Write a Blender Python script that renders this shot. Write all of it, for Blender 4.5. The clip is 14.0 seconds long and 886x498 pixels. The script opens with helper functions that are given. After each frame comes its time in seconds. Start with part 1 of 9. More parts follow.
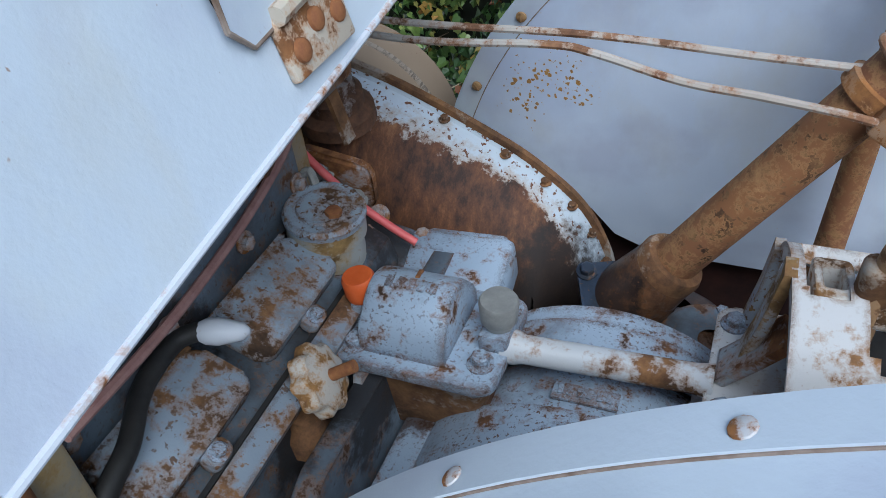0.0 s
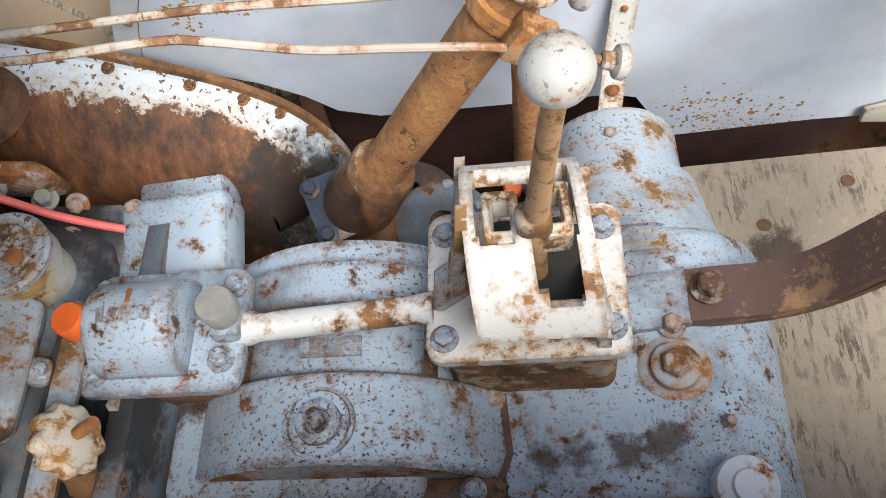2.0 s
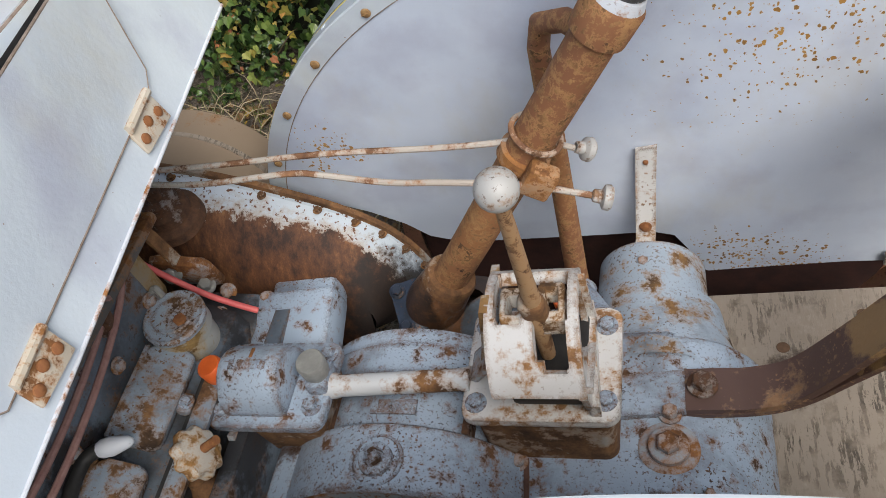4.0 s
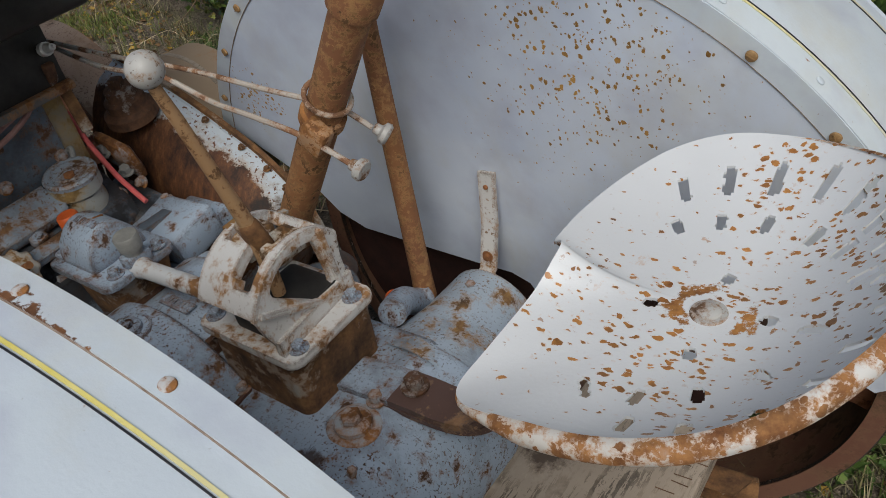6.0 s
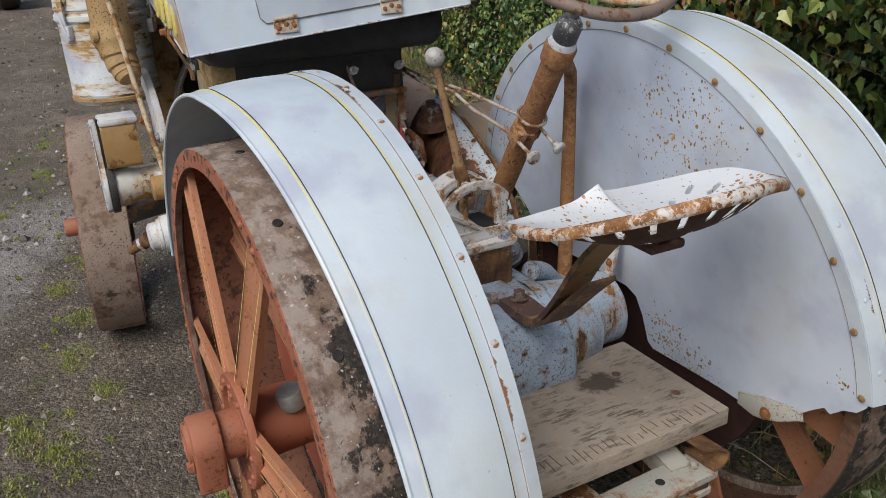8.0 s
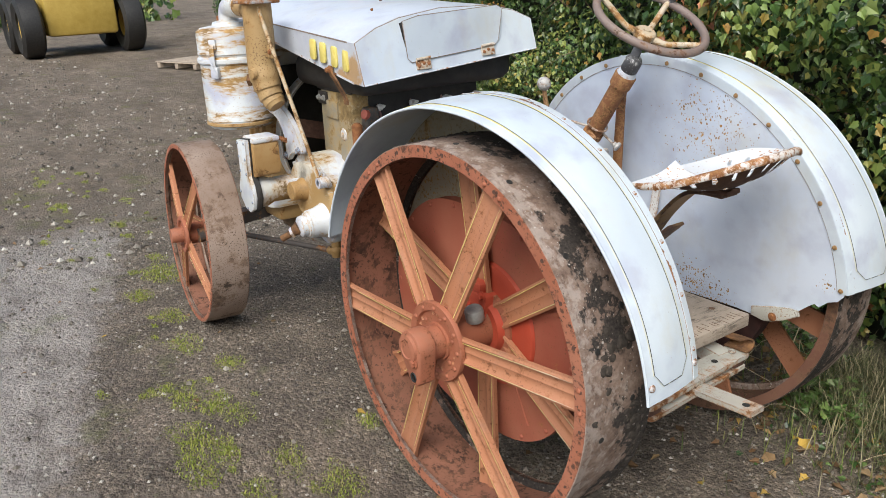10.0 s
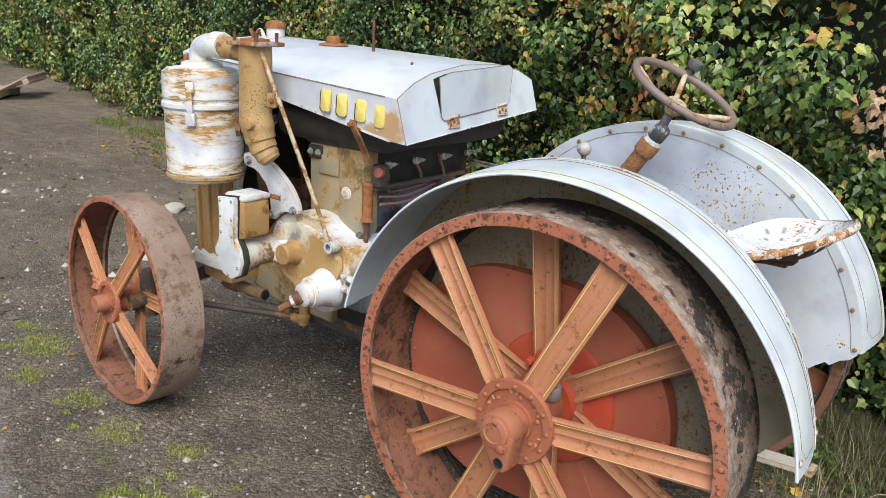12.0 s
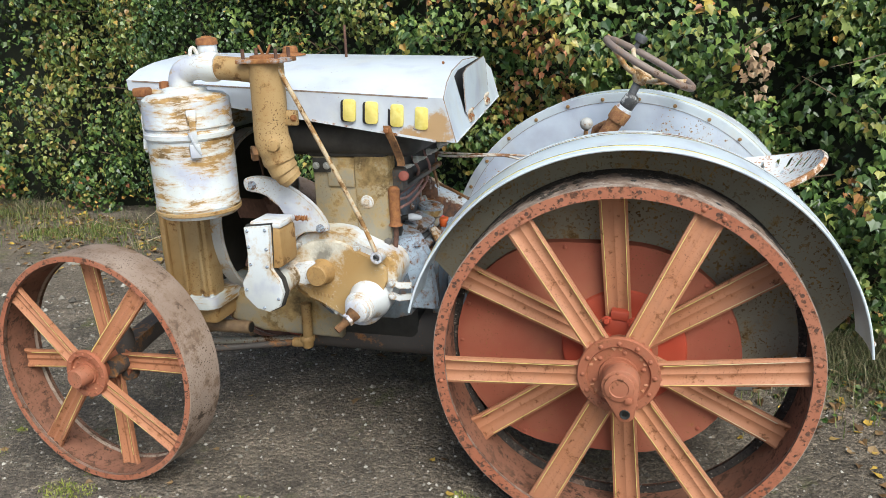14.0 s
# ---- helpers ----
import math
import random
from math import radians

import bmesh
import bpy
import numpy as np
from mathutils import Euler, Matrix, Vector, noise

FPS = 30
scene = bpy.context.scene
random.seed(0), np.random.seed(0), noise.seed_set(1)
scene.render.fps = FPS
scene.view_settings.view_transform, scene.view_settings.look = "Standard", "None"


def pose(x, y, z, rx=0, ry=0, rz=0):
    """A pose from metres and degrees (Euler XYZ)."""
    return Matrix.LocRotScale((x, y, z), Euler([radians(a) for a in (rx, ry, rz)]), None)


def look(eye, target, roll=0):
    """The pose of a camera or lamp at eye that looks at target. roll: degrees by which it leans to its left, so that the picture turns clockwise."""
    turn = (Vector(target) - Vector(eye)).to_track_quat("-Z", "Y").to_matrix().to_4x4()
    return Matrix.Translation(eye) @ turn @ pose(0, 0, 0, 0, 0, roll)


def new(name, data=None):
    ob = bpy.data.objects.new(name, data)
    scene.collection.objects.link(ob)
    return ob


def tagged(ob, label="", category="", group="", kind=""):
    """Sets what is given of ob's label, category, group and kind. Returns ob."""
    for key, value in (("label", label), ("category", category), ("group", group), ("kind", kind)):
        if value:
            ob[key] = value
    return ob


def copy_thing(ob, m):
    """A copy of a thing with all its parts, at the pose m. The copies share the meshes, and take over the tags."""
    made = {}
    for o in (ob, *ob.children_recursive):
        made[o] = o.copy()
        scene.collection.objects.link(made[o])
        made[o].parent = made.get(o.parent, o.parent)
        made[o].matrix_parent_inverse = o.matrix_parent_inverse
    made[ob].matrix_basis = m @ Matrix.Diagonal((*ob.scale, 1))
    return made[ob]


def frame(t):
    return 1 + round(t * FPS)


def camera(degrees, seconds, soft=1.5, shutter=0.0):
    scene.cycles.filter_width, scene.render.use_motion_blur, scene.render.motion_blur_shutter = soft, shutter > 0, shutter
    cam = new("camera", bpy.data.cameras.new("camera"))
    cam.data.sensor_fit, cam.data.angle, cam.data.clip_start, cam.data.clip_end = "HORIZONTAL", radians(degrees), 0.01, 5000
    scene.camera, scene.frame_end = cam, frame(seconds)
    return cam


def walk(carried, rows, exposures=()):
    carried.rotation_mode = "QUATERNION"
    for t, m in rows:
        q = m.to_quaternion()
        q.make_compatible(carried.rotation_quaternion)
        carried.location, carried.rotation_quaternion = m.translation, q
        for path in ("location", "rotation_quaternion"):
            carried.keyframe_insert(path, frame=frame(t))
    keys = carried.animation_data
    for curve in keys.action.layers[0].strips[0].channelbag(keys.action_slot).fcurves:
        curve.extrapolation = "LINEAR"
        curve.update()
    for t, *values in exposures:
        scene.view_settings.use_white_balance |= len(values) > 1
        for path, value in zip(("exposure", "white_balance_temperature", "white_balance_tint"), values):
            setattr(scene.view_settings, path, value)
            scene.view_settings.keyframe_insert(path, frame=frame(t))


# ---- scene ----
cam = camera(58.5, 14.0, soft=0.7)
PATH = [
    (0, (-0.31, -0.545, 1.439), (-0.996, 0.858, 0.19), -7.3),
    (0.5, (-0.26, -0.459, 1.453), (-0.752, 0.881, 0.052), -9.4),
    (0.6, (-0.257, -0.439, 1.445), (-0.704, 0.886, 0.015), -10.0),
    (1, (-0.245, -0.357, 1.455), (-0.603, 0.82, -0.122), -13.6),
    (1.5, (-0.225, -0.273, 1.47), (-0.495, 0.673, -0.271), -16.2),
    (2, (-0.163, -0.295, 1.59), (-0.449, 0.65, -0.149), -18.7),
    (2.2, (-0.131, -0.311, 1.65), (-0.47, 0.688, -0.049), -19.9),
    (4.3, (0.123, -0.563, 1.761), (-0.556, 0.665, 0.336), -22.7),
    (4.5, (0.211, -0.602, 1.73), (-0.514, 0.624, 0.326), -21.8),
    (5, (0.396, -0.66, 1.674), (-0.466, 0.577, 0.361), -18.3),
    (5.5, (0.55, -0.575, 1.585), (-0.398, 0.688, 0.358), -16.0),
    (6, (0.691, -0.446, 1.546), (-0.414, 0.728, 0.362), -12.6),
    (6.5, (0.86, -0.432, 1.538), (-0.466, 0.63, 0.482), -8.2),
    (7, (1.071, -0.456, 1.546), (-0.448, 0.466, 0.627), -5.3),
    (7.5, (1.265, -0.613, 1.523), (-0.348, 0.222, 0.686), -4.2),
    (8, (1.516, -0.781, 1.51), (-0.151, 0.016, 0.746), -2.7),
    (8.5, (1.764, -0.962, 1.519), (0.081, -0.163, 0.792), -1.5),
    (9, (1.865, -1.24, 1.541), (0.199, -0.377, 0.847), -1.6),
    (9.2, (1.893, -1.35, 1.557), (0.239, -0.463, 0.866), -2.1),
    (11.3, (1.565, -2.21, 1.633), (0.247, -0.831, 1.033), 1.0),
    (11.5, (1.412, -2.224, 1.625), (0.129, -0.807, 1.037), 1.5),
    (12, (1.122, -2.316, 1.631), (-0.072, -0.815, 1.062), 2.7),
    (12.5, (0.841, -2.504, 1.639), (-0.194, -0.892, 1.064), 1.2),
    (13, (0.545, -2.606, 1.623), (-0.335, -0.906, 1.044), 0.4),
    (13.5, (0.314, -2.702, 1.642), (-0.411, -0.932, 1.06), 0.2),
    (14, (0.169, -2.899, 1.649), (-0.389, -1.069, 1.064), -2.2),
]
walk(cam, [(t, look(eye, target, roll)) for t, eye, target, roll in PATH],
     [(0, 0.47, 5480, 4), (0.5, 0.33, 5740, 4), (1, 0.88, 6040, 4), (2.2, 1.36, 6780, 6), (4.3, 0.50, 6640, 8), (5, 0.14, 6620, 6), (5.5, -0.08, 6500, 5), (6.5, 0.05, 6840, 8), (7.5, 0.10, 6400, 10), (8, 0.26, 6500, 8), (9.0, 0.66, 6550, 7), (11.5, 0.88, 6510, 7), (12.5, 0.86, 6580, 5), (14, 0.97, 6420, 2)])

# ---- light ----
world = bpy.data.worlds.new("sky")
scene.world = world
world.use_nodes = True
wn, wl = world.node_tree.nodes, world.node_tree.links
sky = wn.new("ShaderNodeTexSky")
sky.sky_type = "NISHITA"
sky.sun_disc = False
sky.sun_elevation, sky.sun_rotation = radians(48), radians(142)
sky.air_density, sky.dust_density, sky.ozone_density = 1.0, 3.0, 1.0
wl.new(sky.outputs[0], wn["Background"].inputs[0])
wn["Background"].inputs[1].default_value = 0.085
sun_data = bpy.data.lights.new("sun", "SUN")
sun_data.energy, sun_data.angle, sun_data.color = 2.15, radians(42), (0.99, 0.972, 0.95)
sun = new("sun", sun_data)
sun.matrix_world = look((2.85, -3.7, 5.15), (0, 0, 0))


# ---- materials ----
def material(name):
    m = bpy.data.materials.new(name)
    m.use_nodes = True
    nt = m.node_tree
    return m, nt, nt.nodes["Principled BSDF"]


def link(nt, a, b):
    nt.links.new(a, b)


def noise_tex(nt, scale, detail=5.0, rough=0.6, stretch=(1, 1, 1), random_shift=False):
    co = nt.nodes.new("ShaderNodeTexCoord")
    mp = nt.nodes.new("ShaderNodeMapping")
    mp.inputs["Scale"].default_value = stretch
    link(nt, co.outputs["Object"], mp.inputs["Vector"])
    n = nt.nodes.new("ShaderNodeTexNoise")
    n.inputs["Scale"].default_value, n.inputs["Detail"].default_value, n.inputs["Roughness"].default_value = scale, detail, rough
    link(nt, mp.outputs[0], n.inputs["Vector"])
    return n.outputs["Fac"]


def ramp(nt, fac, stops):
    r = nt.nodes.new("ShaderNodeValToRGB")
    el = r.color_ramp.elements
    while len(el) < len(stops):
        el.new(0.5)
    for e, (p, c) in zip(el, stops):
        e.position, e.color = p, (*c, 1) if len(c) == 3 else c
    link(nt, fac, r.inputs[0])
    return r.outputs[0]


def grey(v):
    return (v, v, v)


def mix(nt, fac, a, b, kind="MIX"):
    x = nt.nodes.new("ShaderNodeMix")
    x.data_type, x.blend_type = "RGBA", kind
    for sock, val in ((x.inputs[0], fac), (x.inputs[6], a), (x.inputs[7], b)):
        if isinstance(val, (tuple, list)):
            sock.default_value = (*val, 1)
        elif isinstance(val, (int, float)):
            sock.default_value = val
        else:
            link(nt, val, sock)
    return x.outputs[2]


def math_node(nt, op, a, b=0.5):
    x = nt.nodes.new("ShaderNodeMath")
    x.operation = op
    for sock, val in zip(x.inputs, (a, b)):
        if isinstance(val, (int, float)):
            sock.default_value = val
        else:
            link(nt, val, sock)
    return x.outputs[0]


def bump(nt, bsdf, height, strength=0.3, dist=0.005):
    b = nt.nodes.new("ShaderNodeBump")
    b.inputs["Strength"].default_value, b.inputs["Distance"].default_value = strength, dist
    link(nt, height, b.inputs["Height"])
    link(nt, b.outputs[0], bsdf.inputs["Normal"])


def far_from(nt, c):
    """Distance of the shaded point from c."""
    geo = nt.nodes.new("ShaderNodeNewGeometry")
    d = nt.nodes.new("ShaderNodeVectorMath")
    d.operation = "DISTANCE"
    link(nt, geo.outputs["Position"], d.inputs[0])
    d.inputs[1].default_value = c
    return d.outputs["Value"]


def worn_paint(name, base, tint, rust=0.5, rust_scale=9.0, speck=0.62, dirt=0.5, rough=0.42, stretch=(1, 1, 1),
               rust_dark=(0.10, 0.035, 0.015), rust_light=(0.36, 0.16, 0.05), dirt_col=(0.06, 0.045, 0.035), edge_wear_shade=0.0, zone_lo=0.42, spot_scale=150, stain=0.0, dent=0.0,
               halo_amount=0.55, blots=(), blot_col=(0.016, 0.014, 0.014), ring=None, seam=0.0, dots=None):
    """Old paint over iron: two paint tones, rust patches from rust (lower is more), small specks of rust, grime."""
    m, nt, p = material(name)
    big = noise_tex(nt, 3.0, 4, 0.55)
    col = ramp(nt, big, [(0.35, base), (0.65, tint)])
    # ochre stains, and blue blotches that paint sky reflections into the colour
    if stain:
        smudge = ramp(nt, noise_tex(nt, 4.5, 6, 0.62, (1, 1, 0.6)), [(0.52, grey(0)), (0.72, grey(stain))])
        col = mix(nt, smudge, col, (0.52, 0.47, 0.33))
        shade = ramp(nt, noise_tex(nt, 7.5, 5, 0.55), [(0.50, grey(0)), (0.68, grey(stain * 1.1))])
        col = mix(nt, shade, col, (0.36, 0.375, 0.50))
    rust_col = ramp(nt, noise_tex(nt, 45, 6, 0.7), [(0.3, rust_dark), (0.7, rust_light)])
    rust_col = mix(nt, 1.0, rust_col, ramp(nt, noise_tex(nt, 11, 6, 0.65), [(0.36, grey(0.38)), (0.52, grey(0.95)), (0.68, grey(1.25))]), "MULTIPLY")
    ragged = noise_tex(nt, 26, 7, 0.7) if blots or ring else None
    grime = ramp(nt, noise_tex(nt, 5.5, 8, 0.72), [(dirt, grey(0)), (dirt + 0.22, grey(0.8))])
    col = mix(nt, grime, col, dirt_col)
    edge = noise_tex(nt, rust_scale, 9, 0.72, stretch)
    patch = ramp(nt, edge, [(rust, grey(0)), (rust + 0.035, grey(1))])
    if ring:
        # rust ring round a bolt: centre, middle radius, half width
        band = math_node(nt, "ABSOLUTE", math_node(nt, "SUBTRACT", far_from(nt, ring[:3]), ring[3]), 0.0)
        band = math_node(nt, "ADD", math_node(nt, "MULTIPLY", band, -1.0 / ring[4]), math_node(nt, "MULTIPLY", math_node(nt, "SUBTRACT", ragged, 0.3), 4.5))
        patch = math_node(nt, "MAXIMUM", patch, ramp(nt, math_node(nt, "MULTIPLY", band, 0.5), [(0.28, grey(0)), (0.38, grey(1))]))
    # rust chips on outer edges; in inner corners they also stand in for shade
    if edge_wear_shade:
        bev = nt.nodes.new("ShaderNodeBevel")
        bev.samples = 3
        bev.inputs["Radius"].default_value = edge_wear_shade
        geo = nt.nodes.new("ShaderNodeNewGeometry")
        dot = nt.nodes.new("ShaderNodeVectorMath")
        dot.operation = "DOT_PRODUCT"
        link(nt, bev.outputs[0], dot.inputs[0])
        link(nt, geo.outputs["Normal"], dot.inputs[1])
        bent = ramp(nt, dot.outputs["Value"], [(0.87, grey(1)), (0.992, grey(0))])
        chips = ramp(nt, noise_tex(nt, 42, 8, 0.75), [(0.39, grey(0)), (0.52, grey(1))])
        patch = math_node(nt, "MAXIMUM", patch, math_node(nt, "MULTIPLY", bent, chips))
    if seam:
        # chips along a seam, marked by a mesh attribute that is 1 at the seam
        at = nt.nodes.new("ShaderNodeAttribute")
        at.attribute_name = "seam"
        broken = math_node(nt, "ADD", math_node(nt, "MULTIPLY", noise_tex(nt, 9, 3, 0.5), 0.62), math_node(nt, "MULTIPLY", noise_tex(nt, 60, 5, 0.65), 0.38))
        patch = math_node(nt, "MAXIMUM", patch, ramp(nt, math_node(nt, "ADD", broken, math_node(nt, "MULTIPLY", at.outputs["Fac"], seam)), [(0.70, grey(0)), (0.72, grey(1))]))
    halo = ramp(nt, edge, [(rust - 0.06, grey(0)), (rust, grey(halo_amount))])
    col = mix(nt, halo, col, rust_light)
    col = mix(nt, patch, col, rust_col)
    spots = ramp(nt, noise_tex(nt, spot_scale, 5, 0.6), [(speck, grey(0)), (speck + 0.03, grey(1))])
    zone = ramp(nt, noise_tex(nt, 4.0, 3, 0.5), [(zone_lo, grey(0)), (zone_lo + 0.18, grey(1))])
    if dots:
        # round rust dots of uneven size, denser and larger round some centres, with a pale orange stain about each
        scale, even, grow, lie, centres = dots
        warp = nt.nodes.new("ShaderNodeVectorMath")
        warp.operation = "MULTIPLY_ADD"
        geo = nt.nodes.new("ShaderNodeNewGeometry")
        wob = nt.nodes.new("ShaderNodeTexNoise")
        wob.inputs["Scale"].default_value, wob.inputs["Detail"].default_value = scale * 0.9, 4.0
        link(nt, geo.outputs["Position"], wob.inputs["Vector"])
        link(nt, wob.outputs["Color"], warp.inputs[0])
        warp.inputs[1].default_value = (1.25 / scale,) * 3
        link(nt, geo.outputs["Position"], warp.inputs[2])
        squash = nt.nodes.new("ShaderNodeVectorMath")
        squash.operation = "MULTIPLY"
        link(nt, warp.outputs[0], squash.inputs[0])
        squash.inputs[1].default_value = lie
        vor = nt.nodes.new("ShaderNodeTexVoronoi")
        vor.inputs["Scale"].default_value = scale
        link(nt, squash.outputs[0], vor.inputs["Vector"])
        sep = nt.nodes.new("ShaderNodeSeparateColor")
        link(nt, vor.outputs["Color"], sep.inputs[0])
        dense = even
        for zx, zy, zz, zr, more in centres:
            close = math_node(nt, "MAXIMUM", math_node(nt, "SUBTRACT", 1.0, math_node(nt, "MULTIPLY", far_from(nt, (zx, zy, zz)), 1.0 / zr)), 0.0)
            dense = math_node(nt, "ADD", math_node(nt, "MULTIPLY", close, more), dense)
        chance = math_node(nt, "MULTIPLY", math_node(nt, "SUBTRACT", dense, sep.outputs[0]), grow)
        size = math_node(nt, "MULTIPLY", math_node(nt, "MINIMUM", chance, 0.42), math_node(nt, "ADD", math_node(nt, "MULTIPLY", math_node(nt, "MULTIPLY", sep.outputs[1], sep.outputs[1]), 1.2), 0.28))
        rough_rim = math_node(nt, "MULTIPLY", math_node(nt, "SUBTRACT", noise_tex(nt, scale * 3.5, 3, 0.6), 0.5), 0.38)
        f = math_node(nt, "ADD", math_node(nt, "ADD", math_node(nt, "SUBTRACT", size, vor.outputs["Distance"]), rough_rim), 0.5)
        col = mix(nt, ramp(nt, f, [(0.36, grey(0)), (0.50, grey(0.55))]), col, tuple(0.55 * a + 0.45 * b for a, b in zip(base, rust_light)))
        col = mix(nt, ramp(nt, f, [(0.49, grey(0)), (0.53, grey(1))]), col, rust_col)
    col = mix(nt, math_node(nt, "MULTIPLY", spots, zone), col, rust_col)
    # oil stains and painted gap shade, each a centre and radius, with ragged edges
    for bx, by, bz, br in blots:
        near = math_node(nt, "MULTIPLY", far_from(nt, (bx, by, bz)), -1.0 / br)
        near = math_node(nt, "ADD", near, math_node(nt, "MULTIPLY", ragged, 1.9))
        col = mix(nt, ramp(nt, near, [(0.05, grey(0)), (0.35, grey(0.88))]), col, blot_col)
    link(nt, col, p.inputs["Base Color"])
    rg = ramp(nt, patch, [(0, grey(rough)), (1, grey(0.88))])
    link(nt, rg, p.inputs["Roughness"])
    fine = noise_tex(nt, 160, 4, 0.6)
    h = math_node(nt, "MULTIPLY", fine, 0.5)
    h = math_node(nt, "SUBTRACT", h, math_node(nt, "MULTIPLY", patch, 0.4))
    if dent:
        h = math_node(nt, "ADD", h, math_node(nt, "MULTIPLY", noise_tex(nt, 5.0, 3, 0.5), dent))
    bump(nt, p, h, 0.35, 0.002)
    return m


def plain(name, c0, c1, scale=30, rough=0.7, metal=0.0, strength=0.3, dist=0.002, stretch=(1, 1, 1)):
    m, nt, p = material(name)
    n = noise_tex(nt, scale, 7, 0.68, stretch)
    big = noise_tex(nt, scale * 0.13, 4, 0.6)
    col = ramp(nt, n, [(0.32, c0), (0.68, c1)])
    col = mix(nt, ramp(nt, big, [(0.35, grey(0.0)), (0.7, grey(0.45))]), col, c0)
    link(nt, col, p.inputs["Base Color"])
    p.inputs["Roughness"].default_value, p.inputs["Metallic"].default_value = rough, metal
    bump(nt, p, n, strength, dist)
    return m


WHITE = (0.60, 0.665, 0.725)
WHITE2 = (0.51, 0.575, 0.655)
M = {}
M["fender"] = worn_paint("pale_blue_paint", WHITE, WHITE2, rust=0.83, rust_scale=11, speck=0.70, dirt=0.8, rough=0.33, stain=0.45, dent=12.0)
M["rusty_white"] = worn_paint("rusted_white_paint", (0.62, 0.65, 0.70), (0.55, 0.58, 0.64), rust=0.60, rust_scale=22, speck=0.62, dirt=0.75, rough=0.45)
# blots: dirt stains, and the dark of gaps between castings put into colour
M["casting"] = worn_paint("chipped_grey_blue_paint", (0.39, 0.475, 0.58), (0.28, 0.35, 0.44), rust=0.59, rust_scale=26, speck=0.58, dirt=0.51, dirt_col=(0.045, 0.03, 0.022), rough=0.45, zone_lo=0.34, spot_scale=210, rust_dark=(0.035, 0.018, 0.012), rust_light=(0.22, 0.105, 0.045), edge_wear_shade=0.020,
                          blots=[(-0.66, 0.02, 0.64, 0.05), (-0.42, 0.27, 0.64, 0.12), (-0.10, 0.36, 0.52, 0.07), (-0.05, -0.055, 0.62, 0.036), (-0.10, -0.062, 0.615, 0.036), (-0.15, -0.068, 0.61, 0.038), (-0.20, -0.072, 0.61, 0.036), (-0.04, 0.03, 0.632, 0.045), (-0.27, -0.06, 0.60, 0.04)], blot_col=(0.045, 0.024, 0.016))
M["housing_paint"] = worn_paint("rust_streaked_housing_paint", (0.40, 0.48, 0.57), (0.26, 0.31, 0.37), rust=0.565, rust_scale=10, speck=0.575, dirt=0.50, rough=0.5, zone_lo=0.34, spot_scale=170, stretch=(1.5, 1.5, 0.5), rust_dark=(0.07, 0.032, 0.015), rust_light=(0.33, 0.185, 0.07), dirt_col=(0.05, 0.035, 0.026), edge_wear_shade=0.012, blots=[(-0.02, 0.12, 0.50, 0.06), (0.05, -0.02, 0.50, 0.05)], blot_col=(0.22, 0.10, 0.04))
# blots: oil, and the shade between covers and flanges put into colour
M["crank_paint"] = worn_paint("grimy_grey_blue_paint", (0.18, 0.23, 0.285), (0.09, 0.115, 0.145), rust=0.59, rust_scale=16, speck=0.59, dirt=0.42, rough=0.5, dirt_col=(0.035, 0.03, 0.027), rust_dark=(0.05, 0.024, 0.014), rust_light=(0.22, 0.11, 0.05), edge_wear_shade=0.009,
                              blots=[(-0.845, -0.13, 0.86, 0.08), (-0.70, -0.03, 0.72, 0.09), (-0.80, 0.20, 0.74, 0.10), (-0.73, -0.10, 0.71, 0.07), (-0.84, 0.06, 0.80, 0.05)])
M["cover_paint"] = worn_paint("flaking_cover_paint", (0.31, 0.375, 0.45), (0.21, 0.255, 0.31), rust=0.545, rust_scale=16, speck=0.585, dirt=0.58, rough=0.5, zone_lo=0.34, spot_scale=120, rust_dark=(0.05, 0.024, 0.012), rust_light=(0.25, 0.13, 0.055), edge_wear_shade=0.012)
M["clamp_rust"] = worn_paint("orange_rust_clamp", (0.42, 0.30, 0.20), (0.33, 0.17, 0.08), rust=0.50, rust_scale=24, speck=0.58, dirt=0.66, rough=0.75, rust_dark=(0.13, 0.05, 0.02), rust_light=(0.38, 0.17, 0.05), edge_wear_shade=0.006)
M["tube_paint"] = worn_paint("pale_tube_paint_rust_below", (0.60, 0.63, 0.66), (0.50, 0.50, 0.50), rust=0.535, rust_scale=14, speck=0.58, dirt=0.7, rough=0.45, rust_dark=(0.09, 0.04, 0.02), rust_light=(0.32, 0.16, 0.06))
M["casting_rust"] = worn_paint("rusted_casting", (0.36, 0.40, 0.44), (0.28, 0.31, 0.34), rust=0.47, rust_scale=7, speck=0.57, dirt=0.6, rough=0.55, edge_wear_shade=0.007)
M["ochre"] = worn_paint("ochre_stained_paint", (0.32, 0.19, 0.070), (0.42, 0.29, 0.14), rust=0.57, rust_scale=9, speck=0.58, dirt=0.56, rough=0.65, rust_dark=(0.15, 0.07, 0.022), rust_light=(0.30, 0.165, 0.055))
M["ochre_worn"] = worn_paint("ochre_face_with_white_remains", (0.37, 0.225, 0.085), (0.45, 0.32, 0.155), rust=0.56, rust_scale=5, speck=0.60, dirt=0.66, rough=0.6, rust_dark=(0.50, 0.46, 0.38), rust_light=(0.60, 0.58, 0.52))
M["ochre_white"] = worn_paint("white_paint_rubbed_to_ochre", (0.60, 0.63, 0.66), (0.56, 0.58, 0.58), rust=0.56, rust_scale=4, speck=0.66, dirt=0.8,
                              rough=0.5, stretch=(1, 1, 6), rust_dark=(0.30, 0.17, 0.06), rust_light=(0.46, 0.29, 0.11), stain=0.7)
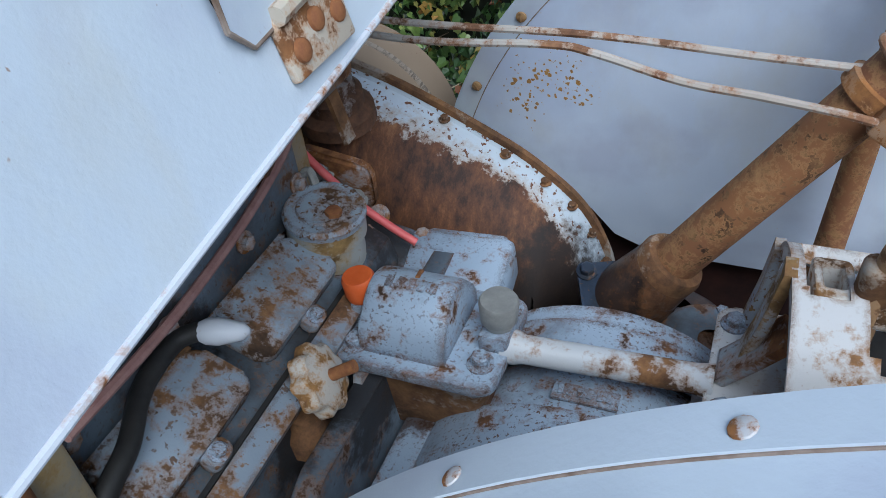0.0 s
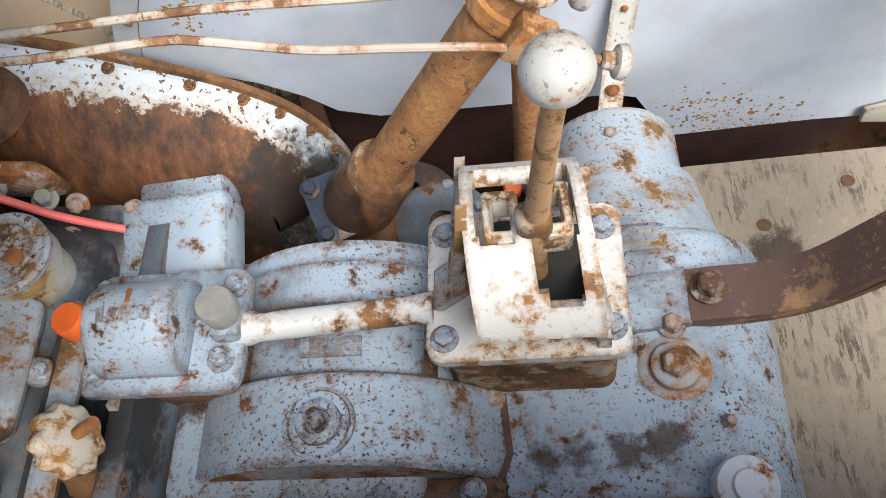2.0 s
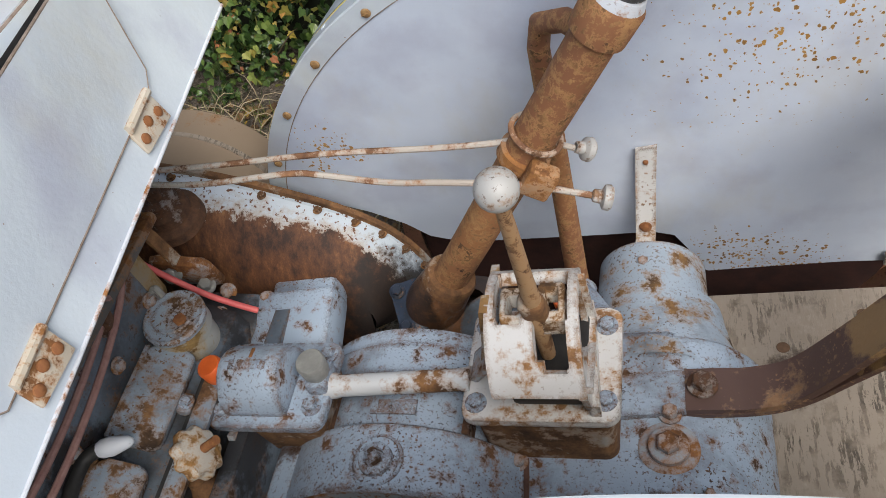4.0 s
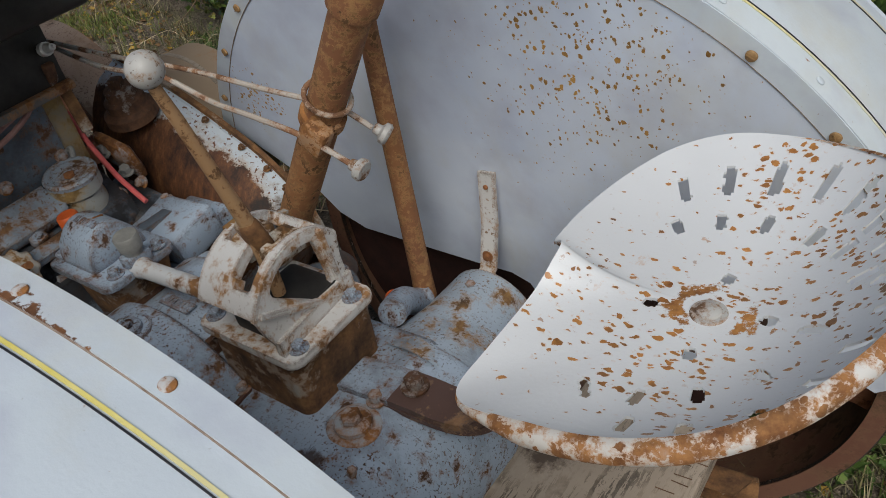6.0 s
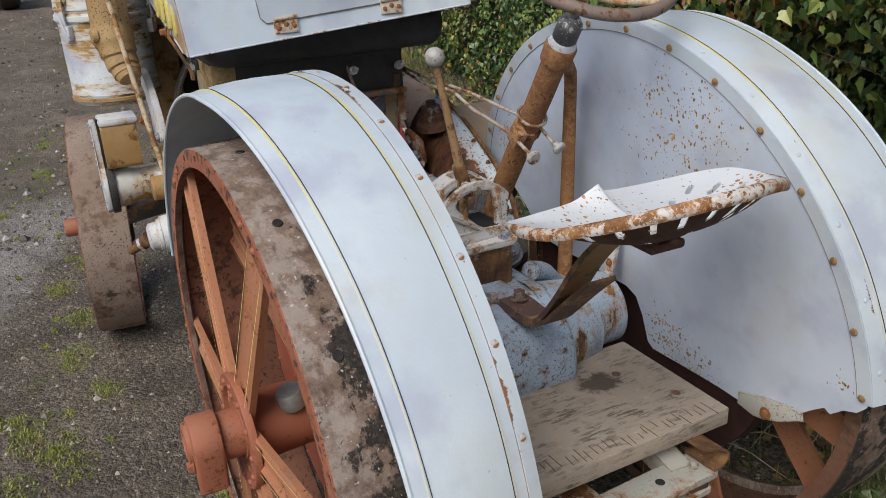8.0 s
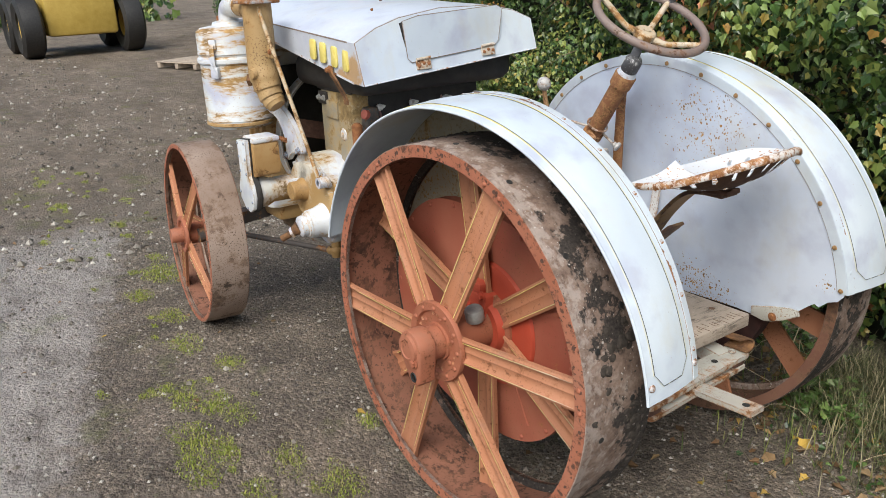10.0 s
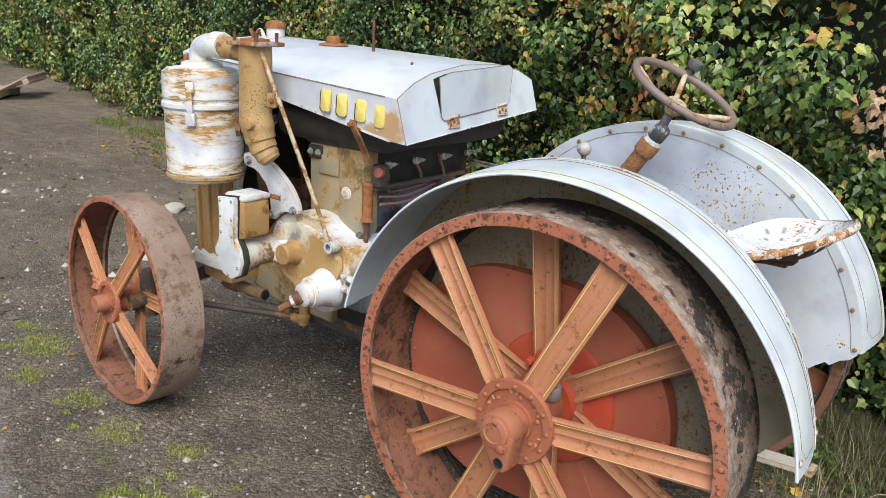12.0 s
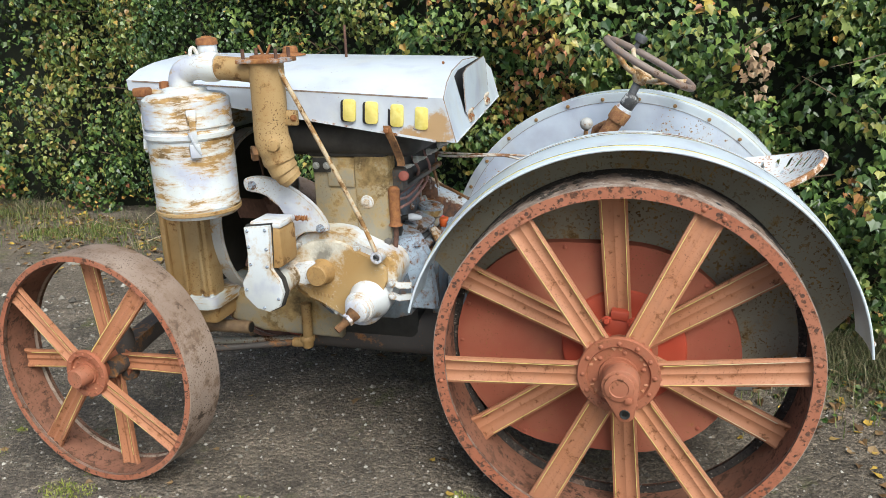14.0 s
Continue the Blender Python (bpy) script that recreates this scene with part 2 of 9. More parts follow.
M["wheel"] = worn_paint("faded_red_oxide_paint", (0.29, 0.090, 0.045), (0.34, 0.125, 0.070), rust=0.60, rust_scale=24, speck=0.595, dirt=0.56, rough=0.7,
                        rust_dark=(0.12, 0.04, 0.02), rust_light=(0.25, 0.09, 0.04), dirt_col=(0.22, 0.13, 0.09))
M["spoke"] = worn_paint("faded_orange_paint", (0.375, 0.148, 0.070), (0.425, 0.195, 0.110), rust=0.60, rust_scale=24, speck=0.595, dirt=0.57, rough=0.65,
                        rust_dark=(0.16, 0.06, 0.03), rust_light=(0.30, 0.12, 0.05), dirt_col=(0.24, 0.14, 0.09))
M["front_tread"] = worn_paint("dusty_brown_tread", (0.22, 0.155, 0.12), (0.33, 0.255, 0.21), rust=0.545, rust_scale=9, speck=0.58, dirt=0.66, rough=0.85, zone_lo=0.3, rust_dark=(0.11, 0.075, 0.055), rust_light=(0.20, 0.13, 0.09))
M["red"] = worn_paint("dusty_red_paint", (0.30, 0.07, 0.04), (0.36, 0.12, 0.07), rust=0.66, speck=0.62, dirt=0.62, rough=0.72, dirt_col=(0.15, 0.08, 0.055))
M["rust"] = plain("brown_rust", (0.16, 0.055, 0.022), (0.34, 0.15, 0.05), 60, 0.85)
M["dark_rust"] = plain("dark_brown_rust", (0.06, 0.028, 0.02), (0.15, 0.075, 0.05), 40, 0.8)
# also fills holes and gaps, putting their shade into colour
M["black"] = plain("black_grime_and_shade", (0.010, 0.010, 0.010), (0.03, 0.028, 0.026), 25, 0.6)
M["under"] = worn_paint("dusty_brown_underside", (0.30, 0.27, 0.205), (0.23, 0.20, 0.15), rust=0.63, rust_scale=12, speck=0.56, dirt=0.6, rough=0.9, zone_lo=0.3, spot_scale=90, rust_dark=(0.10, 0.055, 0.02), rust_light=(0.30, 0.18, 0.06))
# shaded copy of the red paint: far-side shade is in its colour
M["red_shaded"] = plain("shaded_dark_red_iron", (0.022, 0.008, 0.007), (0.065, 0.021, 0.015), 20, 0.85)
M["wood"] = worn_paint("weathered_plank", (0.41, 0.34, 0.272), (0.34, 0.276, 0.215), rust=0.50, rust_scale=30, speck=0.60, dirt=0.60, rough=0.85, stretch=(3.5, 0.6, 3.5), rust_dark=(0.27, 0.215, 0.165), rust_light=(0.42, 0.35, 0.28), dirt_col=(0.27, 0.20, 0.15), halo_amount=0.3, blots=[(0.17, 0.27, 0.446, 0.062)], blot_col=(0.075, 0.05, 0.035))
def pin_paint():
    """Yellow line paint, bleached to cream where the rear ends of the fenders face the weather."""
    m, nt, p = material("faded_yellow_line")
    geo = nt.nodes.new("ShaderNodeNewGeometry")
    sep = nt.nodes.new("ShaderNodeSeparateXYZ")
    link(nt, geo.outputs["Position"], sep.inputs[0])
    old = math_node(nt, "ADD", sep.outputs["X"], math_node(nt, "MULTIPLY", noise_tex(nt, 9, 4, 0.6), 0.3))
    col = ramp(nt, noise_tex(nt, 40, 4, 0.6), [(0.3, (0.70, 0.60, 0.15)), (0.7, (0.76, 0.68, 0.28))])
    link(nt, mix(nt, ramp(nt, old, [(0.40, grey(0)), (0.68, grey(0.85))]), col, (0.60, 0.61, 0.55)), p.inputs["Base Color"])
    p.inputs["Roughness"].default_value = 0.5
    return m


M["pin_yellow"] = pin_paint()
M["stripe_black"] = plain("black_paint", (0.015, 0.015, 0.02), (0.03, 0.03, 0.035), 60, 0.5)
M["orange"] = plain("orange_plastic", (0.55, 0.09, 0.015), (0.70, 0.14, 0.03), 30, 0.5)
M["pink"] = plain("pink_cable", (0.60, 0.10, 0.10), (0.70, 0.16, 0.15), 30, 0.5)


OCH_D, OCH_L = (0.30, 0.17, 0.06), (0.46, 0.29, 0.11)
M["lap_paint"] = worn_paint("pale_blue_lap_band_paint", WHITE, WHITE2, rust=0.80, rust_scale=20, speck=0.70, dirt=0.8, rough=0.36, stain=0.4, seam=0.135, rust_dark=(0.13, 0.045, 0.02), rust_light=(0.34, 0.15, 0.06))
M["plate_paint"] = worn_paint("pale_blue_plate_paint_with_rust_dots", (0.64, 0.705, 0.815), (0.51, 0.585, 0.73), rust=0.84, rust_scale=15, speck=0.68, dirt=0.82, rough=0.36, rust_dark=(0.20, 0.09, 0.025), rust_light=(0.50, 0.28, 0.07), halo_amount=0.2, zone_lo=0.75, spot_scale=165, stain=0.32, dent=12.0,
                              dots=(150, 0.05, 0.70, (1, 1, 0.8), [(0.13, 0.474, 1.00, 0.34, 0.70), (0.25, 0.465, 1.08, 0.22, 0.55), (-0.605, 0.48, 0.905, 0.085, 1.5), (-0.64, 0.488, 0.845, 0.06, 1.3), (-0.56, 0.486, 0.865, 0.04, 1.2), (0.07, 0.46, 1.122, 0.035, 1.5), (0.115, 0.46, 1.143, 0.035, 1.5), (0.23, 0.46, 1.145, 0.04, 1.2), (0.09, 0.545, 0.45, 0.15, 1.7), (0.21, 0.550, 0.43, 0.11, 1.5), (0.62, 0.535, 0.60, 0.05, 1.0)]))
M["hood"] = worn_paint("pale_blue_hood_paint", (0.60, 0.64, 0.71), (0.54, 0.58, 0.66), rust=0.76, rust_scale=12, speck=0.68, dirt=0.8, rough=0.32, stain=0.35, dent=14.0, blots=[(-0.585, -0.455, 1.27, 0.085), (-0.67, -0.46, 1.245, 0.05), (-0.98, -0.47, 1.265, 0.03)], blot_col=(0.44, 0.26, 0.10))
M["rad_white"] = worn_paint("white_paint_on_radiator", (0.60, 0.63, 0.67), (0.52, 0.55, 0.58), rust=0.66, rust_scale=7, speck=0.66, dirt=0.78, rough=0.5, rust_dark=OCH_D, rust_light=OCH_L, edge_wear_shade=0.007, stain=0.7)
M["white_cast"] = worn_paint("white_paint_on_casting", (0.58, 0.60, 0.63), (0.50, 0.51, 0.51), rust=0.605, rust_scale=12, speck=0.585, dirt=0.70, rough=0.5, rust_dark=OCH_D, rust_light=OCH_L, edge_wear_shade=0.007, stain=0.7)
M["cleaner"] = worn_paint("streaked_white_drum_paint", (0.60, 0.64, 0.68), (0.54, 0.57, 0.58), rust=0.535, rust_scale=6, speck=0.64, dirt=0.80, rough=0.45, stretch=(0.7, 0.7, 3.2), rust_dark=OCH_D, rust_light=OCH_L, stain=0.7)
M["ochre_white2"] = worn_paint("white_paint_half_gone_to_ochre", (0.60, 0.63, 0.66), (0.55, 0.57, 0.58), rust=0.54, rust_scale=4, speck=0.66, dirt=0.8, rough=0.55, rust_dark=OCH_D, rust_light=OCH_L, edge_wear_shade=0.007, stain=0.7)
M["ochre_block"] = worn_paint("ochre_and_grey_block_paint", (0.30, 0.27, 0.21), (0.22, 0.185, 0.12), rust=0.49, rust_scale=3.5, speck=0.60, dirt=0.66, rough=0.6, rust_dark=(0.24, 0.15, 0.06), rust_light=(0.40, 0.28, 0.12), edge_wear_shade=0.007)
M["gate_box"] = worn_paint("white_paint_brown_rusted_box", (0.60, 0.58, 0.54), (0.48, 0.40, 0.30), rust=0.53, rust_scale=24, speck=0.58, dirt=0.66, rough=0.55, rust_dark=(0.10, 0.045, 0.02), rust_light=(0.36, 0.19, 0.07), edge_wear_shade=0.006)
M["gate_white"] = worn_paint("white_paint_brown_edges", (0.62, 0.62, 0.62), (0.56, 0.54, 0.51), rust=0.575, rust_scale=22, speck=0.60, dirt=0.72, rough=0.45, rust_dark=(0.09, 0.04, 0.02), rust_light=(0.38, 0.20, 0.08), edge_wear_shade=0.012)
SEAT_DOTS = [(0.38, 0.10, 0.99, 0.16, 0.50), (0.44, 0.10, 0.98, 0.14, 0.40), (0.60, 0.30, 1.06, 0.22, 0.75), (0.50, 0.36, 1.04, 0.10, 0.55), (0.64, 0.14, 1.08, 0.20, 0.60), (0.50, 0.0, 1.0, 0.12, 0.35), (0.502, 0.085, 0.985, 0.032, 1.5), (0.492, 0.050, 0.987, 0.032, 1.5), (0.470, 0.025, 0.99, 0.032, 1.3)]
M["seat"] = worn_paint("rust_splashed_white_seat_paint", (0.67, 0.69, 0.72), (0.61, 0.63, 0.66), rust=0.70, rust_scale=40, speck=0.66, dirt=0.84, rough=0.4, zone_lo=0.40, spot_scale=85, rust_dark=(0.20, 0.075, 0.025), rust_light=(0.56, 0.26, 0.07), stretch=(1, 0.6, 1), ring=(0.482, 0.136, 0.985, 0.034, 0.019), halo_amount=0.3,
                       dots=(112, 0.34, 0.95, (0.75, 1.35, 0.8), SEAT_DOTS))
M["seat_edge"] = worn_paint("rusted_seat_edge", (0.60, 0.59, 0.58), (0.53, 0.49, 0.44), rust=0.50, rust_scale=34, speck=0.59, dirt=0.8, rough=0.6, halo_amount=0.5, rust_dark=(0.15, 0.055, 0.02), rust_light=(0.46, 0.22, 0.08), spot_scale=90,
                            dots=(110, 0.60, 0.95, (1, 1, 0.6), [(0.64, 0.08, 1.08, 0.22, 1.4), (0.64, 0.25, 1.08, 0.2, 1.2), (0.50, -0.08, 1.01, 0.2, 0.3)]))
def guard_paint():
    """White paint left along the top of the guard, brown rust where water stands below it; wear is a mesh attribute."""
    m, nt, p = material("half_rusted_guard_paint")
    at = nt.nodes.new("ShaderNodeAttribute")
    at.attribute_name = "wear"
    n = math_node(nt, "ADD", math_node(nt, "MULTIPLY", noise_tex(nt, 38, 8, 0.72), 0.75), math_node(nt, "MULTIPLY", noise_tex(nt, 7, 4, 0.6), 0.40))
    f = math_node(nt, "ADD", n, at.outputs["Fac"])
    mask = ramp(nt, f, [(0.86, grey(0)), (0.92, grey(1))])
    halo = ramp(nt, f, [(0.74, grey(0)), (0.88, grey(0.6))])
    paint = ramp(nt, noise_tex(nt, 4, 4, 0.6), [(0.35, (0.56, 0.63, 0.71)), (0.65, (0.48, 0.54, 0.60))])
    rust = ramp(nt, noise_tex(nt, 22, 9, 0.78, (1, 0.45, 0.45)), [(0.38, (0.032, 0.014, 0.009)), (0.53, (0.125, 0.048, 0.019)), (0.72, (0.33, 0.16, 0.065))])
    col = mix(nt, halo, paint, (0.36, 0.22, 0.10))
    spots = ramp(nt, noise_tex(nt, 120, 3, 0.5), [(0.60, grey(0)), (0.63, grey(1))])
    col = mix(nt, spots, col, (0.14, 0.06, 0.03))
    # oil-dark stain at the guard's foot, painted in for the gap's shade
    oil = math_node(nt, "ADD", math_node(nt, "MULTIPLY", far_from(nt, (-0.53, 0.33, 0.575)), -7.0), math_node(nt, "MULTIPLY", n, 2.0))
    col = mix(nt, ramp(nt, oil, [(0.05, grey(0)), (0.45, grey(0.92))]), mix(nt, mask, col, rust), (0.014, 0.011, 0.010))
    link(nt, col, p.inputs["Base Color"])
    p.inputs["Roughness"].default_value = 0.7
    bump(nt, p, math_node(nt, "ADD", noise_tex(nt, 120, 6, 0.7), math_node(nt, "MULTIPLY", mask, -0.5)), 0.4, 0.003)
    return m


M["guard"] = guard_paint()
M["casting_rust2"] = worn_paint("ochre_rusted_casting", (0.40, 0.43, 0.46), (0.32, 0.35, 0.38), rust=0.53, rust_scale=9, speck=0.58, dirt=0.68, rough=0.55, rust_dark=(0.18, 0.08, 0.03), rust_light=(0.36, 0.22, 0.08), edge_wear_shade=0.007)
M["rust_paint"] = worn_paint("paint_lost_to_brown_rust", (0.36, 0.34, 0.30), (0.30, 0.26, 0.22), rust=0.42, rust_scale=8, speck=0.56, dirt=0.58, rough=0.75, rust_dark=(0.08, 0.035, 0.018), rust_light=(0.26, 0.13, 0.05))
M["dark_rust_paint"] = worn_paint("dark_rust_traces_of_paint", (0.30, 0.30, 0.30), (0.24, 0.22, 0.20), rust=0.44, rust_scale=11, speck=0.56, dirt=0.55, rough=0.7, rust_dark=(0.05, 0.026, 0.018), rust_light=(0.17, 0.08, 0.04))
M["column_rust"] = worn_paint("orange_brown_rust_tube", (0.30, 0.135, 0.050), (0.215, 0.092, 0.044), rust=0.54, rust_scale=55, speck=0.56, dirt=0.60, rough=0.8, rust_dark=(0.12, 0.05, 0.025), rust_light=(0.46, 0.25, 0.10), dirt_col=(0.13, 0.075, 0.05), spot_scale=110, zone_lo=0.3)
M["oily_rust"] = worn_paint("oil_soaked_rust", (0.07, 0.040, 0.028), (0.032, 0.024, 0.022), rust=0.55, rust_scale=6, speck=0.6, dirt=0.46, rough=0.4, rust_dark=(0.05, 0.022, 0.012), rust_light=(0.20, 0.09, 0.035), dirt_col=(0.012, 0.011, 0.011))
M["oily_paint"] = worn_paint("oil_stained_paint", (0.045, 0.065, 0.105), (0.010, 0.013, 0.022), rust=0.66, rust_scale=14, speck=0.62, dirt=0.36, rough=0.32, dirt_col=(0.006, 0.007, 0.009))
M["grimy"] = worn_paint("grimy_dark_paint", (0.12, 0.11, 0.10), (0.07, 0.065, 0.06), rust=0.60, rust_scale=9, speck=0.6, dirt=0.5, rough=0.6, dirt_col=(0.02, 0.018, 0.016))
M["filler"] = worn_paint("grey_lid_ochre_body", (0.36, 0.38, 0.38), (0.26, 0.24, 0.18), rust=0.53, rust_scale=7, speck=0.6, dirt=0.62, rough=0.5, rust_dark=(0.13, 0.07, 0.025), rust_light=(0.34, 0.22, 0.08))
M["cap_paint"] = worn_paint("rusty_white_hand_cap", (0.58, 0.58, 0.56), (0.46, 0.42, 0.36), rust=0.52, rust_scale=28, speck=0.58, dirt=0.7, rough=0.6, rust_dark=(0.12, 0.055, 0.02), rust_light=(0.42, 0.22, 0.07), edge_wear_shade=0.009)
M["far_wheel_shaded"] = worn_paint("brown_shaded_wheel_paint", (0.13, 0.055, 0.034), (0.17, 0.085, 0.055), rust=0.54, rust_scale=10, speck=0.58, dirt=0.52, rough=0.8, rust_dark=(0.06, 0.03, 0.018), rust_light=(0.17, 0.09, 0.05))
M["knob"] = worn_paint("worn_knob", (0.46, 0.46, 0.45), (0.34, 0.33, 0.32), rust=0.56, rust_scale=30, speck=0.6, dirt=0.7, rough=0.45, rust_dark=(0.10, 0.05, 0.03), rust_light=(0.30, 0.17, 0.09))
M["wheel_iron"] = worn_paint("worn_brown_wheel_rim", (0.22, 0.17, 0.15), (0.17, 0.13, 0.12), rust=0.58, rust_scale=20, speck=0.6, dirt=0.7, rough=0.6, rust_light=(0.26, 0.17, 0.12))
M["spoke_rust"] = worn_paint("ochre_rust_with_white_paint", (0.50, 0.46, 0.38), (0.42, 0.32, 0.20), rust=0.52, rust_scale=20, speck=0.6, dirt=0.72, rough=0.65, rust_dark=(0.2, 0.09, 0.03), rust_light=(0.42, 0.24, 0.09))
M["rod"] = worn_paint("rusty_rod_with_white_paint", (0.50, 0.48, 0.45), (0.38, 0.32, 0.27), rust=0.51, rust_scale=18, speck=0.6, dirt=0.7, rough=0.65, rust_dark=(0.12, 0.05, 0.03), rust_light=(0.34, 0.18, 0.09))
M["spring"] = worn_paint("brown_spring_steel", (0.10, 0.056, 0.046), (0.135, 0.075, 0.055), rust=0.60, rust_scale=16, speck=0.60, dirt=0.75, rough=0.6, rust_dark=(0.20, 0.10, 0.05), rust_light=(0.36, 0.22, 0.12), blots=[(0.24, 0.142, 0.775, 0.055), (0.29, 0.143, 0.845, 0.065), (0.34, 0.144, 0.90, 0.07)], blot_col=(0.38, 0.23, 0.10), dots=(90, 0.30, 0.9, (1, 1, 1), [(0.20, 0.14, 0.72, 0.12, 0.5)]))
M["frame_rust"] = worn_paint("pale_paint_on_rusty_iron", (0.46, 0.45, 0.40), (0.38, 0.35, 0.30), rust=0.54, rust_scale=10, speck=0.58, dirt=0.66, rough=0.65, edge_wear_shade=0.007)
M["hinge"] = worn_paint("rusty_hinge_paint", (0.56, 0.52, 0.46), (0.48, 0.42, 0.34), rust=0.54, rust_scale=40, speck=0.6, dirt=0.76, rough=0.6)
M["lever_rust"] = worn_paint("tan_rusted_lever", (0.40, 0.25, 0.13), (0.30, 0.165, 0.08), rust=0.53, rust_scale=50, speck=0.58, dirt=0.62, rough=0.75, rust_dark=(0.14, 0.06, 0.03), rust_light=(0.36, 0.20, 0.09))
M["red_bright"] = worn_paint("bright_red_paint", (0.42, 0.055, 0.025), (0.36, 0.06, 0.03), rust=0.72, speck=0.68, dirt=0.7, rough=0.6, dirt_col=(0.2, 0.1, 0.07))
M["axle_dark"] = worn_paint("dirty_dark_iron", (0.07, 0.06, 0.055), (0.045, 0.04, 0.04), rust=0.62, rust_scale=9, speck=0.62, dirt=0.6, rough=0.7)
M["pulley"] = worn_paint("dusty_tan_iron", (0.36, 0.27, 0.19), (0.30, 0.22, 0.15), rust=0.66, rust_scale=8, speck=0.64, dirt=0.68, rough=0.85)
M["pipe_brown"] = plain("brown_brass_pipe", (0.16, 0.10, 0.06), (0.30, 0.21, 0.12), 30, 0.55)
M["brass_rust"] = plain("rusty_bolt_head", (0.18, 0.09, 0.035), (0.42, 0.27, 0.12), 90, 0.6)
M["rivet_rust"] = worn_paint("rust_stained_rivet", (0.50, 0.52, 0.56), (0.46, 0.44, 0.42), rust=0.50, rust_scale=60, speck=0.6, dirt=0.8, rough=0.5)
M["rust_line"] = plain("rusty_seam", (0.14, 0.09, 0.06), (0.36, 0.30, 0.26), 50, 0.7)
M["grey_iron"] = plain("dark_grey_iron", (0.06, 0.062, 0.068), (0.16, 0.165, 0.18), 40, 0.5)
M["steel_dull"] = plain("dull_grey_metal", (0.24, 0.24, 0.23), (0.36, 0.36, 0.34), 50, 0.5, 0.3)
M["joint_paint"] = worn_paint("dark_iron_splashed_with_white_paint", (0.085, 0.085, 0.09), (0.055, 0.055, 0.06), rust=0.565, rust_scale=26, speck=0.62, dirt=0.8, rough=0.5, halo_amount=0.1, rust_dark=(0.46, 0.46, 0.45), rust_light=(0.64, 0.65, 0.66))
M["black_paint"] = plain("oily_black_paint", (0.012, 0.011, 0.010), (0.040, 0.036, 0.032), 20, 0.6)
M["lead"] = plain("dusty_pink_rubber", (0.26, 0.135, 0.12), (0.42, 0.25, 0.22), 60, 0.7)
M["porcelain"] = plain("dirty_porcelain", (0.55, 0.54, 0.52), (0.72, 0.71, 0.69), 60, 0.35)
M["dull_red"] = plain("dull_red_plastic", (0.30, 0.07, 0.05), (0.42, 0.13, 0.09), 60, 0.6)
M["letter"] = plain("chipped_yellow_letter_paint", (0.62, 0.50, 0.10), (0.78, 0.68, 0.26), 40, 0.5)
M["knot"] = plain("dark_knot_wood", (0.10, 0.055, 0.03), (0.20, 0.11, 0.06), 90, 0.85)
M["mud"] = plain("dry_dark_mud", (0.028, 0.022, 0.018), (0.075, 0.06, 0.048), 70, 0.95, strength=0.8, dist=0.004)
M["stone"] = plain("pale_stone", (0.30, 0.28, 0.24), (0.48, 0.45, 0.40), 25, 0.9, strength=0.6)
M["yellow_far"] = plain("faded_yellow_machine_paint", (0.36, 0.24, 0.04), (0.48, 0.34, 0.08), 6, 0.6)
M["hedge_shade"] = plain("hedge_depth_shade", (0.006, 0.008, 0.004), (0.020, 0.025, 0.010), 12, 0.9)
M["straw_stem"] = plain("pale_dry_stem", (0.34, 0.27, 0.17), (0.56, 0.47, 0.33), 40, 0.8)
M["twig"] = plain("brown_twig", (0.10, 0.065, 0.04), (0.22, 0.15, 0.10), 30, 0.85)


def by_island(name, stops, rough, fine=30.0):
    """A colour picked for each loose piece."""
    m, nt, p = material(name)
    g = nt.nodes.new("ShaderNodeNewGeometry")
    col = ramp(nt, g.outputs["Random Per Island"], stops)
    n = noise_tex(nt, fine, 3, 0.6)
    col = mix(nt, 0.5, col, ramp(nt, n, [(0.3, grey(0.35)), (0.7, grey(1.0))]), "MULTIPLY")
    link(nt, col, p.inputs["Base Color"])
    p.inputs["Roughness"].default_value = rough
    return m, nt, p


M["leaf"], lnt, lp = by_island("ivy_leaves", [(0.0, (0.030, 0.070, 0.020)), (0.35, (0.085, 0.155, 0.036)), (0.62, (0.170, 0.250, 0.060)), (0.86, (0.310, 0.360, 0.095)), (0.96, (0.368, 0.337, 0.086)), (0.99, (0.577, 0.337, 0.086))], 0.38, 9)
# darker copy of the ivy leaves, with the hedge's inner shade in its colour
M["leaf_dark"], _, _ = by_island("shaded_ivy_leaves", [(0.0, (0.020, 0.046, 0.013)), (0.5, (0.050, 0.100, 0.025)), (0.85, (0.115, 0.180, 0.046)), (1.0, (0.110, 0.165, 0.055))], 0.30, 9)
M["leaf_autumn"], _, _ = by_island("autumn_leaves", [(0.0, (0.16, 0.17, 0.04)), (0.3, (0.36, 0.30, 0.06)), (0.55, (0.50, 0.33, 0.07)), (0.75, (0.48, 0.20, 0.08)), (0.92, (0.34, 0.13, 0.06))], 0.5, 9)
M["leaf_yellow"], _, _ = by_island("yellow_green_leaves", [(0.0, (0.07, 0.10, 0.02)), (0.5, (0.17, 0.19, 0.045)), (0.85, (0.28, 0.26, 0.06)), (1.0, (0.34, 0.20, 0.07))], 0.42, 9)
M["grass"], _, _ = by_island("grass_blades", [(0.0, (0.06, 0.09, 0.018)), (0.55, (0.14, 0.185, 0.036)), (0.8, (0.24, 0.25, 0.065)), (0.95, (0.32, 0.28, 0.14))], 0.6)
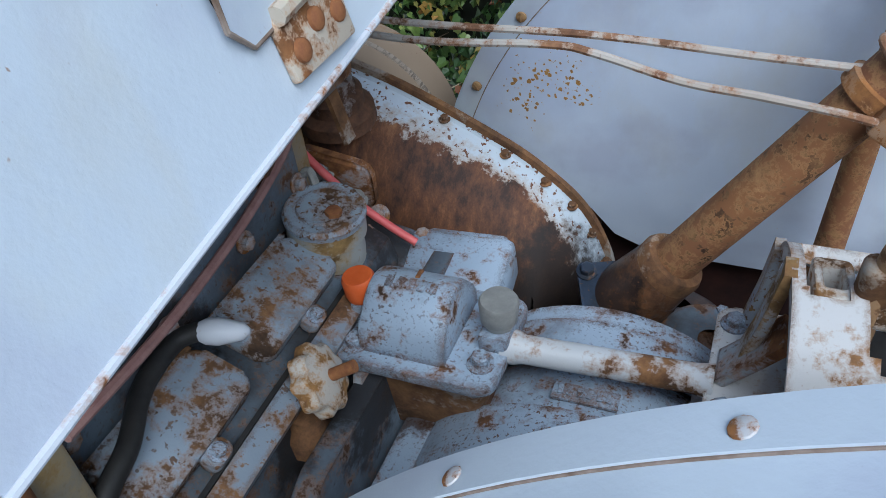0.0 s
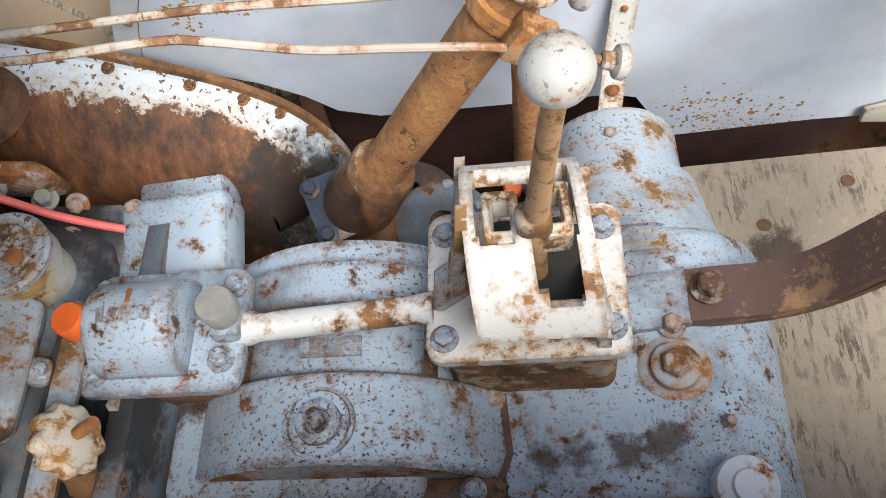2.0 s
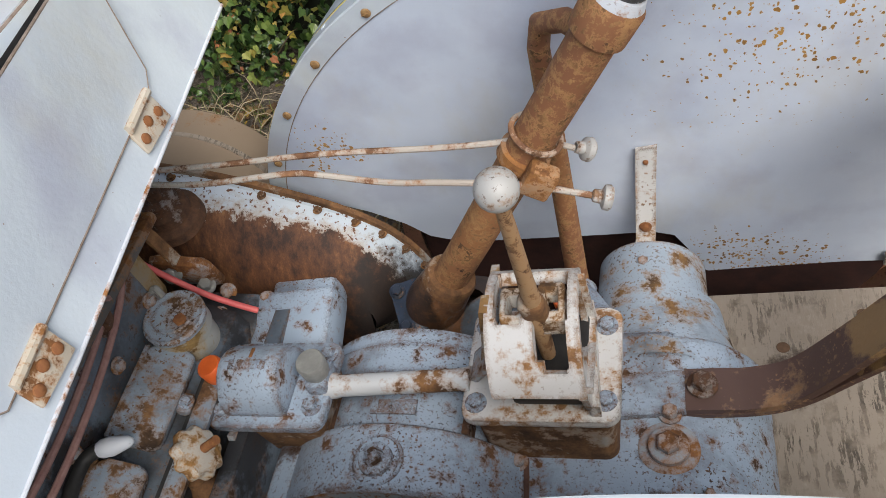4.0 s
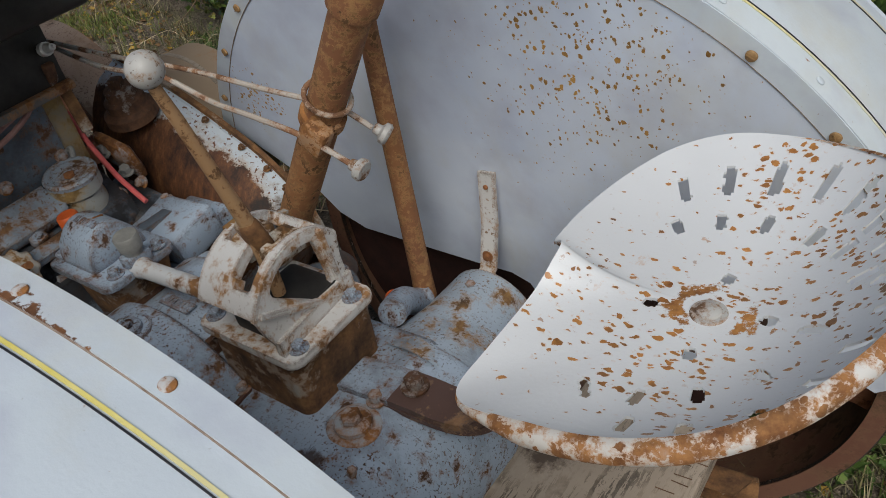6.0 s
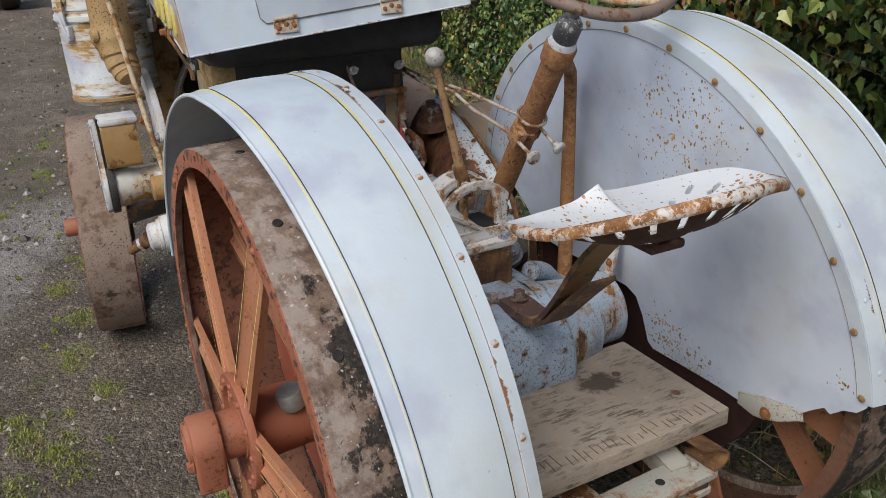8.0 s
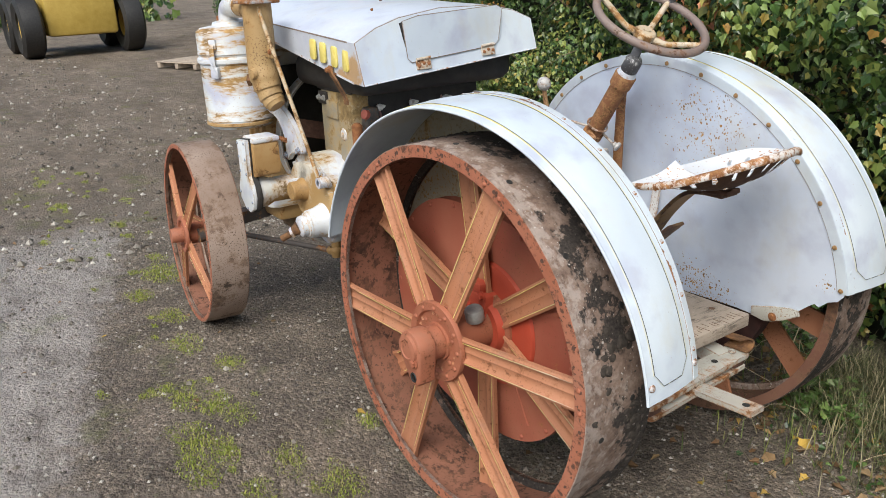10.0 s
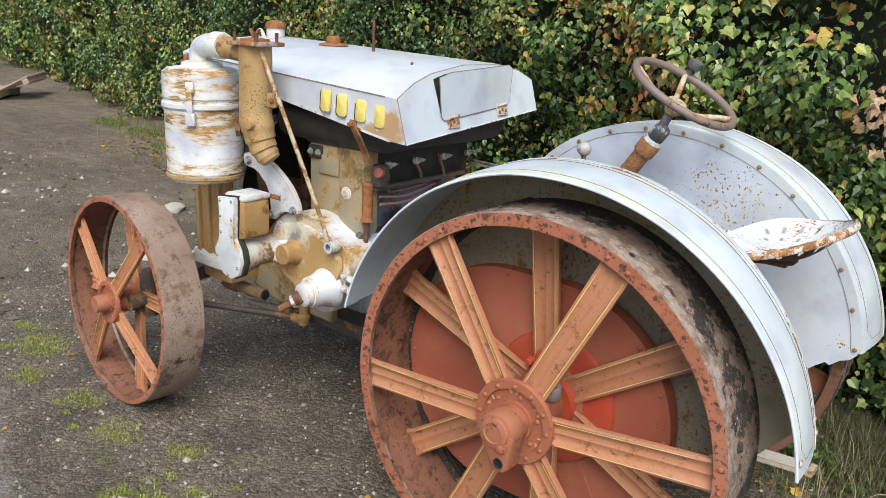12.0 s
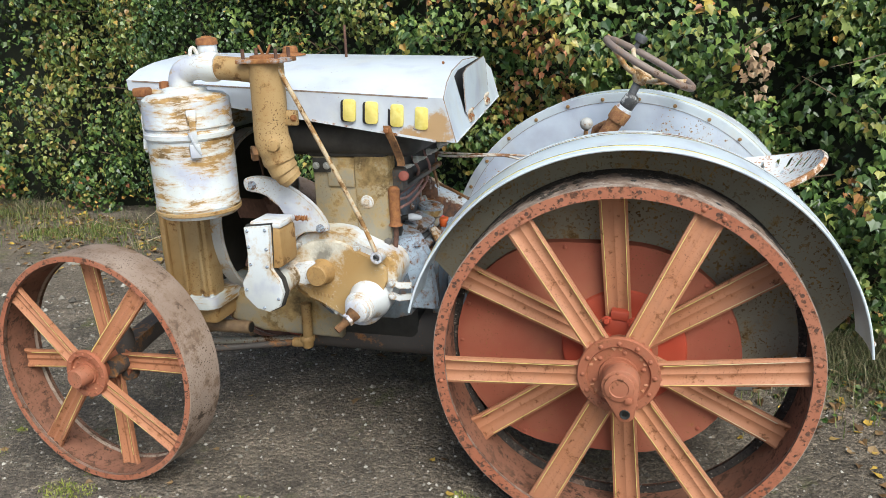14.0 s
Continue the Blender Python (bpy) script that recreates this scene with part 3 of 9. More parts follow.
M["moss"], _, _ = by_island("low_moss_and_grass", [(0.0, (0.13, 0.17, 0.022)), (0.55, (0.27, 0.32, 0.045)), (0.8, (0.38, 0.38, 0.08)), (0.95, (0.34, 0.30, 0.14))], 0.6)
M["straw"], _, _ = by_island("dry_grass", [(0.0, (0.045, 0.058, 0.016)), (0.40, (0.09, 0.10, 0.035)), (0.72, (0.18, 0.16, 0.085)), (0.95, (0.36, 0.31, 0.19))], 0.7)
M["weed"], _, _ = by_island("nettle_leaves", [(0.0, (0.06, 0.12, 0.025)), (0.5, (0.11, 0.19, 0.045)), (0.9, (0.18, 0.26, 0.07))], 0.45, 9)
M["litter"], _, _ = by_island("dead_leaves", [(0.0, (0.10, 0.055, 0.025)), (0.4, (0.20, 0.11, 0.045)), (0.75, (0.30, 0.20, 0.10)), (0.93, (0.46, 0.30, 0.05))], 0.75)
M["litter_pale"], _, _ = by_island("withered_leaves", [(0.0, (0.26, 0.16, 0.09)), (0.5, (0.42, 0.28, 0.17)), (0.9, (0.52, 0.40, 0.28))], 0.8)
M["pebble"], _, _ = by_island("pebbles", [(0.0, (0.07, 0.06, 0.05)), (0.45, (0.16, 0.14, 0.115)), (0.75, (0.30, 0.27, 0.23)), (0.93, (0.52, 0.49, 0.44))], 0.8, 60)


def track_ground():
    m, nt, p = material("wet_gravel_track")
    co = nt.nodes.new("ShaderNodeTexCoord")
    grain = noise_tex(nt, 70, 8, 0.75)
    mid = noise_tex(nt, 9, 7, 0.65)
    big = noise_tex(nt, 1.1, 5, 0.6)
    col = ramp(nt, grain, [(0.30, (0.100, 0.078, 0.058)), (0.50, (0.200, 0.160, 0.122)), (0.70, (0.40, 0.335, 0.265))])
    cells = []
    for size in (55, 150):
        v = nt.nodes.new("ShaderNodeTexVoronoi")
        v.inputs["Scale"].default_value = size
        link(nt, co.outputs["Object"], v.inputs["Vector"])
        cells.append(v)
        bw = nt.nodes.new("ShaderNodeRGBToBW")
        link(nt, v.outputs["Color"], bw.inputs[0])
        tone = ramp(nt, bw.outputs[0], [(0.15, grey(0.55)), (0.55, grey(0.92)), (0.80, grey(1.12)), (0.95, grey(1.7))])
        col = mix(nt, 0.75 if size > 100 else 0.8, col, tone, "MULTIPLY")
    col = mix(nt, ramp(nt, mid, [(0.42, grey(0)), (0.62, grey(0.6))]), col, (0.110, 0.088, 0.069))
    col = mix(nt, 1.0, col, ramp(nt, noise_tex(nt, 2.6, 8, 0.7), [(0.36, grey(0.62)), (0.5, grey(1.0)), (0.64, grey(1.35))]), "MULTIPLY")
    sep = nt.nodes.new("ShaderNodeSeparateXYZ")
    link(nt, co.outputs["Object"], sep.inputs[0])
    # pale trodden mud on the open side of the track
    line = math_node(nt, "ADD", math_node(nt, "ADD", sep.outputs["Y"], 1.72), math_node(nt, "MULTIPLY", sep.outputs["X"], 0.30))
    away = math_node(nt, "MULTIPLY", line, -3.0)
    mud = math_node(nt, "ADD", away, math_node(nt, "MULTIPLY", math_node(nt, "SUBTRACT", mid, 0.5), 1.6))
    mudm = ramp(nt, mud, [(0.05, grey(0)), (0.55, grey(0.9))])
    pale = ramp(nt, noise_tex(nt, 7, 9, 0.75, (0.6, 1, 1)), [(0.34, (0.17, 0.145, 0.125)), (0.5, (0.36, 0.32, 0.29)), (0.66, (0.50, 0.455, 0.42))])
    near_end = ramp(nt, math_node(nt, "ADD", math_node(nt, "ADD", math_node(nt, "MULTIPLY", sep.outputs["X"], 0.5), 2.0), math_node(nt, "MULTIPLY", math_node(nt, "SUBTRACT", mid, 0.5), 0.8)), [(0.0, grey(0.1)), (0.22, grey(1))])
    mudm = math_node(nt, "MULTIPLY", mudm, near_end)
    rear_end = ramp(nt, math_node(nt, "ADD", math_node(nt, "MULTIPLY", sep.outputs["X"], -0.6), math_node(nt, "MULTIPLY", math_node(nt, "SUBTRACT", big, 0.5), 2.0)), [(0.0, grey(0)), (0.35, grey(1))])
    side_end = ramp(nt, math_node(nt, "ADD", math_node(nt, "ADD", math_node(nt, "MULTIPLY", sep.outputs["Y"], 0.5), 1.9), math_node(nt, "MULTIPLY", math_node(nt, "SUBTRACT", big, 0.5), 2.0)), [(0.0, grey(0)), (0.35, grey(1))])
    mudm = math_node(nt, "MULTIPLY", mudm, math_node(nt, "MULTIPLY", rear_end, side_end))
    col = mix(nt, mudm, col, pale)
    # brown earth towards the hedge and far along the track
    far_x = math_node(nt, "MULTIPLY", math_node(nt, "ADD", sep.outputs["X"], 3.0), -0.35)
    earth = ramp(nt, math_node(nt, "ADD", far_x, math_node(nt, "SUBTRACT", mid, 0.5)), [(0.1, grey(0)), (0.7, grey(0.85))])
    worn = mix(nt, ramp(nt, noise_tex(nt, 1.3, 9, 0.75, (0.45, 1, 1)), [(0.40, grey(0)), (0.60, grey(1))]), ramp(nt, grain, [(0.3, (0.075, 0.055, 0.036)), (0.7, (0.20, 0.15, 0.105))]), ramp(nt, grain, [(0.3, (0.17, 0.13, 0.092)), (0.7, (0.33, 0.27, 0.21))]))
    worn = mix(nt, 1.0, worn, ramp(nt, noise_tex(nt, 7.0, 8, 0.8, (0.7, 1, 1)), [(0.34, grey(0.5)), (0.5, grey(0.95)), (0.66, grey(1.4))]), "MULTIPLY")
    col = mix(nt, earth, col, worn)
    green = ramp(nt, noise_tex(nt, 2.3, 6, 0.7), [(0.57, grey(0)), (0.70, grey(0.8))])
    col = mix(nt, math_node(nt, "MULTIPLY", green, ramp(nt, grain, [(0.35, grey(0.2)), (0.55, grey(1))])), col, (0.13, 0.145, 0.03))
    link(nt, col, p.inputs["Base Color"])
    rg = ramp(nt, mudm, [(0, grey(0.82)), (1, grey(0.45))])
    link(nt, rg, p.inputs["Roughness"])
    h = math_node(nt, "ADD", grain, math_node(nt, "MULTIPLY", mid, 1.5))
    h = math_node(nt, "SUBTRACT", h, math_node(nt, "MULTIPLY", cells[0].outputs["Distance"], 0.9))
    h = math_node(nt, "SUBTRACT", h, math_node(nt, "MULTIPLY", cells[1].outputs["Distance"], 0.5))
    bump(nt, p, h, 1.0, 0.016)
    return m


M["ground"] = track_ground()


def tread_iron():
    """Brown dusty iron, pale with dried clay at the outer edge, dark caked earth towards the inner one."""
    m, nt, p = material("muddy_rusty_tread")
    co = nt.nodes.new("ShaderNodeTexCoord")
    sep = nt.nodes.new("ShaderNodeSeparateXYZ")
    link(nt, co.outputs["Object"], sep.inputs[0])
    across = math_node(nt, "MULTIPLY", sep.outputs["Y"], 1 / 0.255)
    fine, mid = noise_tex(nt, 70, 8, 0.7), noise_tex(nt, 13, 7, 0.68)
    col = ramp(nt, mid, [(0.32, (0.135, 0.085, 0.062)), (0.52, (0.235, 0.165, 0.130)), (0.70, (0.34, 0.275, 0.235))])
    col = mix(nt, 0.75, col, ramp(nt, fine, [(0.30, grey(0.45)), (0.5, grey(0.95)), (0.72, grey(1.35))]), "MULTIPLY")
    clay = ramp(nt, math_node(nt, "SUBTRACT", math_node(nt, "MULTIPLY", noise_tex(nt, 24, 6, 0.7), 1.2), math_node(nt, "MULTIPLY", across, 0.28)), [(0.54, grey(0)), (0.66, grey(0.55))])
    col = mix(nt, clay, col, (0.42, 0.36, 0.32))
    earth = ramp(nt, math_node(nt, "ADD", noise_tex(nt, 8, 9, 0.74), math_node(nt, "MULTIPLY", math_node(nt, "SUBTRACT", across, 0.5), 0.22)), [(0.505, grey(0)), (0.54, grey(1))])
    col = mix(nt, earth, col, ramp(nt, noise_tex(nt, 110, 5, 0.7), [(0.35, (0.014, 0.011, 0.010)), (0.65, (0.062, 0.050, 0.042))]))
    specks = ramp(nt, noise_tex(nt, 95, 2, 0.5), [(0.69, grey(0)), (0.71, grey(1))])
    col = mix(nt, specks, col, (0.50, 0.46, 0.42))
    link(nt, col, p.inputs["Base Color"])
    p.inputs["Roughness"].default_value = 0.9
    bump(nt, p, math_node(nt, "ADD", math_node(nt, "MULTIPLY", fine, 0.6), math_node(nt, "MULTIPLY", earth, math_node(nt, "ADD", noise_tex(nt, 60, 5, 0.7), 0.3))), 0.7, 0.007)
    return m


M["tread"] = tread_iron()
# brown of rust, and of the shade inside the rim put into the paint
M["rim_inside"] = worn_paint("rusted_shaded_rim_inside", (0.17, 0.070, 0.042), (0.24, 0.105, 0.066), rust=0.52, rust_scale=17, speck=0.585, dirt=0.55, rough=0.8, zone_lo=0.3, spot_scale=80, rust_dark=(0.065, 0.030, 0.020), rust_light=(0.19, 0.085, 0.050), dirt_col=(0.09, 0.055, 0.04))
M["flange_paint"] = worn_paint("pitted_red_oxide_paint", (0.31, 0.100, 0.052), (0.36, 0.140, 0.082), rust=0.57, rust_scale=30, speck=0.575, dirt=0.60, rough=0.72, zone_lo=0.28, spot_scale=70, rust_dark=(0.05, 0.024, 0.016), rust_light=(0.16, 0.065, 0.035), dirt_col=(0.20, 0.12, 0.085))


# ---- mesh helpers ----
def part(name, bm, mat, parent, label="", smooth=True):
    me = bpy.data.meshes.new(name)
    bmesh.ops.recalc_face_normals(bm, faces=bm.faces[:])
    bm.to_mesh(me)
    bm.free()
    if smooth:
        for f in me.polygons:
            f.use_smooth = True
        me.set_sharp_from_angle(angle=radians(38))
    me.materials.append(mat)
    ob = new(name, me)
    ob.parent = parent
    if label:
        ob["label"] = label
    return ob


def again(ob, m, parent=None):
    """Another object on the same mesh at the pose m."""
    o = ob.copy()
    scene.collection.objects.link(o)
    o.matrix_basis = m
    if parent:
        o.parent = parent
    return o


def empty(name, x=0, y=0, z=0):
    ob = new(name)
    ob.location = (x, y, z)
    return ob


def box(bm, c, s, rot=(0, 0, 0), bevel=0.0, seg=2):
    m = Matrix.LocRotScale(c, Euler([radians(a) for a in rot]), s)
    r = bmesh.ops.create_cube(bm, size=1, matrix=m)
    if bevel:
        es = list({e for v in r["verts"] for e in v.link_edges})
        bmesh.ops.bevel(bm, geom=es, offset=bevel, segments=seg, affect="EDGES", profile=0.5)
    return bm


def frame_of(d):
    d = Vector(d).normalized()
    a = Vector((0, 0, 1)) if abs(d.z) < 0.9 else Vector((1, 0, 0))
    u = d.cross(a).normalized()
    return u, d.cross(u).normalized()


def tube(bm, pts, radii, seg=16, caps=True):
    """A round bar along a polyline; radii: one number or one for each point."""
    pts = [Vector(p) for p in pts]
    if isinstance(radii, (int, float)):
        radii = [radii] * len(pts)
    u = None
    rings = []
    for i, p in enumerate(pts):
        a, b = pts[max(i - 1, 0)], pts[min(i + 1, len(pts) - 1)]
        d = (b - a).normalized() if (b - a).length > 1e-9 else Vector((0, 0, 1))
        if u is None:
            u, v = frame_of(d)
        else:
            u = (u - d * u.dot(d)).normalized()
            v = d.cross(u)
        rings.append([bm.verts.new(p + radii[i] * (math.cos(2 * math.pi * k / seg) * u + math.sin(2 * math.pi * k / seg) * v)) for k in range(seg)])
    for r0, r1 in zip(rings, rings[1:]):
        for k in range(seg):
            bm.faces.new((r0[k], r0[(k + 1) % seg], r1[(k + 1) % seg], r1[k]))
    if caps:
        bm.faces.new(rings[0])
        bm.faces.new(rings[-1])
    return bm


def lathe(bm, base, axis, profile, seg=32, closed=False):
    """Turns (radius, distance along the axis) pairs round an axis through base."""
    base, axis = Vector(base), Vector(axis).normalized()
    u, v = frame_of(axis)
    rings = []
    for r, h in profile:
        c = base + axis * h
        if r < 1e-6:
            rings.append([bm.verts.new(c)])
        else:
            rings.append([bm.verts.new(c + r * (math.cos(2 * math.pi * k / seg) * u + math.sin(2 * math.pi * k / seg) * v)) for k in range(seg)])
    pairs = list(zip(rings, rings[1:]))
    if closed:
        pairs.append((rings[-1], rings[0]))
    for r0, r1 in pairs:
        for k in range(seg):
            n = (k + 1) % seg
            if len(r0) == 1 and len(r1) == 1:
                continue
            if len(r0) == 1:
                bm.faces.new((r0[0], r1[n], r1[k]))
            elif len(r1) == 1:
                bm.faces.new((r0[k], r0[n], r1[0]))
            else:
                bm.faces.new((r0[k], r0[n], r1[n], r1[k]))
    return bm


def slab(bm, outline, m, thick, bevel=0.0, seg=2):
    """A flat plate: outline (x, y) in the pose m, from z = 0 to z = thick."""
    lo = [bm.verts.new(m @ Vector((x, y, 0))) for x, y in outline]
    hi = [bm.verts.new(m @ Vector((x, y, thick))) for x, y in outline]
    n = len(lo)
    f0, f1 = bm.faces.new(lo[::-1]), bm.faces.new(hi)
    for i in range(n):
        bm.faces.new((lo[i], lo[(i + 1) % n], hi[(i + 1) % n], hi[i]))
    if bevel:
        bmesh.ops.bevel(bm, geom=list(f0.edges) + list(f1.edges), offset=bevel, segments=seg, affect="EDGES", profile=0.5)
    return bm


def grid_shell(bm, fn, us, vs, thick):
    """A curved sheet of points fn(u, v), thickened along its normals."""
    P = [[Vector(fn(u, v)) for v in vs] for u in us]
    nu, nv = len(us), len(vs)

    def normal(i, j):
        a = P[min(i + 1, nu - 1)][j] - P[max(i - 1, 0)][j]
        b = P[i][min(j + 1, nv - 1)] - P[i][max(j - 1, 0)]
        n = a.cross(b)
        return n.normalized() if n.length > 1e-12 else Vector((0, 0, 1))

    top = [[bm.verts.new(P[i][j]) for j in range(nv)] for i in range(nu)]
    low = [[bm.verts.new(P[i][j] - normal(i, j) * thick) for j in range(nv)] for i in range(nu)]
    for i in range(nu - 1):
        for j in range(nv - 1):
            bm.faces.new((top[i][j], top[i + 1][j], top[i + 1][j + 1], top[i][j + 1]))
            bm.faces.new((low[i][j], low[i][j + 1], low[i + 1][j + 1], low[i + 1][j]))
    for i in range(nu - 1):
        for j in (0, nv - 1):
            bm.faces.new((top[i][j], low[i][j], low[i + 1][j], top[i + 1][j]))
    for j in range(nv - 1):
        for i in (0, nu - 1):
            bm.faces.new((top[i][j], top[i][j + 1], low[i][j + 1], low[i][j]))
    return bm


def facing(p, d, spin=0):
    """A pose at p whose z axis points along d."""
    q = Vector(d).to_track_quat("Z", "Y")
    return Matrix.Translation(p) @ q.to_matrix().to_4x4() @ pose(0, 0, 0, 0, 0, spin)


def hex_mesh(r, h, washer=True):
    bm = bmesh.new()
    if washer:
        lathe(bm, (0, 0, 0), (0, 0, 1), [(r * 1.45, 0), (r * 1.45, r * 0.25), (r * 0.9, r * 0.3)], 16)
    lathe(bm, (0, 0, 0), (0, 0, 1), [(r, r * 0.25), (r, h), (r * 0.82, h * 1.12), (0, h * 1.14)], 6)
    return bm


def dome_mesh(r, h):
    return lathe(bmesh.new(), (0, 0, 0), (0, 0, 1), [(r, 0), (r * 0.92, h * 0.5), (r * 0.6, h * 0.88), (0, h)], 12)


STOCK = {}


def bolt(parent, p, d=(0, 0, 1), r=0.009, h=0.010, mat="casting_rust", name="bolt", spin=0, kind="hex"):
    key = (name, kind, mat, round(r, 4), round(h, 4))
    if key not in STOCK:
        ob = part(name, hex_mesh(r, h) if kind == "hex" else dome_mesh(r, h), M[mat], parent)
        ob.matrix_basis = facing(p, d, spin)
        STOCK[key] = ob
        return ob
    return again(STOCK[key], facing(p, d, spin), parent)


# ---- ground ----
def ground_z(x, y):
    t = min(max((x + 0.75) / 0.65, 0), 1)
    bank = min(max((y - hedge_y(x) + 0.9) / 0.9, 0), 1)
    return -0.10 * t * t * (3 - 2 * t) + 0.06 * bank * bank


def hedge_y(x):
    return 1.42 - 0.25 * x + 0.10 * noise.noise((x * 0.9, 0, 7))


def ground_at(x, y):
    near_field = abs(x + 2) < 7 and abs(y) < 5
    return ground_z(x, y) + (0.020 * noise.noise((x * 1.3, y * 1.3, 0)) + 0.008 * noise.noise((x * 6, y * 6, 3)) if near_field else 0)


def build_ground():
    xs = [-400, -150, -60, -35, -25, -18, -14, -11] + [-9 + 0.11 * i for i in range(115)] + [3.8, 4.5, 6, 10, 30, 100, 400]
    ys = [-400, -150, -60, -30, -14, -8, -5.5] + [-4.6 + 0.11 * i for i in range(80)] + [4.4, 5, 6, 8, 12, 30, 100, 400]
    bm = bmesh.new()
    V = [[bm.verts.new((x, y, ground_at(x, y))) for y in ys] for x in xs]
    for i in range(len(xs) - 1):
        for j in range(len(ys) - 1):
            bm.faces.new((V[i][j], V[i + 1][j], V[i + 1][j + 1], V[i][j + 1]))
    tagged(part("ground", bm, M["ground"], None), "dark wet gravel and earth track with pale muddy patches", "ground", kind="structure")


build_ground()


def soup(name, verts, faces, mats, label, category, kind="stuff", index=None):
    me = bpy.data.meshes.new(name)
    me.from_pydata(verts, [], faces)
    for m in mats:
        me.materials.append(m)
    if index:
        me.polygons.foreach_set("material_index", index)
    ob = new(name, me)
    return tagged(ob, label, category, kind=kind) if kind else ob


LEAF = ((0.0, -0.42), (0.34, -0.58), (0.66, -0.46), (0.72, -0.16), (1.0, 0.08), (0.62, 0.24), (0.36, 0.52), (0.0, 1.0))


def leaf_cloud(rnd, places):
    """Ivy-like lobed leaves, folded along the middle and drooping at the tip, at (x, y, z, size, tilt, side, turn)."""
    verts, faces = [], []
    for x, y, z, s, a, b, c in places:
        bend, droop = rnd.uniform(0.02, 0.45), rnd.uniform(0.0, 0.35)
        m = Matrix.Translation((x, y, z)) @ Euler((a, b, c)).to_matrix().to_4x4()
        k, w = len(verts), s * rnd.uniform(0.62, 0.95)
        lobe = rnd.uniform(0.75, 1.1)
        line = [Vector((px * w * (lobe if px > 0.9 else 1), py * s, s * (bend * px - droop * max(py, 0) ** 2))) for px, py in LEAF]
        verts += [tuple(m @ p) for p in line] + [tuple(m @ Vector((-p.x, p.y, p.z))) for p in line[1:7]]
        faces += [(k, k + 1, k + 2, k + 3), (k, k + 3, k + 4, k + 5), (k, k + 5, k + 6, k + 7),
                  (k, k + 10, k + 9, k + 8), (k, k + 12, k + 11, k + 10), (k, k + 7, k + 13, k + 12)]
    return verts, faces


def hedge_bulge(x, z):
    return 0.30 * noise.noise((x * 0.8, z * 0.9, 2)) + 0.16 * noise.noise((x * 2.3, z * 2.3, 5))


AUTUMN = ((-0.80, 1.62, 0.14), (-0.70, 1.54, 0.16), (-0.46, 1.50, 0.13), (-0.55, 1.38, 0.12), (-0.40, 1.22, 0.13), (-0.72, 1.06, 0.20), (-0.60, 0.95, 0.16), (-0.95, 1.20, 0.10), (0.25, 1.75, 0.10), (0.95, 0.85, 0.07),
          (-1.2, 1.75, 0.15), (-3.2, 1.3, 0.12), (1.35, 1.25, 0.10))


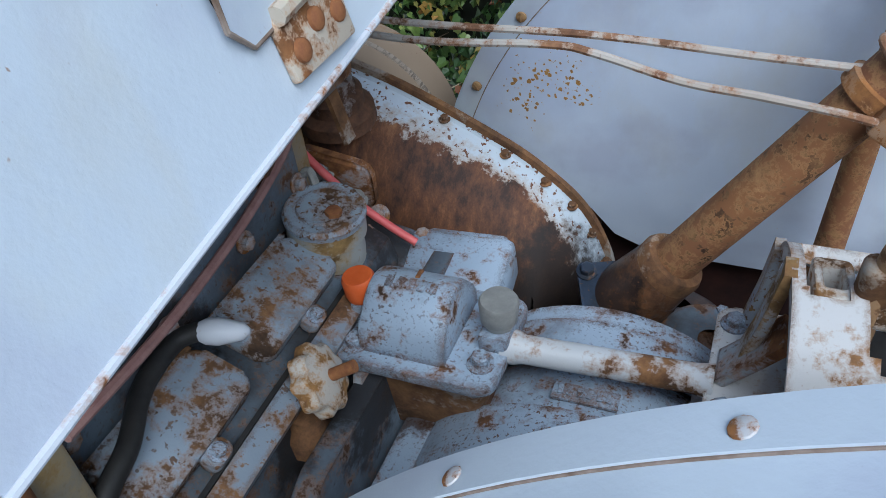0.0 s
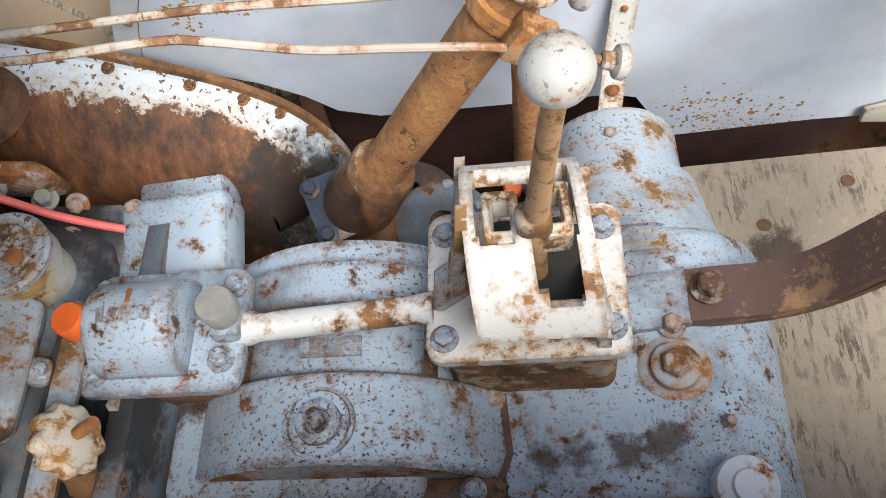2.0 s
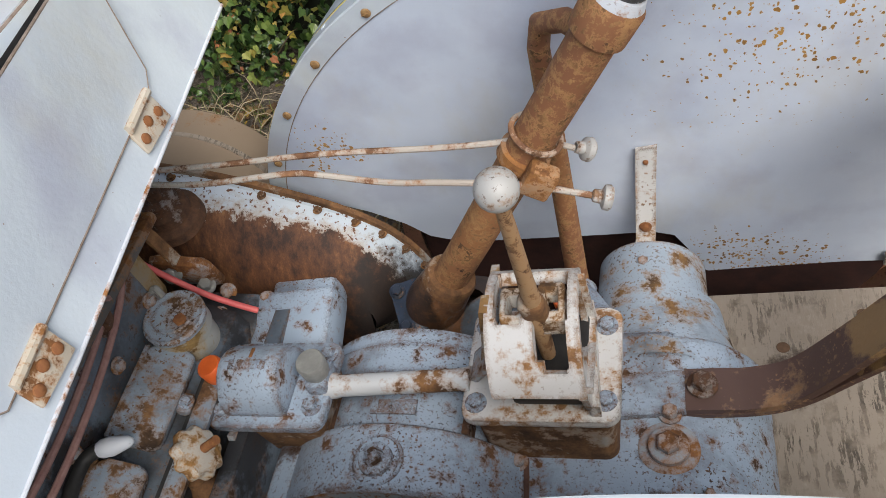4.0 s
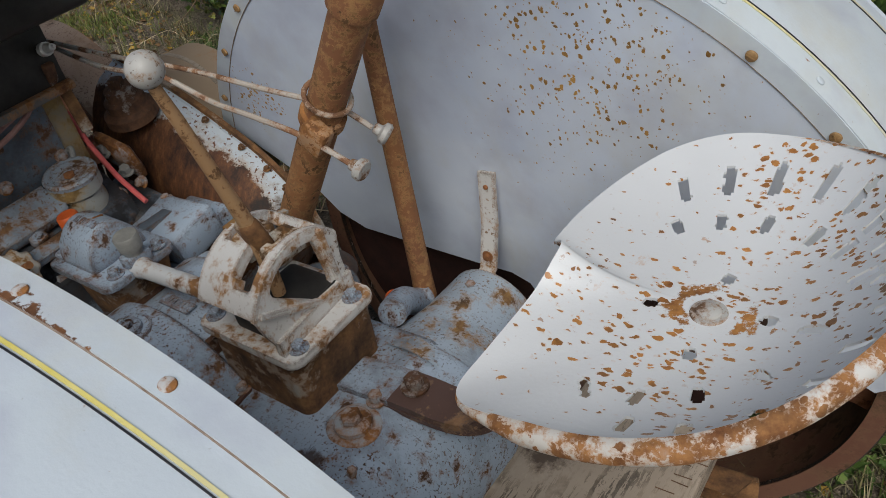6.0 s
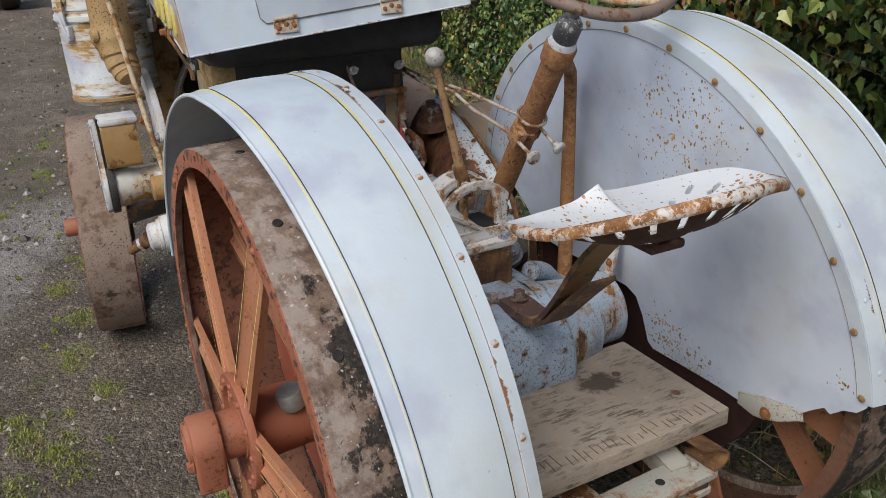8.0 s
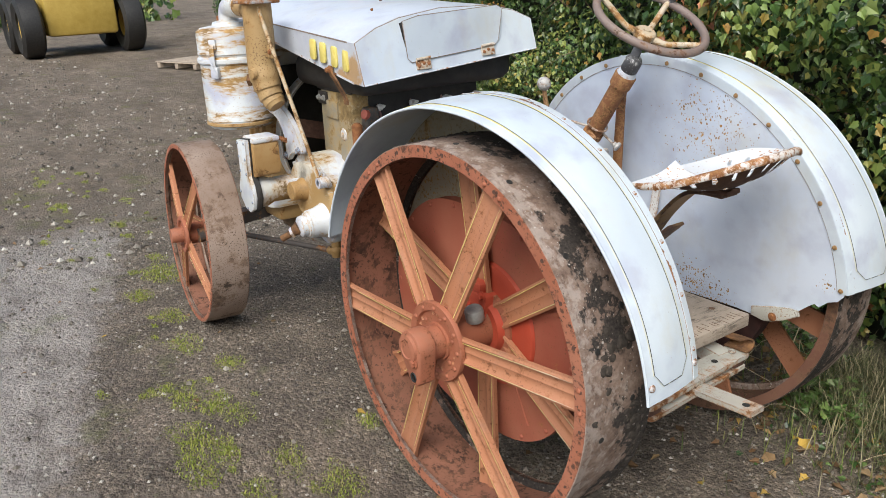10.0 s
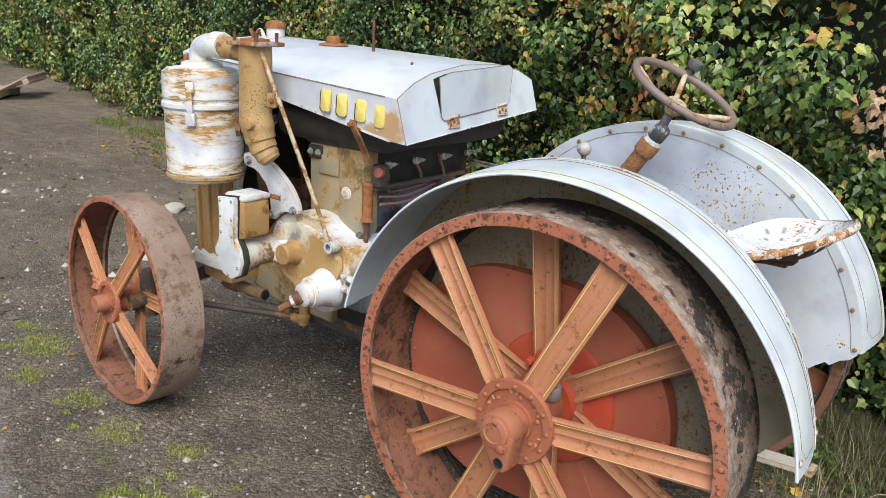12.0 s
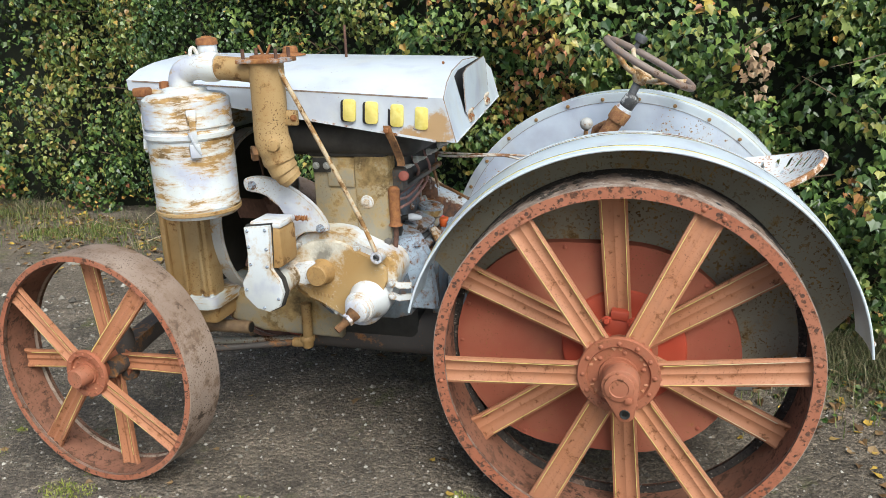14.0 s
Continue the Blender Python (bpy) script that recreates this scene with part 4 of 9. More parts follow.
def build_hedge():
    rnd = random.Random(4)
    sets = {"leaf": [], "leaf_dark": [], "leaf_autumn": [], "leaf_yellow": []}
    def tone_at(x, z):
        return noise.noise((x * 0.55 + 3, z * 0.8, 4)) + 0.5 * noise.noise((x * 1.9, z * 1.9, 8))

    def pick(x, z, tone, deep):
        # shade painted in: deep leaves, and many low ones, take the darker copy
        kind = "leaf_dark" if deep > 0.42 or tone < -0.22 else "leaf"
        if tone > 0.26 and rnd.random() < 0.65:
            kind = "leaf_yellow"
        if any((x - ax) ** 2 + (z - az) ** 2 < (ar * rnd.uniform(0.5, 1.1)) ** 2 for ax, az, ar in AUTUMN) and rnd.random() < 0.75:
            kind = "leaf_autumn"
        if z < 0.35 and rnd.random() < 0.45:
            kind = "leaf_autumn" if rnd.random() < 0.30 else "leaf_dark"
        return kind

    # a carpet of leaves behind, the deep ones in the shade-coloured copy
    for lo, hi, count, size in ((-4.5, 3.2, 26000, 0.9), (-11, -4.5, 9000, 1.2), (-24, -11, 7000, 2.2)):
        for k in range(count):
            x, z = rnd.uniform(lo, hi), rnd.uniform(0.0, 3.0)
            deep = rnd.random() ** 1.4
            y = hedge_y(x) + 0.25 * max(0, 0.5 - z) - hedge_bulge(x, z) + deep * 0.34 + 0.03
            s = rnd.choice((rnd.uniform(0.013, 0.022), rnd.uniform(0.020, 0.030), rnd.uniform(0.026, 0.042))) * size
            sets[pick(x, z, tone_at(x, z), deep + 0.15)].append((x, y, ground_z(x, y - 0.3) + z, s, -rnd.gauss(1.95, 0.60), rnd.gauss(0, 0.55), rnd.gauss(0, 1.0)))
    # sprays that stand out of it as mounds, with dark hollows between them
    for lo, hi, count, size, each in ((-4.5, 3.2, 760, 1.0, 88), (-11, -4.5, 330, 1.25, 70), (-24, -11, 300, 2.2, 45)):
        for k in range(count):
            cx, cz = rnd.uniform(lo, hi), rnd.uniform(0.02, 3.0)
            if noise.noise((cx * 2.6, cz * 2.6, 9)) > 0.36:
                continue
            fine = size * (0.78 if cx < -1.5 else 1.0)
            r = rnd.uniform(0.07, 0.21) * (1.0 + 0.35 * (size - 1))
            long = rnd.uniform(0.8, 1.9)
            cy = hedge_y(cx) + 0.25 * max(0, 0.5 - cz) - 1.15 * hedge_bulge(cx, cz) + rnd.uniform(-0.04, 0.10)
            tone, own = tone_at(cx, cz) + rnd.gauss(0, 0.14), fine * rnd.uniform(0.8, 1.2)
            tilt = rnd.uniform(-0.7, 0.7)
            for q in range(int(each * (r / 0.14) ** 1.4)):
                d = Vector((rnd.gauss(0, 1), -abs(rnd.gauss(0, 1)), rnd.gauss(0.25, 1))).normalized()
                depth = 1.0 - 0.45 * rnd.random() ** 2
                across, up = d.x * r * depth, d.z * r * depth * long
                p = Vector((cx + across * math.cos(tilt) + up * math.sin(tilt), cy + d.y * r * depth * 0.8, cz + up * math.cos(tilt) - across * math.sin(tilt)))
                if p.z < 0.01:
                    continue
                n = (d + Vector((rnd.gauss(0, 0.42), rnd.gauss(-0.35, 0.35), rnd.gauss(0.35, 0.42)))).normalized()
                tip = Vector((rnd.gauss(0, 0.55) + 0.6 * d.x, rnd.gauss(-0.1, 0.4), -1.0))
                tip = (tip - n * tip.dot(n)).normalized()
                e = Matrix((tip.cross(n), tip, n)).transposed().to_euler()
                s = own * rnd.choice((rnd.uniform(0.013, 0.021), rnd.uniform(0.019, 0.029), rnd.uniform(0.025, 0.038)))
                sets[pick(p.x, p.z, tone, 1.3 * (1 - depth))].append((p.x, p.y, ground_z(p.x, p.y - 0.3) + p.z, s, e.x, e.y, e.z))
    hedge = empty("hedge", 0, 0, 0)
    tagged(hedge, "tall overgrown ivy hedge with some yellow autumn leaves", "hedge", kind="stuff")
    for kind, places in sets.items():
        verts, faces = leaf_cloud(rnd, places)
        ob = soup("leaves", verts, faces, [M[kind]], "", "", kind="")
        ob.parent = hedge
    # a dead brown spray hanging out of the ivy
    places = [(0.50 + rnd.gauss(0, 0.045), 1.10 + rnd.gauss(0, 0.03), 1.33 + rnd.gauss(0, 0.085), rnd.uniform(0.018, 0.034), -rnd.gauss(2.0, 0.5), rnd.gauss(0, 0.6), rnd.gauss(0, 0.9)) for k in range(46)]
    verts, faces = leaf_cloud(rnd, places)
    ob = soup("dead_spray", verts, faces, [M["litter_pale"]], "", "", kind="")
    ob.parent = hedge
    ob["label"] = "withered pale brown leaves"
    # near-black sheet behind the leaves, painted as the shade inside the hedge
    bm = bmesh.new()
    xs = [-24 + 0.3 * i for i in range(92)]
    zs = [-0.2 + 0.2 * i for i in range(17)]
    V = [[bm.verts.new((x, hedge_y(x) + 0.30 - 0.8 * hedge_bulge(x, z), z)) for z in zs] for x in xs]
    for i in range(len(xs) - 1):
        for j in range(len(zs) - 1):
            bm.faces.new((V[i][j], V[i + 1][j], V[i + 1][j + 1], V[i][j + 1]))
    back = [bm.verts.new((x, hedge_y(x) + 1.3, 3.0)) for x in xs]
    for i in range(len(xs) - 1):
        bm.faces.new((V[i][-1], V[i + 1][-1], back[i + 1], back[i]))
    part("shade_backing", bm, M["hedge_shade"], hedge, "near-black backing sheet, the hedge's inner shade put into its colour")
    bm = bmesh.new()
    for k in range(170):
        x, z = rnd.uniform(-5, 2.6), rnd.uniform(0.1, 2.3)
        y = hedge_y(x) - hedge_bulge(x, z) - 0.02
        d = Vector((rnd.uniform(-1, 1), rnd.uniform(-0.5, 0.1), rnd.uniform(-0.2, 1))).normalized()
        p, pts, ln = Vector((x, y + 0.1, z)), [], rnd.uniform(0.15, 0.5)
        for q in range(5):
            pts.append(p + d * ln * q / 4 + Vector((0, 0, -0.15 * ln * (q / 4) ** 2)) + Vector((rnd.uniform(-0.01, 0.01), 0, rnd.uniform(-0.01, 0.01))))
        tube(bm, pts, [0.004, 0.0035, 0.003, 0.002, 0.001], 5, False)
    part("twigs", bm, M["twig"], hedge, "thin bare brown twigs")
    # far end of the track: more bushes across
    places = []
    for k in range(5000):
        y, z = rnd.uniform(-30, 8), abs(rnd.gauss(0, 1.5))
        places.append((-32 + rnd.uniform(-2, 2) + 2 * noise.noise((y * 0.3, z * 0.4, 1)), y, z, rnd.uniform(0.12, 0.24), rnd.uniform(0.5, 2.2), rnd.uniform(-0.9, 0.9), rnd.uniform(0, 3)))
    verts, faces = leaf_cloud(rnd, places)
    soup("far_bushes", verts, faces, [M["leaf"]], "distant dark green bushes at the end of the track", "bushes")


build_hedge()


def build_grass():
    rnd = random.Random(8)
    verts, faces = [], []

    def blade(x, y, h, lean, w):
        a = rnd.uniform(0, 6.28)
        dx, dy = math.cos(a), math.sin(a)
        z = ground_at(x, y)
        k = len(verts)
        verts.extend([(x - dy * w, y + dx * w, z - 0.004), (x + dy * w, y - dx * w, z - 0.004),
                      (x + dx * lean * 0.4 + dy * w * 0.7, y + dy * lean * 0.4 - dx * w * 0.7, z + h * 0.65),
                      (x + dx * lean * 0.4 - dy * w * 0.7, y + dy * lean * 0.4 + dx * w * 0.7, z + h * 0.65), (x + dx * lean, y + dy * lean, z + h)])
        faces.extend([(k, k + 1, k + 2, k + 3), (k + 3, k + 2, k + 4)])

    moss = [(-1.93, -0.88, 0.07), (-1.05, -1.09, 0.07), (-0.72, -1.15, 0.10), (-0.55, -1.20, 0.07), (-0.91, -1.03, 0.05), (-1.25, -0.84, 0.06),
            (-1.20, -1.18, 0.04), (-1.57, -0.93, 0.08), (-0.46, -0.91, 0.06), (-0.27, -0.80, 0.08), (-2.58, -0.75, 0.12), (-2.3, -0.95, 0.07)]
    for k in range(70):
        cx = rnd.uniform(-6.0, -0.3)
        cy = -0.97 - 0.03 * cx + rnd.gauss(0, 0.20)
        if cy > -0.55 and cx > -2.3:
            cy -= 0.5
        moss.append((cx, cy, 0.015 + 0.05 * rnd.random() ** 3))
    for cx, cy, r in moss:
        for q in range(int(30 + 75000 * r * r)):
            a = rnd.uniform(0, 6.28)
            d = r * rnd.random() ** 0.6 * (1.0 + 0.7 * noise.noise((cx * 9 + 1.3 * math.cos(a), cy * 9 + 1.3 * math.sin(a), 2)))
            blade(cx + 1.6 * d * math.cos(a), cy + d * math.sin(a), rnd.uniform(0.004, 0.017) * (1.1 - 0.6 * d / r), rnd.uniform(0, 0.020), 0.0024)
    soup("moss", verts, faces, [M["moss"]], "low yellow-green moss and grass growing in the gravel", "moss")
    verts.clear()
    faces.clear()
    # rougher grass on the verge before the hedge
    for k in range(12):
        cx = rnd.uniform(-9.5, -3.6)
        cy = hedge_y(cx) - 0.28 - abs(rnd.gauss(0, 0.22))
        r = rnd.uniform(0.06, 0.20)
        for q in range(int(200 + 2600 * r)):
            a, d = rnd.uniform(0, 6.28), r * rnd.random() ** 0.6
            blade(cx + 1.5 * d * math.cos(a), cy + d * math.sin(a), rnd.uniform(0.015, 0.055) * (1.2 - 0.6 * d / r), rnd.uniform(0, 0.05), 0.0030)
    for k in range(9000):
        x = rnd.uniform(-9, 3.0)
        y = hedge_y(x) - 0.1 - abs(rnd.gauss(0, 0.33))
        if rnd.random() < 0.5 + 0.8 * noise.noise((x * 1.1, y * 1.1, 4)):
            blade(x, y, rnd.uniform(0.02, 0.11), rnd.uniform(0, 0.07), 0.0022)
    for k in range(2500):
        x, y = rnd.uniform(-14, -3), rnd.uniform(-4.5, -2.2)
        if noise.noise((x * 0.7, y * 0.7, 6)) > 0.1:
            blade(x, y, rnd.uniform(0.02, 0.06), rnd.uniform(0, 0.03), 0.003)
    soup("grass", verts, faces, [M["grass"]], "short green grass tufts under the hedge", "grass")

    # long dry grass under the hedge
    verts, faces = [], []
    for k in range(7000):
        x = rnd.uniform(-7.0, 3.0)
        y = hedge_y(x) - 0.05 - abs(rnd.gauss(0, 0.24 if x < 0.2 else 0.36))
        if noise.noise((x * 1.6, y * 1.6, 11)) > (0.05 if x < 0.2 else -0.35):
            blade(x, y, rnd.uniform(0.03, 0.15), rnd.uniform(0.02, 0.20), 0.0020)
    # a thick tangle where the verge runs past the rear of the machine
    for k in range(9000):
        x = rnd.uniform(0.35, 2.4)
        y = hedge_y(x) - 0.02 - abs(rnd.gauss(0, 0.20))
        if noise.noise((x * 2.2, y * 2.2, 14)) > -0.25:
            blade(x, y, rnd.uniform(0.04, 0.20), rnd.uniform(0.03, 0.24), 0.0016)
    soup("dry_grass", verts, faces, [M["straw"]], "long dry straw-coloured grass at the hedge foot", "grass")
    # pale dry stems, arching and broken, and ivy creeping out over the ground
    bm = bmesh.new()
    for k in range(190):
        x = rnd.uniform(-1.9, 0.3) if k < 120 else rnd.uniform(-4.5, 2.4)
        y = hedge_y(x) - 0.06 - abs(rnd.gauss(0, 0.26))
        a, ln, rise = rnd.uniform(0, 6.28), rnd.uniform(0.10, 0.38), rnd.uniform(0.005, 0.12)
        pts = []
        for q in range(6):
            f = q / 5
            px, py = x + ln * f * math.cos(a + 0.5 * f), y + ln * f * math.sin(a + 0.5 * f)
            pts.append((px, py, ground_at(px, py) + 0.006 + rise * math.sin(math.pi * min(1, f * 1.05)) + rnd.uniform(-0.004, 0.004)))
        tube(bm, pts, [0.0022, 0.0022, 0.002, 0.0018, 0.0015, 0.001], 5, False)
    tagged(part("dry_stems", bm, M["straw_stem"], None), "pale dry stems lying in a tangle at the hedge foot", "stems", kind="stuff")
    places = []
    for k in range(5200):
        x = rnd.uniform(-3.2, 2.2)
        y = hedge_y(x) - 0.02 - abs(rnd.gauss(0, 0.26))
        if noise.noise((x * 2.1, y * 2.1, 21)) > -0.12:
            places.append((x, y, ground_at(x, y) + rnd.uniform(0.008, 0.05), rnd.uniform(0.010, 0.024), rnd.gauss(0, 0.5), rnd.gauss(0, 0.5), rnd.uniform(0, 6.28)))
    verts, faces = leaf_cloud(rnd, places)
    soup("ground_ivy", verts, faces, [M["leaf_dark"]], "dark green ivy creeping over the ground before the hedge", "ivy")
    # green weed beside the far wheel
    places = []
    for k in range(120):
        a, r = rnd.uniform(0, 6.28), 0.15 * rnd.random() ** 0.6
        x, y = 0.45 + 1.2 * r * math.cos(a), 0.89 + r * math.sin(a)
        places.append((x, y, ground_at(x, y) + rnd.uniform(0.03, 0.10), rnd.uniform(0.016, 0.030), rnd.gauss(0, 0.45), rnd.gauss(0, 0.45), rnd.uniform(0, 6.28)))
    verts, faces = leaf_cloud(rnd, places)
    bm = bmesh.new()
    for x, y, z, *rest in places[::3]:
        tube(bm, [(0.45 + (x - 0.45) * 0.5, 0.89 + (y - 0.89) * 0.5, ground_at(x, y) - 0.01), (x, y, z)], 0.0016, 5)
    weed = part("weed", bm, M["weed"], None)
    tagged(weed, "low bright green weed growing beside the far wheel", "weed")
    lv = soup("leaves", verts, faces, [M["weed"]], "", "", kind="")
    lv.parent = weed
    # dead leaves, straw and stones
    places = []
    for k in range(3200):
        x = rnd.uniform(-8, 3)
        y = hedge_y(x) - 0.05 - abs(rnd.gauss(0, 0.45))
        places.append((x, y, ground_at(x, y) + 0.008, rnd.uniform(0.014, 0.035), rnd.uniform(-0.4, 0.4), rnd.uniform(-0.4, 0.4), rnd.uniform(0, 6)))
    for k in range(60):
        x, y = rnd.uniform(-4, 1.5), rnd.uniform(-2.4, 0.8)
        places.append((x, y, ground_at(x, y) + 0.006, rnd.uniform(0.012, 0.025), rnd.uniform(-0.3, 0.3), rnd.uniform(-0.3, 0.3), rnd.uniform(0, 6)))
    verts, faces = leaf_cloud(rnd, places)
    soup("fallen_leaves", verts, faces, [M["litter"]], "dry brown and yellow fallen leaves on the ground", "leaves")
    verts, faces = [], []
    for k in range(36000):
        if k >= 30000:
            x = -3.0 - 17.0 * rnd.random() ** 1.5
            y = rnd.uniform(-5.0, 1.4)
            s = 0.006 + 0.028 * rnd.random() ** 4
        elif k < 26000:
            x, y = rnd.uniform(-3.6, 1.6), rnd.uniform(-2.6, 1.0)
            s = 0.0018 + 0.0085 * rnd.random() ** 4
        else:
            x, y = rnd.uniform(-9, 2.5), rnd.uniform(-4.5, 2.2)
            s = 0.004 + 0.014 * rnd.random() ** 4
        z = ground_at(x, y) + s * 0.25
        q = len(verts)
        a = rnd.uniform(0, 6.28)
        c, sn = math.cos(a) * s, math.sin(a) * s
        j = rnd.uniform(0.6, 1.2)
        verts.extend([(x + c, y + sn, z), (x - sn * j, y + c * j, z), (x - c, y - sn, z), (x + sn * j, y - c * j, z), (x + 0.2 * c, y, z + s * 0.8), (x, y, z - s)])
        faces.extend([(q, q + 1, q + 4), (q + 1, q + 2, q + 4), (q + 2, q + 3, q + 4), (q + 3, q, q + 4), (q + 1, q, q + 5), (q + 2, q + 1, q + 5), (q + 3, q + 2, q + 5), (q, q + 3, q + 5)])
    soup("gravel", verts, faces, [M["pebble"]], "loose grey and tan pebbles strewn over the track", "gravel")


build_grass()


def build_stone(x, y, r, label):
    rnd = random.Random(int(100 * r + 10 * abs(x)))
    bm = bmesh.new()
    bmesh.ops.create_icosphere(bm, subdivisions=3, radius=r)
    for v in bm.verts:
        k = 1 + 0.35 * noise.noise(v.co * (1.3 / r) + Vector((x, y, 0)))
        v.co = Vector((v.co.x * 1.4 * k, v.co.y * k, v.co.z * 0.6 * k))
    ob = part("stone", bm, M["stone"], None)
    ob.matrix_basis = pose(x, y, ground_at(x, y) + r * 0.25, 0, 0, rnd.uniform(0, 180))
    tagged(ob, label, "stone", group="stones by the hedge")


for sx, sy, sr in ((-2.9, 0.95, 0.07), (-3.9, 1.55, 0.09), (-3.0, 1.7, 0.08), (-2.45, 1.65, 0.06), (-4.5, 1.2, 0.08), (-3.5, 0.35, 0.04)):
    build_stone(sx, sy, sr, "pale rough field stone lying at the hedge foot")


# ---- distance ----
def build_far_machine(x, y, turn):
    root = empty("loader", x, y, 0)
    tagged(root, "yellow farm loader with black tyres parked far off", "loader")
    bm = box(bmesh.new(), (0, 0, 1.05), (2.6, 1.5, 1.2), bevel=0.08)
    part("body", bm, M["yellow_far"], root)
    part("cab", box(bmesh.new(), (-0.3, 0, 2.0), (1.1, 1.0, 1.1), bevel=0.06), M["black"], root)
    for wx, wy in ((0.95, -1.07), (0.95, 1.07), (-0.95, -1.07), (-0.95, 1.07)):
        t = part("wheel", lathe(bmesh.new(), (wx, wy - 0.24, 0.66), (0, 1, 0), [(0.34, 0.05), (0.54, 0), (0.64, 0.06), (0.66, 0.24), (0.64, 0.42), (0.54, 0.48), (0.34, 0.43)], 28, True), M["black"], root, "black rubber tyre")
        part("rim", lathe(bmesh.new(), (wx, wy - 0.15, 0.66), (0, 1, 0), [(0, 0.05), (0.25, 0.05), (0.31, 0), (0.31, 0.3), (0.25, 0.25), (0, 0.25)], 24), M["yellow_far"], t)
    root.matrix_basis = pose(x, y, 0, 0, 0, turn)


build_far_machine(-19.1, 2.0, 0)
# added copy standing in for another vehicle, known only by one tyre
build_far_machine(-21.95, -2.35, 0)


def build_pallet(x, y, turn, tilt):
    root = empty("pallet", x, y, 0)
    tagged(root, "weathered grey wooden pallet leaning in a heap", "pallet", group="heap of pallets")
    first = part("slat", box(bmesh.new(), (0, 0, 0), (1.2, 0.11, 0.022), bevel=0.003), M["wood"], root)
    for i in range(7):
        m = pose(0, -0.45 + 0.15 * i, 0.11)
        if i == 0:
            first.matrix_basis = m
        else:
            again(first, m)
    for xx in (-0.52, 0, 0.52):
        part("bearer", box(bmesh.new(), (xx, 0, 0.05), (0.09, 1.0, 0.09), bevel=0.004), M["wood"], root)
    root.matrix_basis = pose(x, y, 0.02, 0, tilt, turn)


build_pallet(-13.2, 3.0, 20, 0)
build_pallet(-12.7, 3.4, 50, -28)
# ---- tractor ----
tractor = empty("tractor", 0, 0, 0)
tagged(tractor, "old pale blue steel-wheeled tractor with rusty castings and orange wheels", "tractor")

WX, WZ, WR = 0.022, 0.515, 0.61    # rear axle, and the radius of a rear wheel
YAW = 2.5                          # the rear end stands a little askew


def arc(a0, a1, n):
    return [a0 + (a1 - a0) * i / (n - 1) for i in range(n)]


def to_xz(y):
    """A pose whose local x, y lie along world x, z at this y, with its z pointing to the near side."""
    return Matrix.Translation((0, y, 0)) @ Matrix(((1, 0, 0, 0), (0, 0, -1, 0), (0, 1, 0, 0), (0, 0, 0, 1)))


def to_yz(x):
    """Local x, y along world y, z at this x, with z pointing to the rear."""
    return Matrix.Translation((x, 0, 0)) @ Matrix(((0, 0, 1, 0), (1, 0, 0, 0), (0, 1, 0, 0), (0, 0, 0, 1)))


def disc_outline(cx, cy, r, n=32, a0=0.0, a1=2 * math.pi):
    return [(cx + r * math.cos(a0 + (a1 - a0) * i / n), cy + r * math.sin(a0 + (a1 - a0) * i / n)) for i in range(n)]


def smooth(pts, n=6, closed=False):
    """Catmull-Rom points through a few control points."""
    P = [Vector(p) for p in pts]
    k = len(P)
    out = []
    for i in range(k if closed else k - 1):
        a, b, c, d = (P[(i + o) % k] if closed else P[min(max(i + o, 0), k - 1)] for o in (-1, 0, 1, 2))
        for q in range(n):
            t = q / n
            out.append(0.5 * (2 * b + (c - a) * t + (2 * a - 5 * b + 4 * c - d) * t * t + (3 * b - a - 3 * c + d) * t ** 3))
    if not closed:
        out.append(P[-1])
    return out


def bar(bm, pts, w, th, side=(0, 1, 0)):
    """A flat bar of width w (along side) and thickness th along a line of points."""
    side = Vector(side).normalized()
    pts = [Vector(p) for p in pts]
    rows = []
    for i, p in enumerate(pts):
        d = (pts[min(i + 1, len(pts) - 1)] - pts[max(i - 1, 0)]).normalized()
        n = d.cross(side).normalized()
        rows.append([bm.verts.new(p + side * a * w / 2 + n * b * th / 2) for a, b in ((-1, -1), (1, -1), (1, 1), (-1, 1))])
    for a, b in zip(rows, rows[1:]):
        for k in range(4):
            bm.faces.new((a[k], a[(k + 1) % 4], b[(k + 1) % 4], b[k]))
    bm.faces.new(rows[0])
    bm.faces.new(rows[-1])
    return bm


# ---- wheels ----
def spoke_mesh(r0, r1, y0, y1, w):
    """A pressed channel spoke along x from the hub to the rim, with raised edges and a middle rib."""
    bm = bmesh.new()
    prof = [(-w, -0.004), (-w, 0.010), (-w * 0.82, 0.013), (-w * 0.55, 0.004), (-w * 0.28, 0.001), (0, 0.006), (w * 0.28, 0.001), (w * 0.55, 0.004), (w * 0.82, 0.013), (w, 0.010), (w, -0.004)]
    rows = []
    for t in (0, 0.25, 0.5, 0.75, 0.93, 1):
        x, y = r0 + (r1 - r0) * t, y0 + (y1 - y0) * t
        k = 0.94 + 0.10 * t + (0.12 if t == 1 else 0)
        rows.append([bm.verts.new((x, y - d, s * k)) for s, d in prof])
    n = len(prof)
    for a, b in zip(rows, rows[1:]):
        for i in range(n):
            bm.faces.new((a[i], a[(i + 1) % n], b[(i + 1) % n], b[i]))
    bm.faces.new(rows[0])
    bm.faces.new(rows[-1])
    return bm


